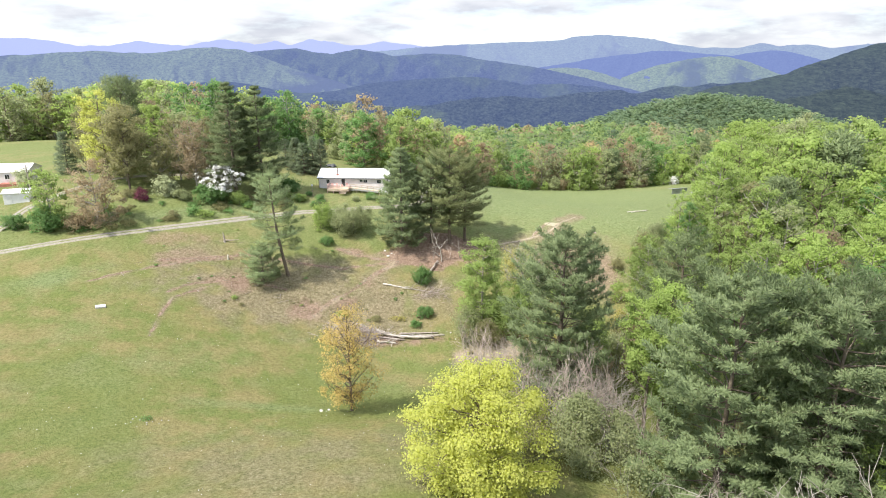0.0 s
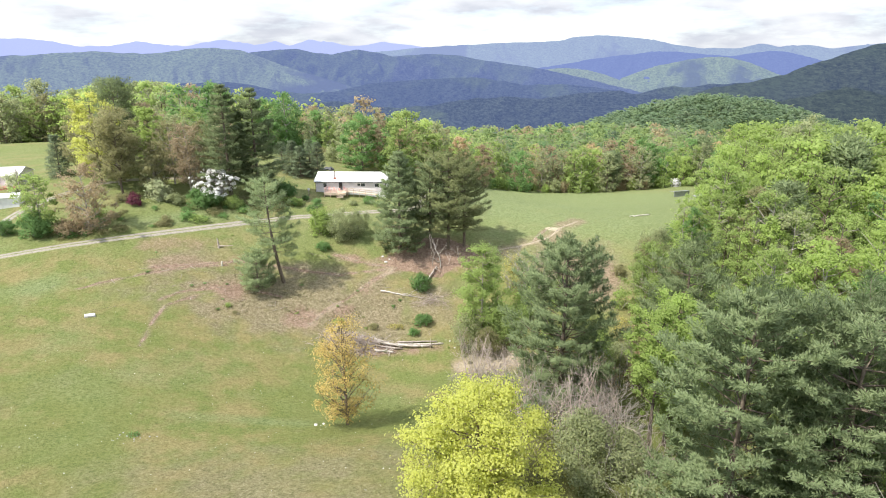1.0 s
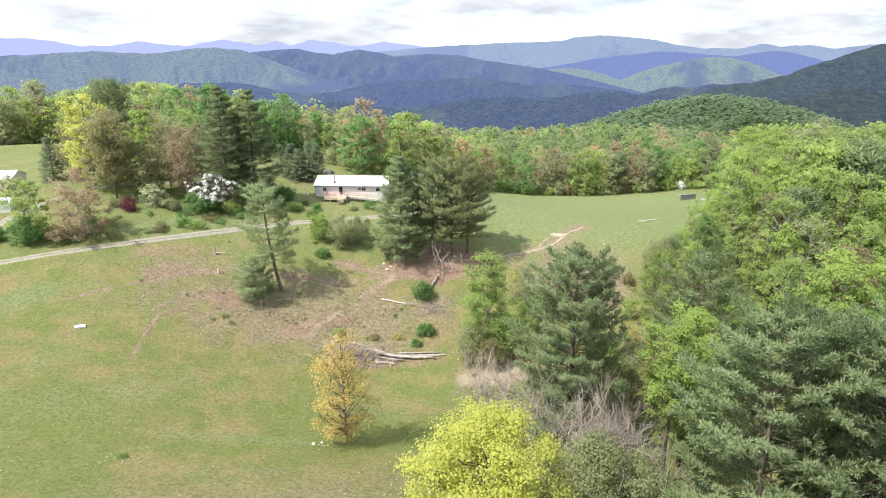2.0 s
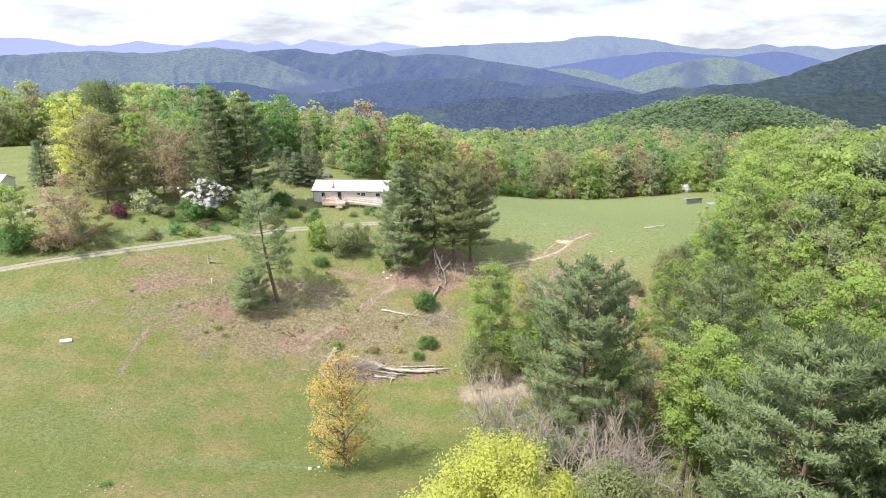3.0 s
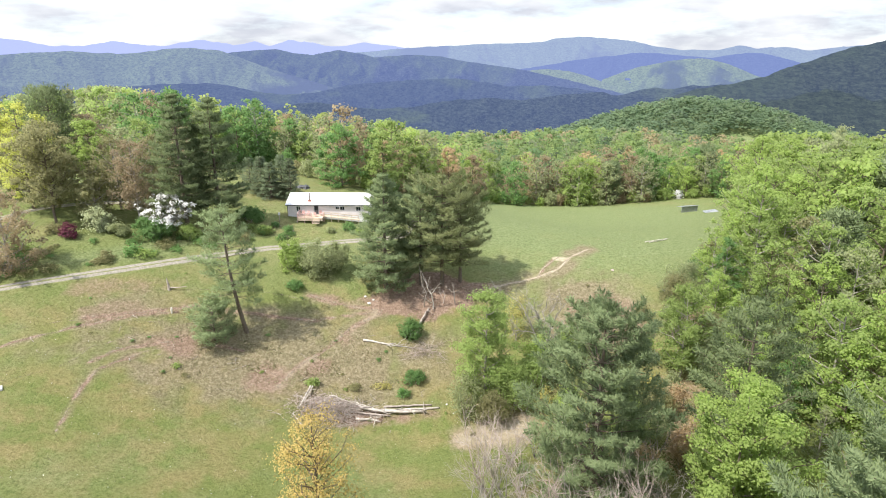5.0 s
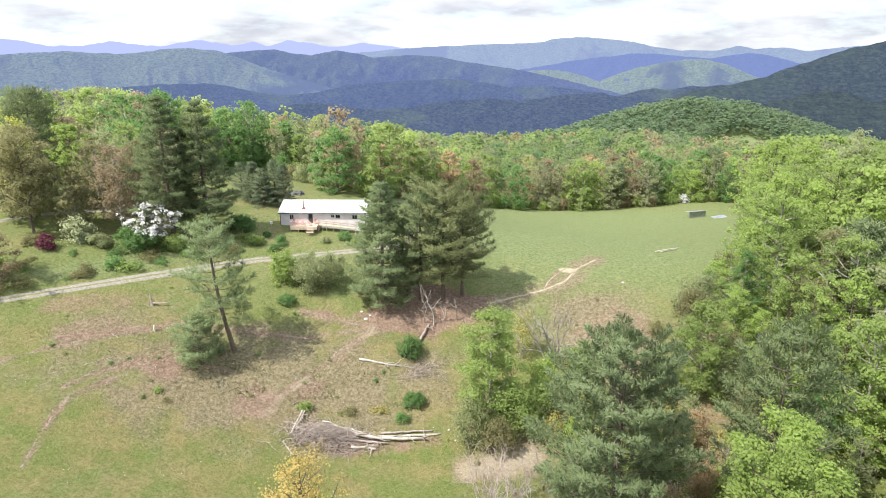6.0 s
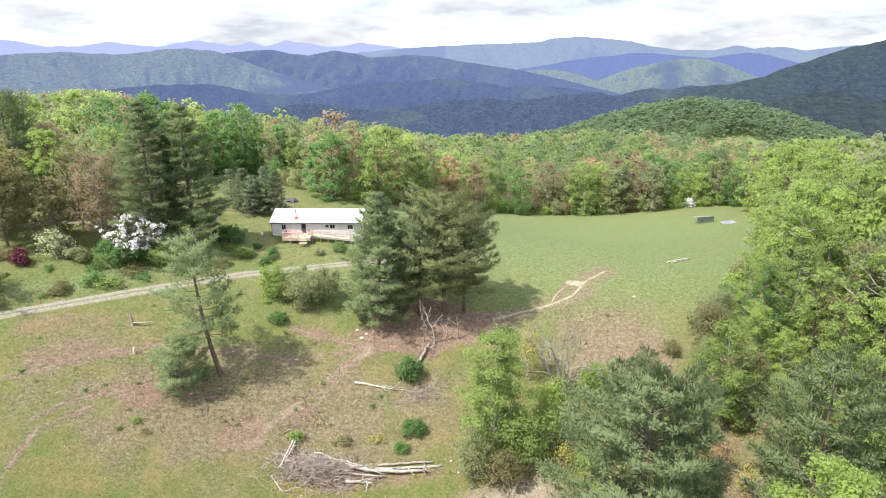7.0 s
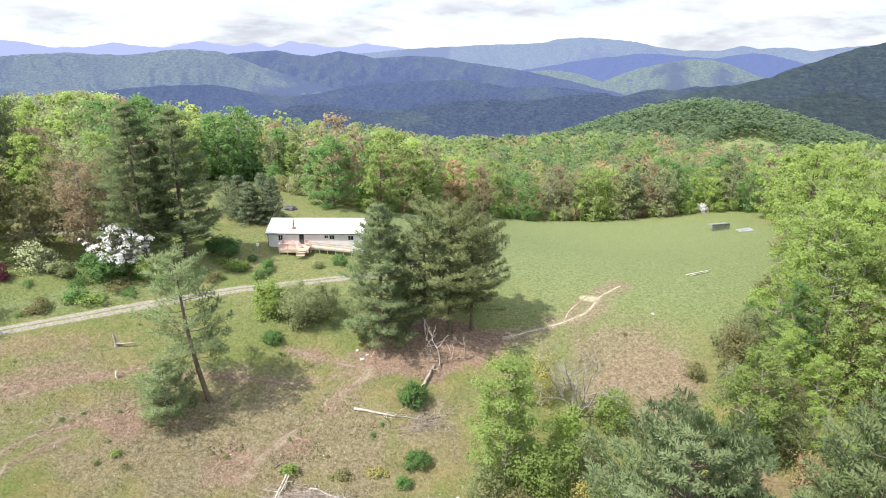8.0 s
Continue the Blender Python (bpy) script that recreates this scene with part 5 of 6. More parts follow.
def white_house():
    """Long low home with a white metal roof. Its front is along x at y = 0."""
    L, D, H, P = 16.7, 8.6, 2.75, 1.38
    house = new("house")
    a = L / 2
    wins = [(-a + 2.25, 1.35, 0.75, 0.95), (-a + 10.3, 1.75, 0.6, 0.5), (-a + 11.3, 1.6, 0.85, 0.7), (-a + 14.6, 1.45, 0.9, 0.75)]
    holes = [(x - w / 2, x + w / 2, z, z + h) for x, z, w, h in wins]
    door = (-a + 5.5, -a + 6.42, 0.62, 2.55)
    part("front_wall", pierced(bmesh.new(), -a, a, 0.45, H, 0, 0.16, holes + [door]), SIDING, house)
    part("back_wall", boxes((-a, a, D - 0.16, D, 0.45, H)), SIDING, house)
    for x0, x1 in ((-a, -a + 0.16), (a - 0.16, a)):
        bm = boxes((x0, x1, 0.16, D - 0.16, 0.45, H))
        v = [bm.verts.new(c) for c in ((x0, 0.16, H), (x0, D - 0.16, H), (x0, D / 2, H + P - 0.12), (x1, 0.16, H), (x1, D - 0.16, H), (x1, D / 2, H + P - 0.12))]
        for f in ((0, 2, 1), (3, 4, 5), (0, 3, 5, 2), (1, 2, 5, 4)):
            bm.faces.new([v[i] for i in f])
        part("end_wall", bm, SIDING, house)
    for k in range(1, 11):
        z = 0.45 + k * 0.208
        spans = sorted((h[0] - 0.09, h[1] + 0.09) for h in holes + [door] if h[2] - 0.1 < z < h[3] + 0.1)
        x, rows = -a, []
        for h0, h1 in spans:
            rows.append((x, h0, -0.022, -0.003, z - 0.02, z + 0.012))
            x = h1
        rows.append((x, a, -0.022, -0.003, z - 0.02, z + 0.012))
        part("siding_lap", boxes(*rows), SIDING, house)
    part("skirting", boxes((-a + 0.03, a - 0.03, 0.03, D - 0.03, -1.3, 0.45)), SKIRT, house, "white skirting panels")
    for x in (-a - 0.03, a - 0.09):
        part("corner_trim", boxes((x, x + 0.12, -0.035, 0.1, 0.0, H)), DARK_TRIM, house, "dark corner trim")
    o, ov = 0.32, 0.42
    slope = P / (D / 2)
    for sgn in (0, 1):
        y_e, y_r = (-ov, D / 2) if not sgn else (D + ov, D / 2)
        z_e, z_r = H - ov * slope + 0.05, H + P + 0.05
        bm = bmesh.new()
        c = [(-a - o, y_e, z_e), (a + o, y_e, z_e), (a + o, y_r, z_r), (-a - o, y_r, z_r)]
        lo = [bm.verts.new(p) for p in c]
        hi = [bm.verts.new((p[0], p[1], p[2] + 0.09)) for p in c]
        for f in (lo[::-1], hi, *([lo[i], lo[(i + 1) % 4], hi[(i + 1) % 4], hi[i]] for i in range(4))):
            bm.faces.new(f)
        bmesh.ops.recalc_face_normals(bm, faces=bm.faces)
        roof = part("roof", bm, WHITE_METAL, house, "white ribbed metal roof")
        me = bpy.data.meshes.new("seam")
        bm = bmesh.new()
        q = [(-0.025, y_e, z_e + 0.09), (0.025, y_e, z_e + 0.09), (0.025, y_r, z_r + 0.09), (-0.025, y_r, z_r + 0.09)]
        lo = [bm.verts.new(p) for p in q]
        hi = [bm.verts.new((p[0] * 0.6, p[1], p[2] + 0.035)) for p in q]
        for f in (hi, *([lo[i], lo[(i + 1) % 4], hi[(i + 1) % 4], hi[i]] for i in range(4))):
            bm.faces.new(f)
        bmesh.ops.recalc_face_normals(bm, faces=bm.faces)
        bm.to_mesh(me)
        bm.free()
        me.materials.append(WHITE_METAL)
        for k in range(19):
            ob = part("seam", me, None, roof)
            ob.location.x = -a - o + 0.03 + k * (L + 2 * o - 0.06) / 18
        part("fascia", boxes((-a - o, a + o, y_e - 0.03 + 0.06 * sgn, y_e + 0.06 * sgn, z_e - 0.1, z_e + 0.08)), DARK_TRIM, house, "dark eaves board")
    part("ridge_cap", boxes((-a - o, a + o, D / 2 - 0.12, D / 2 + 0.12, H + P + 0.1, H + P + 0.16), edge=0.02), WHITE_METAL, house)
    for x, z, w, h in wins:
        window_part(house, x, z, w, h, 0.0)
    d = part("door", boxes((door[0] + 0.05, door[1] - 0.05, 0.05, 0.10, door[2], door[3] - 0.05)), DARK_TRIM, house, "dark glazed front door")
    part("door_frame", boxes((door[0] - 0.07, door[0], -0.03, 0.05, door[2], door[3] + 0.07), (door[1], door[1] + 0.07, -0.03, 0.05, door[2], door[3] + 0.07), (door[0], door[1], -0.03, 0.05, door[3], door[3] + 0.07)), SKIRT, d, "white door frame")
    part("door_pane", boxes((door[0] + 0.15, door[1] - 0.15, 0.035, 0.049, door[2] + 0.9, door[3] - 0.2)), GLASS, d)
    flue = part("chimney_base", boxes((-a + 4.15, -a + 4.75, 0.75, 1.35, H + 0.15, H + 0.72), edge=0.02), BRICK_RED, house, "small reddish flue base")
    tv, tf = tubes([[(-a + 4.45, 1.05, H + 0.7, 0.11), (-a + 4.45, 1.05, H + 2.0, 0.11)], [(-a + 4.45, 1.05, H + 1.98, 0.17), (-a + 4.45, 1.05, H + 2.1, 0.17), (-a + 4.45, 1.05, H + 2.16, 0.02)]], 8)
    part("stove_pipe", mesh_of("stove_pipe", tv, tf, RUST_PIPE), None, flue, "dark metal stove pipe")
    return tagged(house, "long low pale house with a white metal roof", "house")


def deck():
    """Wooden deck with rails, steps and a long ramp; front wall of the house at y = 0."""
    d = new("porch_deck")
    x0, x1, y0, z = -5.75, -0.6, -2.9, 0.62
    me = bpy.data.meshes.new("floor_board")
    bm = boxes((0, 0.135, y0, -0.06, z - 0.04, z))
    bm.to_mesh(me)
    bm.free()
    me.materials.append(DECK_WOOD)
    for k in range(int((x1 - x0) / 0.145)):
        part("floor_board", me, None, d).location.x = x0 + k * 0.145
    part("front_joist", boxes((x0, x1, y0 - 0.05, y0 - 0.005, z - 0.26, z - 0.045)), DECK_WOOD, d)
    part("skirt_board", boxes((x0, x1, y0 - 0.04, y0 - 0.005, 0.05, z - 0.27)), DECK_WOOD, d)
    posts = [(x, y0 + 0.05) for x in (x0 + 0.06, x0 + 1.5, x0 + 3.0)] + [(x0 + 0.06, -1.5), (x0 + 0.06, -0.2), (x1 - 0.06, -1.4)]
    for px, py in posts:
        part("rail_post", boxes((px - 0.05, px + 0.05, py - 0.05, py + 0.05, -0.8, z + 0.95)), PINK_PAINT, d, "faded pink rail post")
    part("top_rail", boxes((x0, x0 + 3.05, y0 - 0.02, y0 + 0.12, z + 0.95, z + 0.99)), PINK_PAINT, d)
    part("side_rail", boxes((x0 - 0.01, x0 + 0.13, y0 + 0.12, -0.15, z + 0.95, z + 0.99)), PINK_PAINT, d)
    for k in range(22):
        bx = x0 + 0.16 + k * 0.13
        part("baluster", boxes((bx, bx + 0.035, y0 + 0.03, y0 + 0.065, z + 0.08, z + 0.95)), PINK_PAINT, d)
    for k in range(4):
        part("step", boxes((x0 + 3.35, x0 + 4.7, y0 - 0.32 * (k + 1), y0 - 0.32 * k - 0.01, z - 0.19 * (k + 1) - 0.05, z - 0.19 * (k + 1)), edge=0.01), DECK_WOOD, d)
    # ramp along the wall
    bm = bmesh.new()
    r0, r1 = x1 + 0.05, 6.6
    v = [bm.verts.new(c) for c in ((r0, -1.55, z - 0.06), (r1, -1.55, -0.25), (r1, -0.25, -0.25), (r0, -0.25, z - 0.06), (r0, -1.55, z), (r1, -1.55, -0.19), (r1, -0.25, -0.19), (r0, -0.25, z))]
    for f in ((3, 2, 1, 0), (4, 5, 6, 7), (0, 1, 5, 4), (1, 2, 6, 5), (2, 3, 7, 6), (3, 0, 4, 7)):
        bm.faces.new([v[i] for i in f])
    part("ramp", bm, DECK_WOOD, d, "long wooden ramp")
    for k in range(6):
        px = r0 + 0.1 + k * (r1 - r0 - 0.2) / 5
        zr = z + (px - r0) / (r1 - r0) * (-0.19 - z)
        part("ramp_post", boxes((px - 0.045, px + 0.045, -1.62, -1.555, zr - 0.9, zr + 0.92)), DECK_WOOD, d)
    for up in (0.88, 0.45):
        bm = bmesh.new()
        v = [bm.verts.new(c) for c in ((r0, -1.66, z + up), (r1, -1.66, -0.19 + up), (r1, -1.62, -0.19 + up), (r0, -1.62, z + up), (r0, -1.66, z + up + 0.11), (r1, -1.66, -0.08 + up), (r1, -1.62, -0.08 + up), (r0, -1.62, z + up + 0.11))]
        for f in ((3, 2, 1, 0), (4, 5, 6, 7), (0, 1, 5, 4), (1, 2, 6, 5), (2, 3, 7, 6), (3, 0, 4, 7)):
            bm.faces.new([v[i] for i in f])
        part("ramp_rail", bm, DECK_WOOD, d)
    return tagged(d, "wooden deck with pinkish rails, steps and long ramp", "deck")


def porch_chair():
    c = new("porch_chair")
    part("seat", boxes((-0.28, 0.28, -0.28, 0.28, 0.38, 0.43), edge=0.01), PINK_PAINT, c)
    part("backrest", boxes((-0.28, 0.28, 0.26, 0.31, 0.43, 1.0), edge=0.01), PINK_PAINT, c)
    for x in (-0.26, 0.22):
        for y in (-0.27, 0.24):
            part("leg", boxes((x, x + 0.04, y, y + 0.04, 0, 0.38)), PINK_PAINT, c)
        part("armrest", boxes((x - 0.02, x + 0.06, -0.28, 0.28, 0.60, 0.63)), PINK_PAINT, c)
    return tagged(c, "faded pink porch chair on the deck", "chair", "porch chairs")


HOUSE_AT = pose(-17.2, 147.3, -0.62, 0, 0, -4.0)
white_house().matrix_basis = HOUSE_AT
deck().matrix_basis = HOUSE_AT
chair = porch_chair()
chair.matrix_basis = HOUSE_AT @ pose(-4.9, -0.9, 0.62, 0, 0, 10)
for x, y, a in ((-3.9, -1.2, -20), (-1.3, -0.75, 35), (-2.2, -1.9, 160)):
    copy_thing(chair, HOUSE_AT @ pose(x, y, 0.62, 0, 0, a))


def gable_shed(name, L, D, H, P, wall, label, door=True, category="shed"):
    s = new(name)
    bm = boxes((-L / 2, L / 2, 0, D, -0.5, H))
    v = [bm.verts.new(c) for c in ((-L / 2, 0, H), (-L / 2, D, H), (-L / 2, D / 2, H + P), (L / 2, 0, H), (L / 2, D, H), (L / 2, D / 2, H + P))]
    for f in ((0, 2, 1), (3, 4, 5), (0, 3, 5, 2), (1, 2, 5, 4)):
        bm.faces.new([v[i] for i in f])
    part("wall", bm, wall, s)
    for sg in (-1, 1):
        ye, yr = D / 2 + sg * (D / 2 + 0.25), D / 2
        ze = H - 0.25 * P / (D / 2)
        bm = bmesh.new()
        c = [(-L / 2 - 0.25, ye, ze), (L / 2 + 0.25, ye, ze), (L / 2 + 0.25, yr, H + P), (-L / 2 - 0.25, yr, H + P)]
        lo = [bm.verts.new((p[0], p[1], p[2] + 0.02)) for p in c]
        hi = [bm.verts.new((p[0], p[1], p[2] + 0.10)) for p in c]
        for f in (lo[::-1], hi, *([lo[i], lo[(i + 1) % 4], hi[(i + 1) % 4], hi[i]] for i in range(4))):
            bm.faces.new(f)
        bmesh.ops.recalc_face_normals(bm, faces=bm.faces)
        part("roof", bm, WHITE_METAL, s, "white metal roof")
    if door:
        part("door", boxes((-L / 2 + 0.3, -L / 2 + 1.5, -0.04, -0.005, -0.1, H - 0.35)), SKIRT, s)
    return tagged(s, label, category)


x, y = -83.6, 126.6
gable_shed("garden_shed", 4.6, 3.0, 2.1, 0.55, SKIRT, "small white shed with a metal roof beside the driveway").matrix_basis = pose(x, y, ground_z(x, y) + 0.1, 0, 0, 14)
x, y = -96, 140
far_house = gable_shed("neighbour_house", 13, 7, 2.7, 1.3, SIDING, "white-roofed house half hidden by a flowering tree", False, "house")
far_house.matrix_basis = pose(x, y, ground_z(x, y) + 0.3, 0, 0, 8)
for wx in (-1.5, 2.2, 4.8):
    window_part(far_house, wx, 1.1, 0.9, 1.0, -0.09)
part("porch", boxes((1.0, 6.3, -2.0, -0.01, -0.4, 0.35), edge=0.02), BRICK_RED, far_house, "low reddish porch")


def utility_pole(x, y, h):
    p = new("utility_pole")
    tv, tf = tubes([[(0, 0, -0.8, 0.13), (0, 0, h, 0.09)]], 8)
    part("post", mesh_of("post", tv, tf, POLE_WOOD), None, p)
    part("crossarm", boxes((-0.7, 0.7, -0.06, 0.06, h - 0.7, h - 0.58)), POLE_WOOD, p)
    for dx in (-0.6, 0.6):
        tv, tf = tubes([[(dx, 0, h - 0.58, 0.04), (dx, 0, h - 0.42, 0.03)]], 6)
        part("insulator", mesh_of("insulator", tv, tf, STONE), None, p)
    p.matrix_basis = pose(x, y, ground_z(x, y))
    return tagged(p, "weathered wooden utility pole beside the shed", "pole", "utility poles")


utility_pole(-83.2, 131, 6.4)
utility_pole(-72.6, 121, 6.5)



def stone_heap(seed, r):
    """A low uneven mound."""
    rng = np.random.default_rng(seed)
    bm = bmesh.new()
    bmesh.ops.create_icosphere(bm, subdivisions=4, radius=r)
    for v in bm.verts:
        v.co *= 1 + 0.35 * noise.noise(v.co * 1.1) + 0.16 * noise.noise(v.co * 3.5) + rng.uniform(-0.03, 0.03)
        v.co.z *= 0.45
    me = bpy.data.meshes.new("rubble_heap")
    bm.to_mesh(me)
    bm.free()
    me.materials.append(DARK_TRIM)
    return me


# yard post with a white box on top
p = new("birdhouse_post")
x, y = -26.6, 144.6
part("post", boxes((-0.06, 0.06, -0.06, 0.06, -0.4, 1.3)), POLE_WOOD, p)
part("nest_box", boxes((-0.2, 0.2, -0.18, 0.18, 1.3, 1.75), edge=0.02), SKIRT, p, "small white nest box")
p.matrix_basis = pose(x, y, ground_z(x, y))
tagged(p, "wooden yard post with a small white box", "post")

# dark heap of rubble on the back lawn
x, y = -26.2, 170.6
ob = part("rubble_heap", stone_heap(17, 1.7), None)
ob.location = (x, y, ground_z(x, y) - 0.1)
tagged(ob, "low dark grey heap of rubble on the back lawn", "heap")

# grey tin shelter and loose sheet at the far end of the meadow
x, y = 87.5, 206
sh = new("tin_shelter")
part("wall", boxes((-2.9, 2.9, 0, 0.12, -0.3, 1.7)), GREY_TIN, sh)
part("end_panel", boxes((2.78, 2.9, 0.13, 2.2, -0.3, 1.5)), GREY_TIN, sh)
bm = bmesh.new()
v = [bm.verts.new(c) for c in ((-3.1, -0.25, 1.82), (3.1, -0.25, 1.82), (3.1, 2.5, 1.3), (-3.1, 2.5, 1.3), (-3.1, -0.25, 1.9), (3.1, -0.25, 1.9), (3.1, 2.5, 1.38), (-3.1, 2.5, 1.38))]
for f in ((3, 2, 1, 0), (4, 5, 6, 7), (0, 1, 5, 4), (1, 2, 6, 5), (2, 3, 7, 6), (3, 0, 4, 7)):
    bm.faces.new([v[i] for i in f])
part("roof", bm, GREY_TIN, sh)
sh.matrix_basis = pose(x, y, ground_z(x, y), 0, 0, 12)
tagged(sh, "low grey tin shelter at the meadow edge", "shelter")
x, y = 92, 201.5
ob = part("tin_sheet", boxes((-2.2, 2.2, -1.0, 1.0, 0.1, 0.25), edge=0.02), GREY_TIN)
ob.matrix_basis = pose(x, y, ground_z(x, y) + 0.05, 8, -4, 10)
tagged(ob, "loose grey tin sheets lying in grass", "sheet")

# ---- logs, dead wood and stones ----


def log(name, pts, r0, r1, material, label, group="", category="log", lift=0.0, sides=8, twig=0, seed=1):
    rng = np.random.default_rng(seed)
    t = np.linspace(0, 1, 9)
    k = np.linspace(0, 1, len(pts))
    p = np.stack([np.interp(t, k, [q[i] for q in pts]) for i in range(2)], 1)
    z = np.array([ground_z(a, c) for a, c in p])
    z = z * 0.6 + 0.4 * np.interp(t, [0, 1], [z[0], z[-1]])
    r = r0 + (r1 - r0) * t
    path = np.c_[p + rng.normal(0, 0.06, (9, 2)), z + r * 0.9 + lift, r]
    o = path[0, :3].copy()
    path[:, :3] -= o
    v, f = tubes([path], sides)
    caps = [np.arange(sides)[::-1][None], np.arange(len(v) - sides, len(v))[None]]
    ob = part(name, smooth(mesh_of(name, v, [f, *caps], material)), None)
    ob.location = o
    tagged(ob, label, category, group)
    for _ in range(twig):
        i = rng.integers(3, 9)
        a = path[i, :3]
        d = unit(rng.normal(size=3) * (0.8, 1, 0.6) + (0.9, 0, 0.25)) * rng.uniform(0.7, 3.0)
        v, f = tubes([limb(rng, a, a + d, path[i, 3] * 0.5 + 0.015, 0.02, 5, 0.06)], 4)
        part("branch", mesh_of("branch", v, f, material), None, ob)
    return ob


log("fallen_trunk", [(-8.2, 114.2), (-2.8, 113.5), (2.4, 113.1)], 0.19, 0.04, PALE_BARK, "pale fallen tree trunk lying on the slope", twig=26, seed=4)
log("fallen_trunk", [(0.6, 117.2), (2.6, 121.2)], 0.22, 0.16, DEAD_WOOD, "broken dead trunk lying against the bank", twig=2, seed=5, lift=0.2)
for k, (pts, r, up, mt) in enumerate((
    ([(-5.1, 101.8), (3.4, 102.3)], 0.20, 0.0, PALE_BARK), ([(-10.7, 102.4), (-5.0, 101.3), (1.1, 101.4)], 0.25, 0.15, PALE_BARK), ([(-4.6, 102.5), (2.4, 102.9)], 0.16, 0.05, DEAD_WOOD),
    ([(-8.5, 99.9), (-5.2, 99.9)], 0.19, 0.05, PALE_BARK), ([(-9.5, 101.0), (-3.6, 100.7)], 0.15, 0.2, DEAD_WOOD), ([(-8.6, 102.4), (-4.2, 100.8)], 0.10, 0.55, PALE_BARK), ([(-12.4, 103.2), (-7.0, 101.3)], 0.11, 0.65, PALE_BARK),
    ([(-10.2, 100.6), (-6.2, 101.8)], 0.09, 0.75, DEAD_WOOD), ([(-15.3, 104.5), (-16.5, 100.1)], 0.15, 0.55, PALE_BARK), ([(-15.0, 104.3), (-15.8, 101.2)], 0.09, 0.8, PALE_BARK), ([(-17.2, 99.6), (-15.6, 97.4)], 0.08, 0.1, PALE_BARK),
)):
    log("cut_log", pts, r, r * 0.72, mt, "pale cut log on the log pile", "log pile", lift=up, twig=4 if k > 2 else 2, seed=20 + k)
# torn roots at the end of the longest log
rng = np.random.default_rng(6)
z = ground_z(1.2, 101.4) + 0.45
tv, tf = tubes([limb(rng, (1.0, 101.4, z), np.array((1.5, 101.4, z)) + 0.75 * unit(rng.normal(size=3) * (0.4, 1, 1)), 0.10, 0.02, 4, 0.08) for _ in range(11)], 5)
tagged(part("root_plate", mesh_of("root_plate", tv, tf, DEAD_WOOD), None), "torn roots at the end of a log", "roots", kind="stuff")
rng = np.random.default_rng(8)
sticks, pale = [], []
for k in range(1000):
    a = np.array((rng.normal(-12.0, 2.5), rng.normal(100.8, 1.3), 0))
    hgt = 2.0 * math.exp(-(((a[0] + 12.0) / 4.6) ** 2) - ((a[1] - 100.8) / 1.9) ** 2)
    a[2] = ground_z(a[0], a[1]) + rng.uniform(0.05, 1) * hgt
    d = unit(np.array((rng.normal(0.5, 0.8), rng.normal(0, 0.6), rng.normal(0.1, 0.45)))) * rng.uniform(0.8, 2.6)
    (pale if k % 5 == 0 else sticks).append(limb(rng, a - d / 2, a + d / 2, rng.uniform(0.02, 0.06), 0.012, 4, 0.05))
v, f = tubes(sticks, 3)
tagged(part("brush_pile", mesh_of("brush_pile", v, f, BRUSH_WOOD), None), "heap of grey-brown cut brush beside logs", "brush", kind="stuff")
v, f = tubes(pale, 3)
tagged(part("bleached_brush", mesh_of("bleached_brush", v, f, PALE_BARK), None), "bleached sticks tangled in the brush heap", "brush", kind="stuff")

# fine brush tangled round the crown of the fallen trunk
tangle = []
for k in range(260):
    a = np.array((rng.normal(1.6, 2.0), rng.normal(112.5, 0.9), 0))
    a[2] = ground_z(a[0], a[1]) + rng.uniform(0.05, 0.7)
    d = unit(np.array((rng.normal(0.7, 0.7), rng.normal(0, 0.6), rng.normal(0.1, 0.4)))) * rng.uniform(0.6, 2.0)
    tangle.append(limb(rng, a - d / 2, a + d / 2, rng.uniform(0.012, 0.03), 0.008, 4, 0.06))
v, f = tubes(tangle, 3)
tagged(part("brush_tangle", mesh_of("brush_tangle", v, f, BRUSH_WOOD), None), "fine grey twigs tangled round a fallen trunk", "brush", kind="stuff")

# standing dead trunks below the bank pines
for k, (x, y, h, r, mt) in enumerate(((3.5, 121.5, 4.6, 0.16, PALE_BARK), (1.9, 122.0, 5.0, 0.10, DEAD_WOOD), (7.4, 123.2, 3.0, 0.13, DEAD_WOOD), (5.0, 122.4, 4.0, 0.08, BRUSH_WOOD))):
    ob = part("dead_snag", bare_wood(60 + k, h * 1.6, 1, r, 2, mt, 0.5, 0.12), None)
    ob.location = (x, y, ground_z(x, y))
    tagged(ob, "bare dead tree trunk below the bank pines", "dead tree", "dead snags")
for k, (x, y, h) in enumerate(((25.2, 36.2, 14.4), (30.5, 37.0, 17.0), (23.3, 36.0, 13.0), (28.6, 36.4, 13.0))):
    ob = part("dead_tree", bare_wood(70 + k, h, 2, 0.21, 3, PALE_BARK, 0.55, 0.22), None)
    ob.location = (x, y, ground_z(x, y))
    tagged(ob, "bleached bare tree under the big pines", "dead tree", "bleached trees")
ob = part("bare_tree", bare_wood(80, 11.5, 6, 0.17, 4, GREY_BARK, 0.60, 0.45), None)
ob.location = (21.4, 113.4, ground_z(21.4, 113.4))
tagged(ob, "leafless grey tree with spreading branches", "tree")

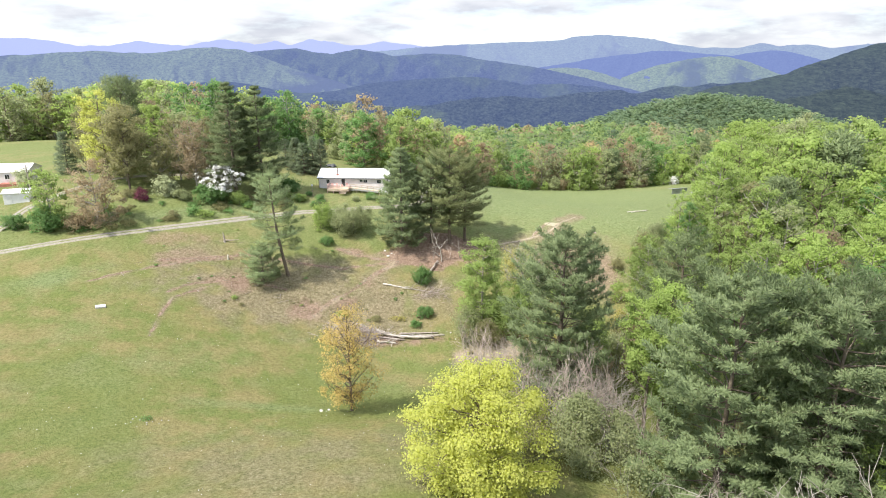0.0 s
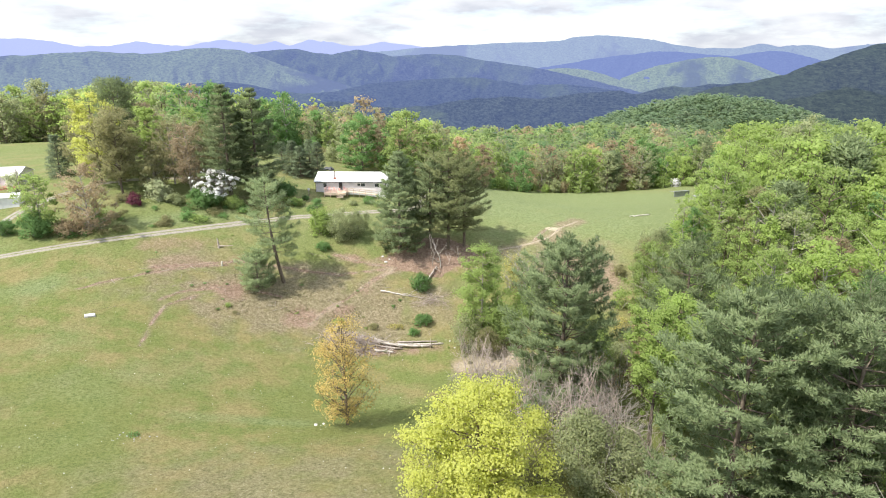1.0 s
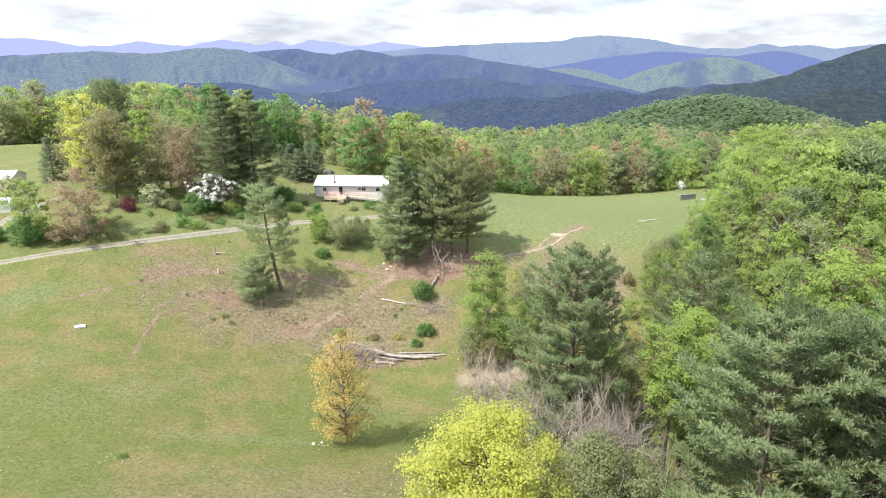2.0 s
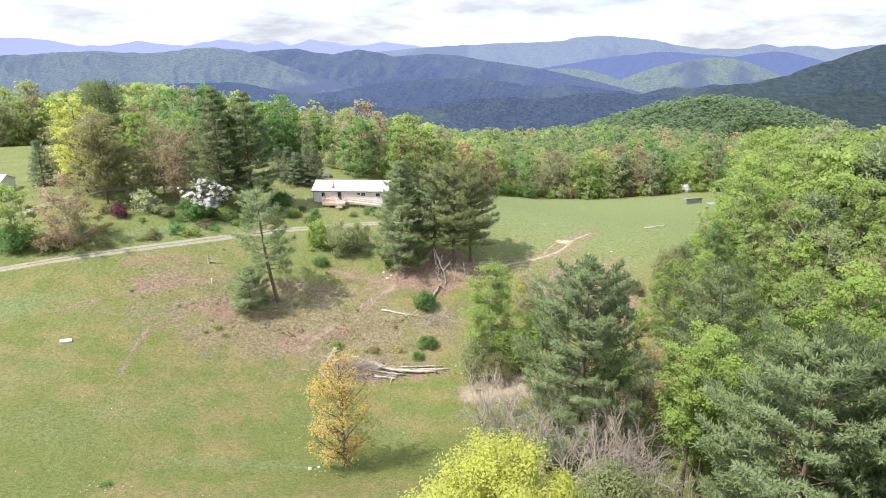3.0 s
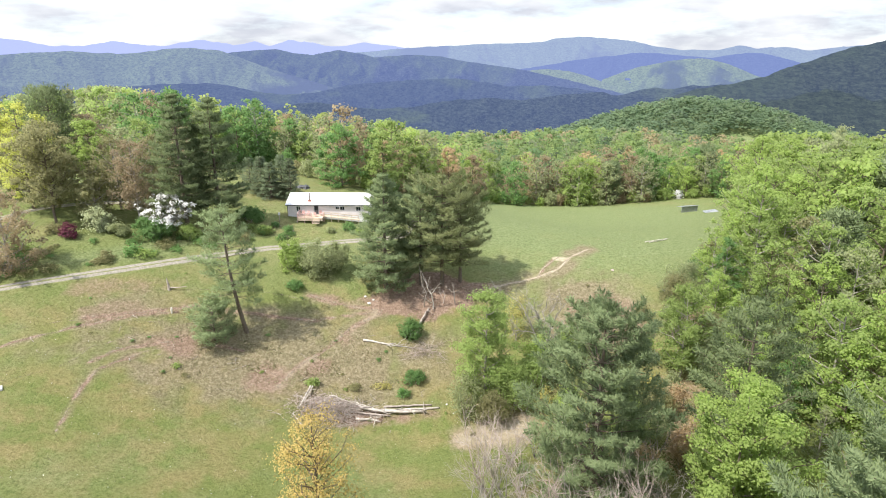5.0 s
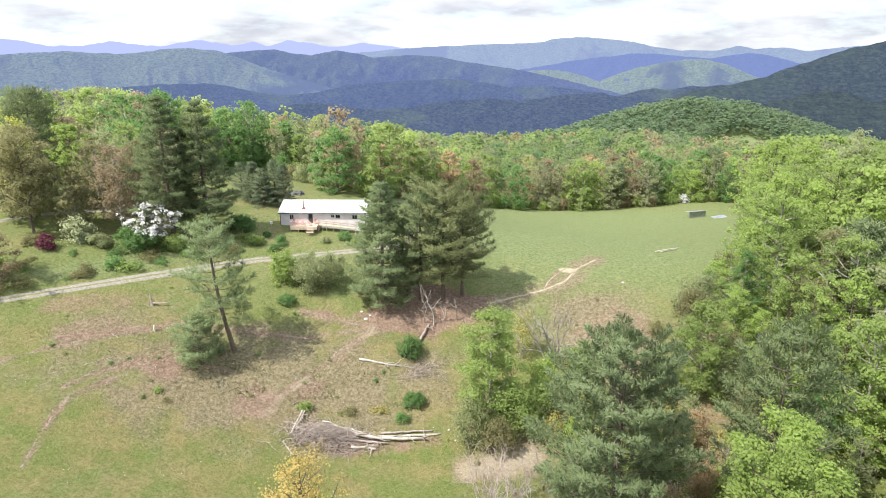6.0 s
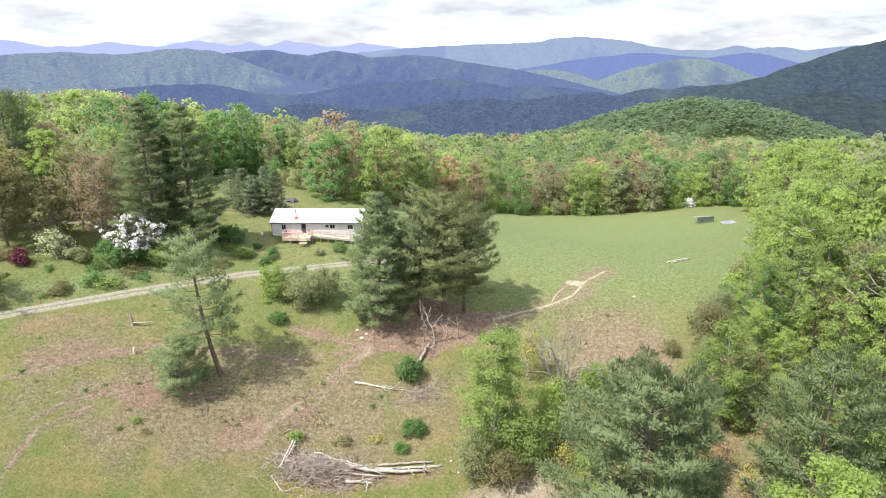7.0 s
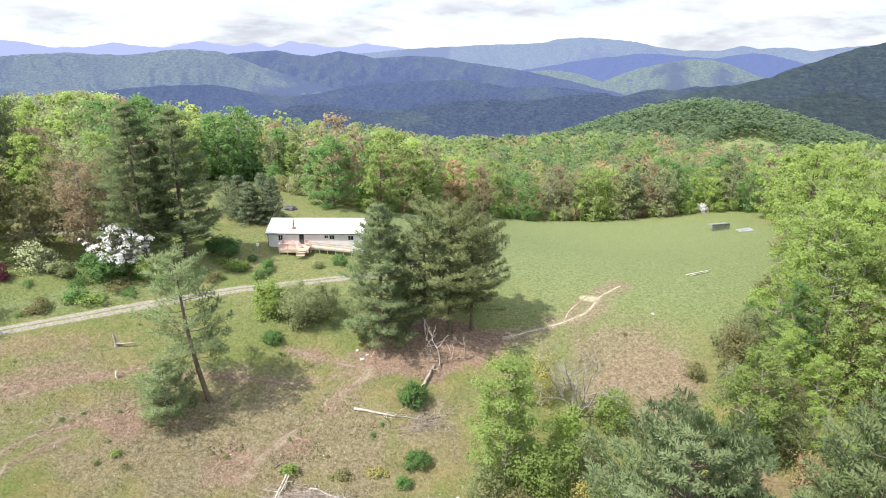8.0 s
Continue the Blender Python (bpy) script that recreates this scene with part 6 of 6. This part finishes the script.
# stump with a torn branch, a short post, slab and stones
x, y = -39.8, 119.4
st = new("tree_stump")
tv, tf = tubes([[(0, 0, -0.3, 0.3), (0.02, 0, 0.4, 0.2), (-0.08, 0, 1.2, 0.14), (-0.2, 0.05, 1.9, 0.04)]], 7)
part("stub", smooth(mesh_of("stub", tv, tf, DEAD_WOOD)), None, st)
tv, tf = tubes([[(0.1, -0.1, 0.3, 0.12), (1.2, 0.1, 0.15, 0.1), (2.6, 0.6, 0.12, 0.05)]], 6)
part("branch", smooth(mesh_of("branch", tv, tf, BRUSH_WOOD)), None, st)
st.matrix_basis = pose(x, y, ground_z(x, y))
tagged(st, "torn dead stump with a fallen branch", "stump")
x, y = -37.9, 114.6
tv, tf = tubes([[(0, 0, -0.3, 0.16), (0.02, 0, 0.45, 0.17), (0.05, 0, 0.85, 0.13), (0.05, 0, 0.9, 0.02)]], 7)
ob = part("white_stub", smooth(mesh_of("white_stub", tv, tf, BARE_POLE)), None)
ob.location = (x, y, ground_z(x, y))
tagged(ob, "short pale stub standing on the slope", "stump")


def stone(seed, r, flat=0.6):
    rng = np.random.default_rng(seed)
    bm = bmesh.new()
    bmesh.ops.create_icosphere(bm, subdivisions=2, radius=r)
    for v in bm.verts:
        v.co *= 0.8 + 0.4 * noise.noise(v.co * (1.3 / r) + Vector((seed, 0, 0))) + rng.uniform(-0.03, 0.03)
        v.co.z *= flat
    return bm


x, y = -51.7, 93.6
ob = part("stone_slab", boxes((-0.75, 0.75, -0.42, 0.42, -0.1, 0.22), edge=0.05), STONE)
ob.matrix_basis = pose(x, y, ground_z(x, y) + 0.05, 6, 4, 28)
tagged(ob, "pale rectangular slab lying in the pasture", "slab")
rng = np.random.default_rng(15)
for k in range(16):
    x, y = rng.normal(-33.2, 1.1), rng.normal(66.6, 0.7)
    ob = part("field_stone", stone(100 + k, rng.uniform(0.05, 0.13)), FIELD_STONE)
    ob.location = (x, y, ground_z(x, y) + 0.04)
    tagged(ob, "small pale field stone in the grass", "stone", "field stones")
for k, (x, y, r) in enumerate(((-7.6, 121.5, 0.4), (-8.3, 122.9, 0.3), (-6.9, 122.3, 0.25), (37.5, 130.5, 0.4), (4.6, 103.0, 0.22), (5.4, 101.2, 0.18), (-13.8, 73.6, 0.3), (-12.9, 74.2, 0.2))):
    ob = part("field_stone", stone(130 + k, r), STONE if k != 3 else BRUSH_WOOD)
    ob.location = (x, y, ground_z(x, y) + 0.05)
    tagged(ob, "pale boulder on the grazed slope" if k != 3 else "dark lump in the grazed slope", "stone", "field stones")
for k, (a, c) in enumerate((((49.5, 145.6), (56.1, 149.7)), ((50.4, 145.4), (55.2, 148.4)))):
    log("peeled_pole", [a, c], 0.10, 0.07, BARE_POLE, "long pale pole lying in the meadow", "meadow poles", "pole", seed=40 + k)
for k, (a, c) in enumerate((((-53.2, 104.2), (-50.6, 101.4)), ((-50.8, 102.9), (-49.6, 102.6)), ((-34.5, 113.8), (-33.3, 112.2)), ((-26.8, 105.6), (-24.4, 107.6)))):
    log("lying_stick", [a, c], 0.05, 0.02, DEAD_WOOD, "bleached stick lying on the pasture", "sticks", "stick", seed=50 + k, sides=5)

# ---- bushes ----


def bush(name, x, y, rx, ry, h, count, leaf, kind, label, seed, category="bush", group=""):
    base = new(name)
    base.location = (x, y, ground_z(x, y) - 0.05)
    part("foliage", bush_mesh(seed, rx, ry, h, count, leaf, LEAF[kind]), None, base)
    part("stem", bare_wood(seed + 900, h * 0.95, 5, 0.05, 1, GREY_BARK, 0.4, 0.4), None, base)
    return tagged(base, label, category, group)


SHRUBS = []


def shrub(name, x, y, rx, ry, h, count, leaf, kind, label):
    SHRUBS.append(bush(name, x, y, rx, ry, h, count, leaf, kind, label, 400 + len(SHRUBS)))


shrub("lilac_bush", -21.4, 128.4, 2.9, 2.2, 5.8, 6000, 0.2, "lime", "bright lime-green bush below the lane")
shrub("lilac_bush", -15.5, 127.8, 5.6, 3.6, 6.4, 12434, 0.18, "pale", "wide grey-green bush below the lane")
shrub("low_bush", -20.3, 123.6, 1.9, 1.4, 1.8, 1563, 0.17, "deep", "low dark green bush on the slope")
shrub("low_bush", -0.6, 115.3, 2.3, 2.0, 3.6, 2678, 0.18, "deep", "dark green bush beside the fallen trunk")
shrub("low_bush", -0.2, 107.2, 2.3, 1.5, 2.1, 1911, 0.17, "deep", "low dark green bush above the logs")
shrub("low_bush", -1.7, 104.7, 1.2, 0.9, 1.3, 782, 0.16, "deep", "low dark green bush above the logs")
shrub("low_bush", -15.2, 105.4, 1.3, 1.0, 1.2, 626, 0.16, "green", "small green bush above the brush heap")
shrub("low_bush", -9.0, 105.6, 1.4, 1.0, 0.9, 489, 0.15, "olive", "small olive bush above the logs")
shrub("flower_patch", -5.0, 106.0, 2.0, 0.9, 0.8, 518, 0.13, "gold", "patch of yellow flowering weeds above the logs")
shrub("grass_clump", -33.5, 66.9, 1.0, 0.7, 0.35, 165, 0.12, "deep", "dark green weeds among field stones")
shrub("low_bush", -33.8, 103.9, 0.9, 0.7, 0.7, 271, 0.13, "green", "small green tuft on the clay bank")
shrub("house_shrub", -24.0, 140.0, 1.2, 1.0, 1.5, 782, 0.16, "deep", "clipped dark shrub in the front yard")
shrub("house_shrub", -26.9, 141.8, 0.9, 0.8, 1.2, 547, 0.16, "deep", "clipped dark shrub in the front yard")
shrub("house_shrub", -12.6, 142.3, 1.7, 1.2, 1.8, 1095, 0.16, "deep", "dark shrub in front of the ramp")
shrub("house_shrub", -16.0, 140.9, 1.1, 0.9, 1.3, 626, 0.16, "pale", "grey-green shrub in the front yard")
shrub("house_shrub", -10.2, 140.8, 1.4, 1.0, 1.3, 704, 0.16, "green", "green shrub beside the lane")
shrub("yard_shrub", -32.0, 142.8, 3.6, 2.4, 3.2, 3800, 0.21, "deep", "dense green shrubbery beside the pines")
shrub("yard_shrub", -28.6, 138.4, 2.4, 1.6, 1.7, 1721, 0.18, "green", "low green shrubs above the lane")
shrub("yard_shrub", -24.4, 137.2, 1.2, 0.9, 1.0, 547, 0.16, "pale", "low grey-green shrub above the lane")
shrub("yard_shrub", -45.8, 131.2, 4.2, 2.6, 4.4, 5200, 0.22, "deep", "green shrubs at the foot of the dogwood")
shrub("yard_shrub", -40.6, 133.0, 2.6, 2.0, 2.6, 2400, 0.21, "green", "green shrubs under tall pines")
shrub("flowering_shrub", -55.2, 131.6, 3.0, 2.4, 4.6, 3800, 0.2, "cream", "shrub with pale cream-green blossom")
shrub("yard_shrub", -51.8, 130.8, 2.4, 1.8, 2.4, 2000, 0.2, "pale", "green shrub beside the cream blossom")
shrub("purple_shrub", -58.9, 128.2, 1.7, 1.5, 2.8, 1563, 0.17, "purple", "small dark purple-leaved shrub")
shrub("yard_shrub", -61.8, 129.2, 2.2, 1.6, 1.8, 1339, 0.18, "olive", "olive shrub under the yard trees")
shrub("hedge_bush", -77.4, 115.4, 3.0, 1.8, 3.0, 3252, 0.18, "deep", "rounded dark green hedge bush by the driveway")
shrub("hedge_bush", -71.2, 114.9, 3.6, 2.4, 5.0, 4400, 0.21, "deep", "large dark green bush beside the lane")
shrub("hedge_bush", -65.6, 115.6, 3.4, 2.0, 3.4, 2104, 0.18, "brown", "brown twiggy shrub beside the lane")
shrub("flowering_shrub", -88.0, 136.5, 2.4, 2.0, 4.6, 2600, 0.2, "cream", "small tree with cream blossom by a house")
shrub("flowering_shrub", 101.5, 245.5, 2.4, 1.8, 3.8, 700, 0.24, "white", "white blossoming shrub at the meadow's edge")
shrub("thicket_bush", 17.2, 60.8, 3.6, 3.2, 9.0, 9500, 0.17, "pale", "tall grey-green shrub in the brushy gully")
shrub("thicket_bush", 13.0, 63.5, 2.2, 2.0, 6.5, 2258, 0.17, "olive", "olive-grey shrub in the brushy gully")
shrub("thicket_bush", 20.5, 55.4, 2.8, 2.4, 8.2, 1737, 0.17, "pale", "thin grey-green shrub in the brushy gully")
shrub("thicket_bush", 19.4, 49.2, 1.7, 1.6, 8.0, 700, 0.17, "pale", "thin grey-green shrub in the brushy gully")
shrub("thicket_bush", 7.4, 100.2, 3.0, 2.4, 8.0, 3443, 0.18, "pale", "grey-green thicket below a bright green tree")
shrub("thicket_bush", 13.8, 100.8, 3.0, 2.4, 8.6, 4400, 0.2, "green", "green thicket below a bright green tree")
shrub("thicket_bush", 10.8, 98.2, 2.8, 2.0, 6.0, 2869, 0.18, "olive", "olive-brown thicket below a bright green tree")
shrub("thicket_bush", 17.2, 104.2, 2.6, 2.2, 7.4, 3000, 0.2, "green", "green thicket in the gully")
shrub("thicket_bush", 25.0, 110.8, 2.8, 2.4, 6.4, 4200, 0.19, "green", "green thicket beside a leafless tree")
shrub("thicket_bush", 18.8, 108.8, 2.6, 2.2, 6.6, 2600, 0.2, "lime", "light green thicket beside a leafless tree")
shrub("thicket_bush", 16.9, 115.6, 2.2, 2.0, 9.5, 1563, 0.17, "gold", "yellowish budding sapling beside a leafless tree")
shrub("thicket_bush", 18.6, 101.0, 1.8, 1.4, 4.0, 782, 0.16, "gold", "yellow-green budding thicket in the gully")
shrub("thicket_bush", 44.2, 117.4, 3.0, 2.6, 8.0, 3600, 0.2, "olive", "brown-green thicket at the wood's edge")
shrub("thicket_bush", 46.0, 111.0, 2.8, 2.4, 7.0, 3000, 0.2, "brown", "brown thicket at the wood's edge")
shrub("thicket_bush", 36.4, 108.6, 1.8, 1.6, 4.4, 956, 0.18, "lime", "small lime-green sapling at the wood's edge")
shrub("thicket_bush", 44.2, 99.0, 2.6, 2.2, 5.4, 2400, 0.2, "rust", "russet thicket in the gully")
shrub("thicket_bush", 46.4, 92.0, 2.8, 2.4, 7.0, 3000, 0.2, "lime", "light green thicket in the gully")
shrub("thicket_bush", 39.2, 94.2, 2.4, 2.0, 4.4, 1721, 0.18, "gold", "yellowish thicket in the gully")
shrub("thicket_bush", 26.4, 84.6, 2.6, 2.2, 7.0, 2800, 0.2, "rust", "rust-leaved thicket beside a white pine")
shrub("thicket_bush", 27.6, 91.0, 2.8, 2.4, 7.0, 3000, 0.2, "green", "green thicket beside a white pine")
shrub("thicket_bush", 23.4, 95.6, 2.4, 2.0, 5.6, 1721, 0.18, "gold", "yellow-green thicket beside a white pine")
shrub("thicket_bush", 33.6, 96.0, 2.6, 2.2, 6.4, 2400, 0.2, "olive", "olive-brown thicket in the gully")
shrub("thicket_bush", 43.5, 104, 2.6, 2.2, 7.5, 5190, 0.16, "pale", "grey-green thicket filling the overgrown gully")
shrub("thicket_bush", 45.5, 107.6, 2.6, 2.2, 8, 5536, 0.16, "olive", "olive-brown thicket filling the overgrown gully")
shrub("thicket_bush", 41.8, 113.6, 2.4, 2.0, 5.5, 3513, 0.16, "pale", "grey-green thicket filling the overgrown gully")
shrub("thicket_bush", 47.5, 120.4, 2.8, 2.4, 8.5, 6333, 0.16, "pale", "grey-green thicket filling the overgrown gully")
shrub("thicket_bush", 44.8, 121.6, 2.2, 1.9, 6, 3513, 0.16, "pale", "grey-green thicket filling the overgrown gully")
shrub("thicket_bush", 42.4, 96, 2.2, 1.9, 5, 2927, 0.16, "pale", "grey-green thicket filling the overgrown gully")
shrub("thicket_bush", 37.4, 101, 2.0, 1.7, 4.2, 2235, 0.16, "pale", "grey-green thicket filling the overgrown gully")
shrub("thicket_bush", 36.4, 97.6, 2.2, 1.9, 5, 2927, 0.16, "rust", "russet thicket filling the overgrown gully")
shrub("thicket_bush", 34.8, 101.8, 1.8, 1.5, 3.4, 1628, 0.16, "gold", "yellowish thicket filling the overgrown gully")
shrub("thicket_bush", 40.2, 90.2, 2.6, 2.2, 7, 4844, 0.16, "green", "green thicket filling the overgrown gully")
shrub("thicket_bush", 36.2, 86.2, 2.6, 2.2, 8, 5536, 0.16, "lime", "light green thicket filling the overgrown gully")
shrub("thicket_bush", 31.6, 92.6, 2.4, 2.0, 6, 3832, 0.16, "pale", "grey-green thicket filling the overgrown gully")
shrub("thicket_bush", 29.8, 97.8, 2.2, 1.9, 5, 2927, 0.16, "green", "green thicket filling the overgrown gully")
shrub("thicket_bush", 25.6, 100.4, 2.2, 1.9, 5, 2927, 0.16, "pale", "grey-green thicket filling the overgrown gully")
shrub("thicket_bush", 21.6, 99.2, 2.2, 1.9, 5.4, 3161, 0.16, "lime", "light green thicket filling the overgrown gully")
shrub("thicket_bush", 48.6, 98, 2.8, 2.4, 8.5, 6333, 0.16, "lime", "light green thicket filling the overgrown gully")
shrub("thicket_bush", 49, 112.6, 2.8, 2.4, 9, 6705, 0.16, "green", "green thicket filling the overgrown gully")
shrub("thicket_bush", 38.6, 117.4, 1.6, 1.4, 3, 1277, 0.16, "olive", "olive-brown thicket filling the overgrown gully")
shrub("thicket_bush", 33.4, 88.0, 2.6, 2.2, 7, 4844, 0.16, "rust", "russet thicket filling the overgrown gully")
shrub("thicket_bush", 20.6, 105.6, 2.2, 1.9, 5.6, 3278, 0.16, "pale", "grey-green thicket filling the overgrown gully")
shrub("thicket_bush", 12.4, 58.6, 2.0, 1.7, 3.6, 1916, 0.16, "olive", "olive-brown thicket filling the overgrown gully")
shrub("thicket_bush", 17.2, 56.8, 2.0, 1.7, 3.6, 1900, 0.16, "pale", "grey-green thicket filling the overgrown gully")
shrub("thicket_bush", 22.8, 61.8, 2.6, 2.2, 7.5, 5190, 0.16, "pale", "grey-green thicket filling the overgrown gully")
shrub("thicket_bush", 24.6, 80.2, 2.4, 2.0, 6.5, 4152, 0.16, "olive", "olive-brown thicket filling the overgrown gully")

# weeds and low shrubs on the bank above the lane
rng = np.random.default_rng(91)
BANK = [bush_mesh(700 + j, 1.5, 1.1, 1.2, 420, 0.16, LEAF[kind]) for j, kind in enumerate(("deep", "green", "pale", "olive", "deep", "olive"))]
for k in range(64):
    u = rng.uniform(0.08, 0.92)
    x = -72 + 52 * u + rng.normal(0, 1.0)
    y = np.interp(x, [p[0] for p in ROAD[:10]], [p[1] for p in ROAD[:10]]) + 2.6 + 9.5 * rng.random() ** 1.2
    if min(math.hypot(x - a, y - c) for a, c in KEY) < 1.5 or (x > -30 and y > 141):
        continue
    base = new("bank_shrub")
    h = rng.uniform(0.45, 1.5)
    base.matrix_basis = Matrix.LocRotScale((x, y, ground_z(x, y) - 0.1), Euler((0, 0, rng.uniform(0, 6.28))), (h * rng.uniform(0.8, 1.4), h, h * rng.uniform(0.6, 1.2)))
    j = int(rng.integers(6))
    part("foliage", BANK[j], None, base)
    tagged(base, ("deep green", "fresh green", "grey-green", "olive", "deep green", "olive")[j] + " low shrub on the weedy bank above the lane", "shrub", "bank shrubs")

# weeds and bleached sticks scattered over the grazed slope
for k in range(34):
    x, y = rng.uniform(-52, 8), rng.normal(108, 7)
    if k > 28:
        x, y = rng.uniform(22, 38), rng.normal(120, 6)
    if min(math.hypot(x - a, y - c) for a, c in KEY) < 2.5:
        continue
    base = new("slope_weed")
    h = rng.uniform(0.14, 0.36)
    base.matrix_basis = Matrix.LocRotScale((x, y, ground_z(x, y)), Euler((0, 0, rng.uniform(0, 6.28))), (h * 1.3, h * 1.2, h))
    j = int(rng.integers(5))
    part("foliage", BANK[j], None, base)
    tagged(base, ("deep green", "fresh green", "grey-green", "olive", "deep green")[j] + " weed clump on the grazed slope", "weed", "slope weeds")
for k in range(26):
    x, y, a = rng.uniform(-46, 6), rng.normal(109, 5.5), rng.uniform(0, 6.28)
    long = rng.uniform(0.5, 1.8)
    log("lying_stick", [(x, y), (x + long * math.cos(a), y + long * math.sin(a))], rng.uniform(0.03, 0.06), 0.02, DEAD_WOOD if k % 2 else PALE_BARK, "bleached stick lying on the pasture", "sticks", "stick", seed=900 + k, sides=5)

# undergrowth along the edge of the woods
HEM = [(bush_mesh(740 + j, 3.0, 2.4, 5.0, 900, 0.30, LEAF[kind], 16), kind) for j, kind in enumerate(("green", "lime", "deep", "green", "pale", "olive", "brown"))]
hem = [p for p in curve(BACK_EDGE[3:], 3.6)] + [(e, north) for north, e in curve(WOOD_EDGE[7:-2], 4.2)]
for x, y in hem:
    x, y = x + rng.normal(0, 0.8), y + rng.normal(0.8, 0.9)
    if not -66 < x < 125 or (96 < x < 106 and y > 240):
        continue
    mesh, kind = HEM[int(rng.integers(len(HEM)))]
    h = rng.uniform(0.55, 1.25)
    base = new("edge_thicket")
    base.matrix_basis = Matrix.LocRotScale((x, y, ground_z(x, y) - 0.2), Euler((0, 0, rng.uniform(0, 6.28))), (h, h, h * rng.uniform(0.8, 1.4)))
    part("foliage", mesh, None, base)
    tagged(base, {"pale": "grey-green", "deep": "deep green", "lime": "light green", "green": "fresh green", "olive": "olive-brown", "brown": "brown budding"}[kind] + " undergrowth at the edge of the woods", "thicket", "edge thickets")

# leafless brush in the gully
BRUSH = [bare_wood(500 + j, 9.5, 5, 0.09, 3, GREY_BARK if j % 2 else BRUSH_WOOD, 0.5, 0.3) for j in range(5)]
rng = np.random.default_rng(31)
for k, (x, y, h) in enumerate((
    (8.2, 83, 1.25), (10.4, 80.5, 1.2), (12.4, 84.5, 1.1), (7.0, 78.5, 1.0), (13.5, 74.5, 1.25), (11.0, 72.0, 1.1), (16.6, 70.0, 1.3), (14.4, 67.4, 1.2), (19.6, 68.6, 1.3), (21.4, 72.4, 1.35), (18.2, 64.8, 1.25), (22.4, 64.6, 1.3), (24.2, 68.4, 1.35),
    (20.6, 60.8, 1.1), (23.2, 58.2, 1.1), (22.6, 79.5, 1.2), (24.4, 75.0, 1.3), (11.8, 90.0, 0.8), (15.4, 91.6, 0.9), (20.4, 90.0, 1.0), (9.4, 88.0, 0.9), (18.6, 86.6, 1.0), (26.6, 79.6, 1.1), (30.4, 88.4, 1.0), (36.8, 90.0, 0.9), (41.6, 110.6, 0.8), (48.0, 104.0, 0.9), (22.8, 45.0, 0.9), (25.6, 42.4, 0.9), (30.2, 39.6, 0.9),
)):
    ob = part("bare_brush", BRUSH[k % 5], None)
    ob.matrix_basis = Matrix.LocRotScale((x, y, ground_z(x, y)), Euler((0, 0, rng.uniform(0, 6.28))), (h, h, h))
    tagged(ob, "leafless grey brush in the overgrown gully", "brush", "gully brush")

# ---- grass tufts, weeds and pale flecks over the pasture ----
m, n, l, b = mat("tuft_grass", 0.9, 0.1)
geo = n.new("ShaderNodeNewGeometry")
l.new(ramp(n, l, geo.outputs["Random Per Island"], [(0.0, (0.165, 0.180, 0.075)), (0.5, (0.230, 0.225, 0.105)), (0.8, (0.330, 0.290, 0.180)), (1.0, (0.480, 0.430, 0.300))]), b.inputs["Base Color"])
TUFT = m
rng = np.random.default_rng(19)
px = np.r_[rng.uniform(-62, 42, 16000), rng.normal(-14, 16, 14000), rng.normal(30, 6, 5000)]
py = np.r_[rng.uniform(80, 150, 16000), rng.normal(111, 6.5, 14000), rng.normal(120, 7, 5000)]
dens = fbm(px / 6, py / 6, 44, 3)
keep = (rng.random(len(px)) < 0.25 + 1.6 * np.clip(dens - 0.42, 0, 1)) & (along([tuple(p) for p in curve(ROAD, 3)], px, py) > 1.7) & ~wooded(px, py)
px, py = px[keep], py[keep]
pz = height(px, py) - 0.03
v, f = spikes(rng, np.c_[px, py, pz], np.tile((0, 0, 1.0), (len(px), 1)), 4, 0.17, 0.09, 0.8)
nrm = unit(np.tile((0, 0, 1.0), (len(v), 1)) + 0.25 * rng.normal(size=v.shape))
tagged(part("grass_tufts", mesh_of("grass_tufts", v, f, TUFT, nrm), None), "scattered coarse grass tufts and weeds on pasture", "grass", kind="stuff")
px, py = rng.uniform(-52, 12, 240), rng.uniform(50, 108, 240)
pz = height(px, py) + 0.12
v, f = leaves(rng, np.c_[px, py, pz], np.tile((0, -0.3, 1.0), (240, 1)) + 0.2 * rng.normal(size=(240, 3)), 0.10, 0.08)
tagged(part("meadow_flowers", mesh_of("meadow_flowers", v, f, LEAF["white"]), None), "tiny white flower heads dotted over grass", "flowers", kind="stuff")
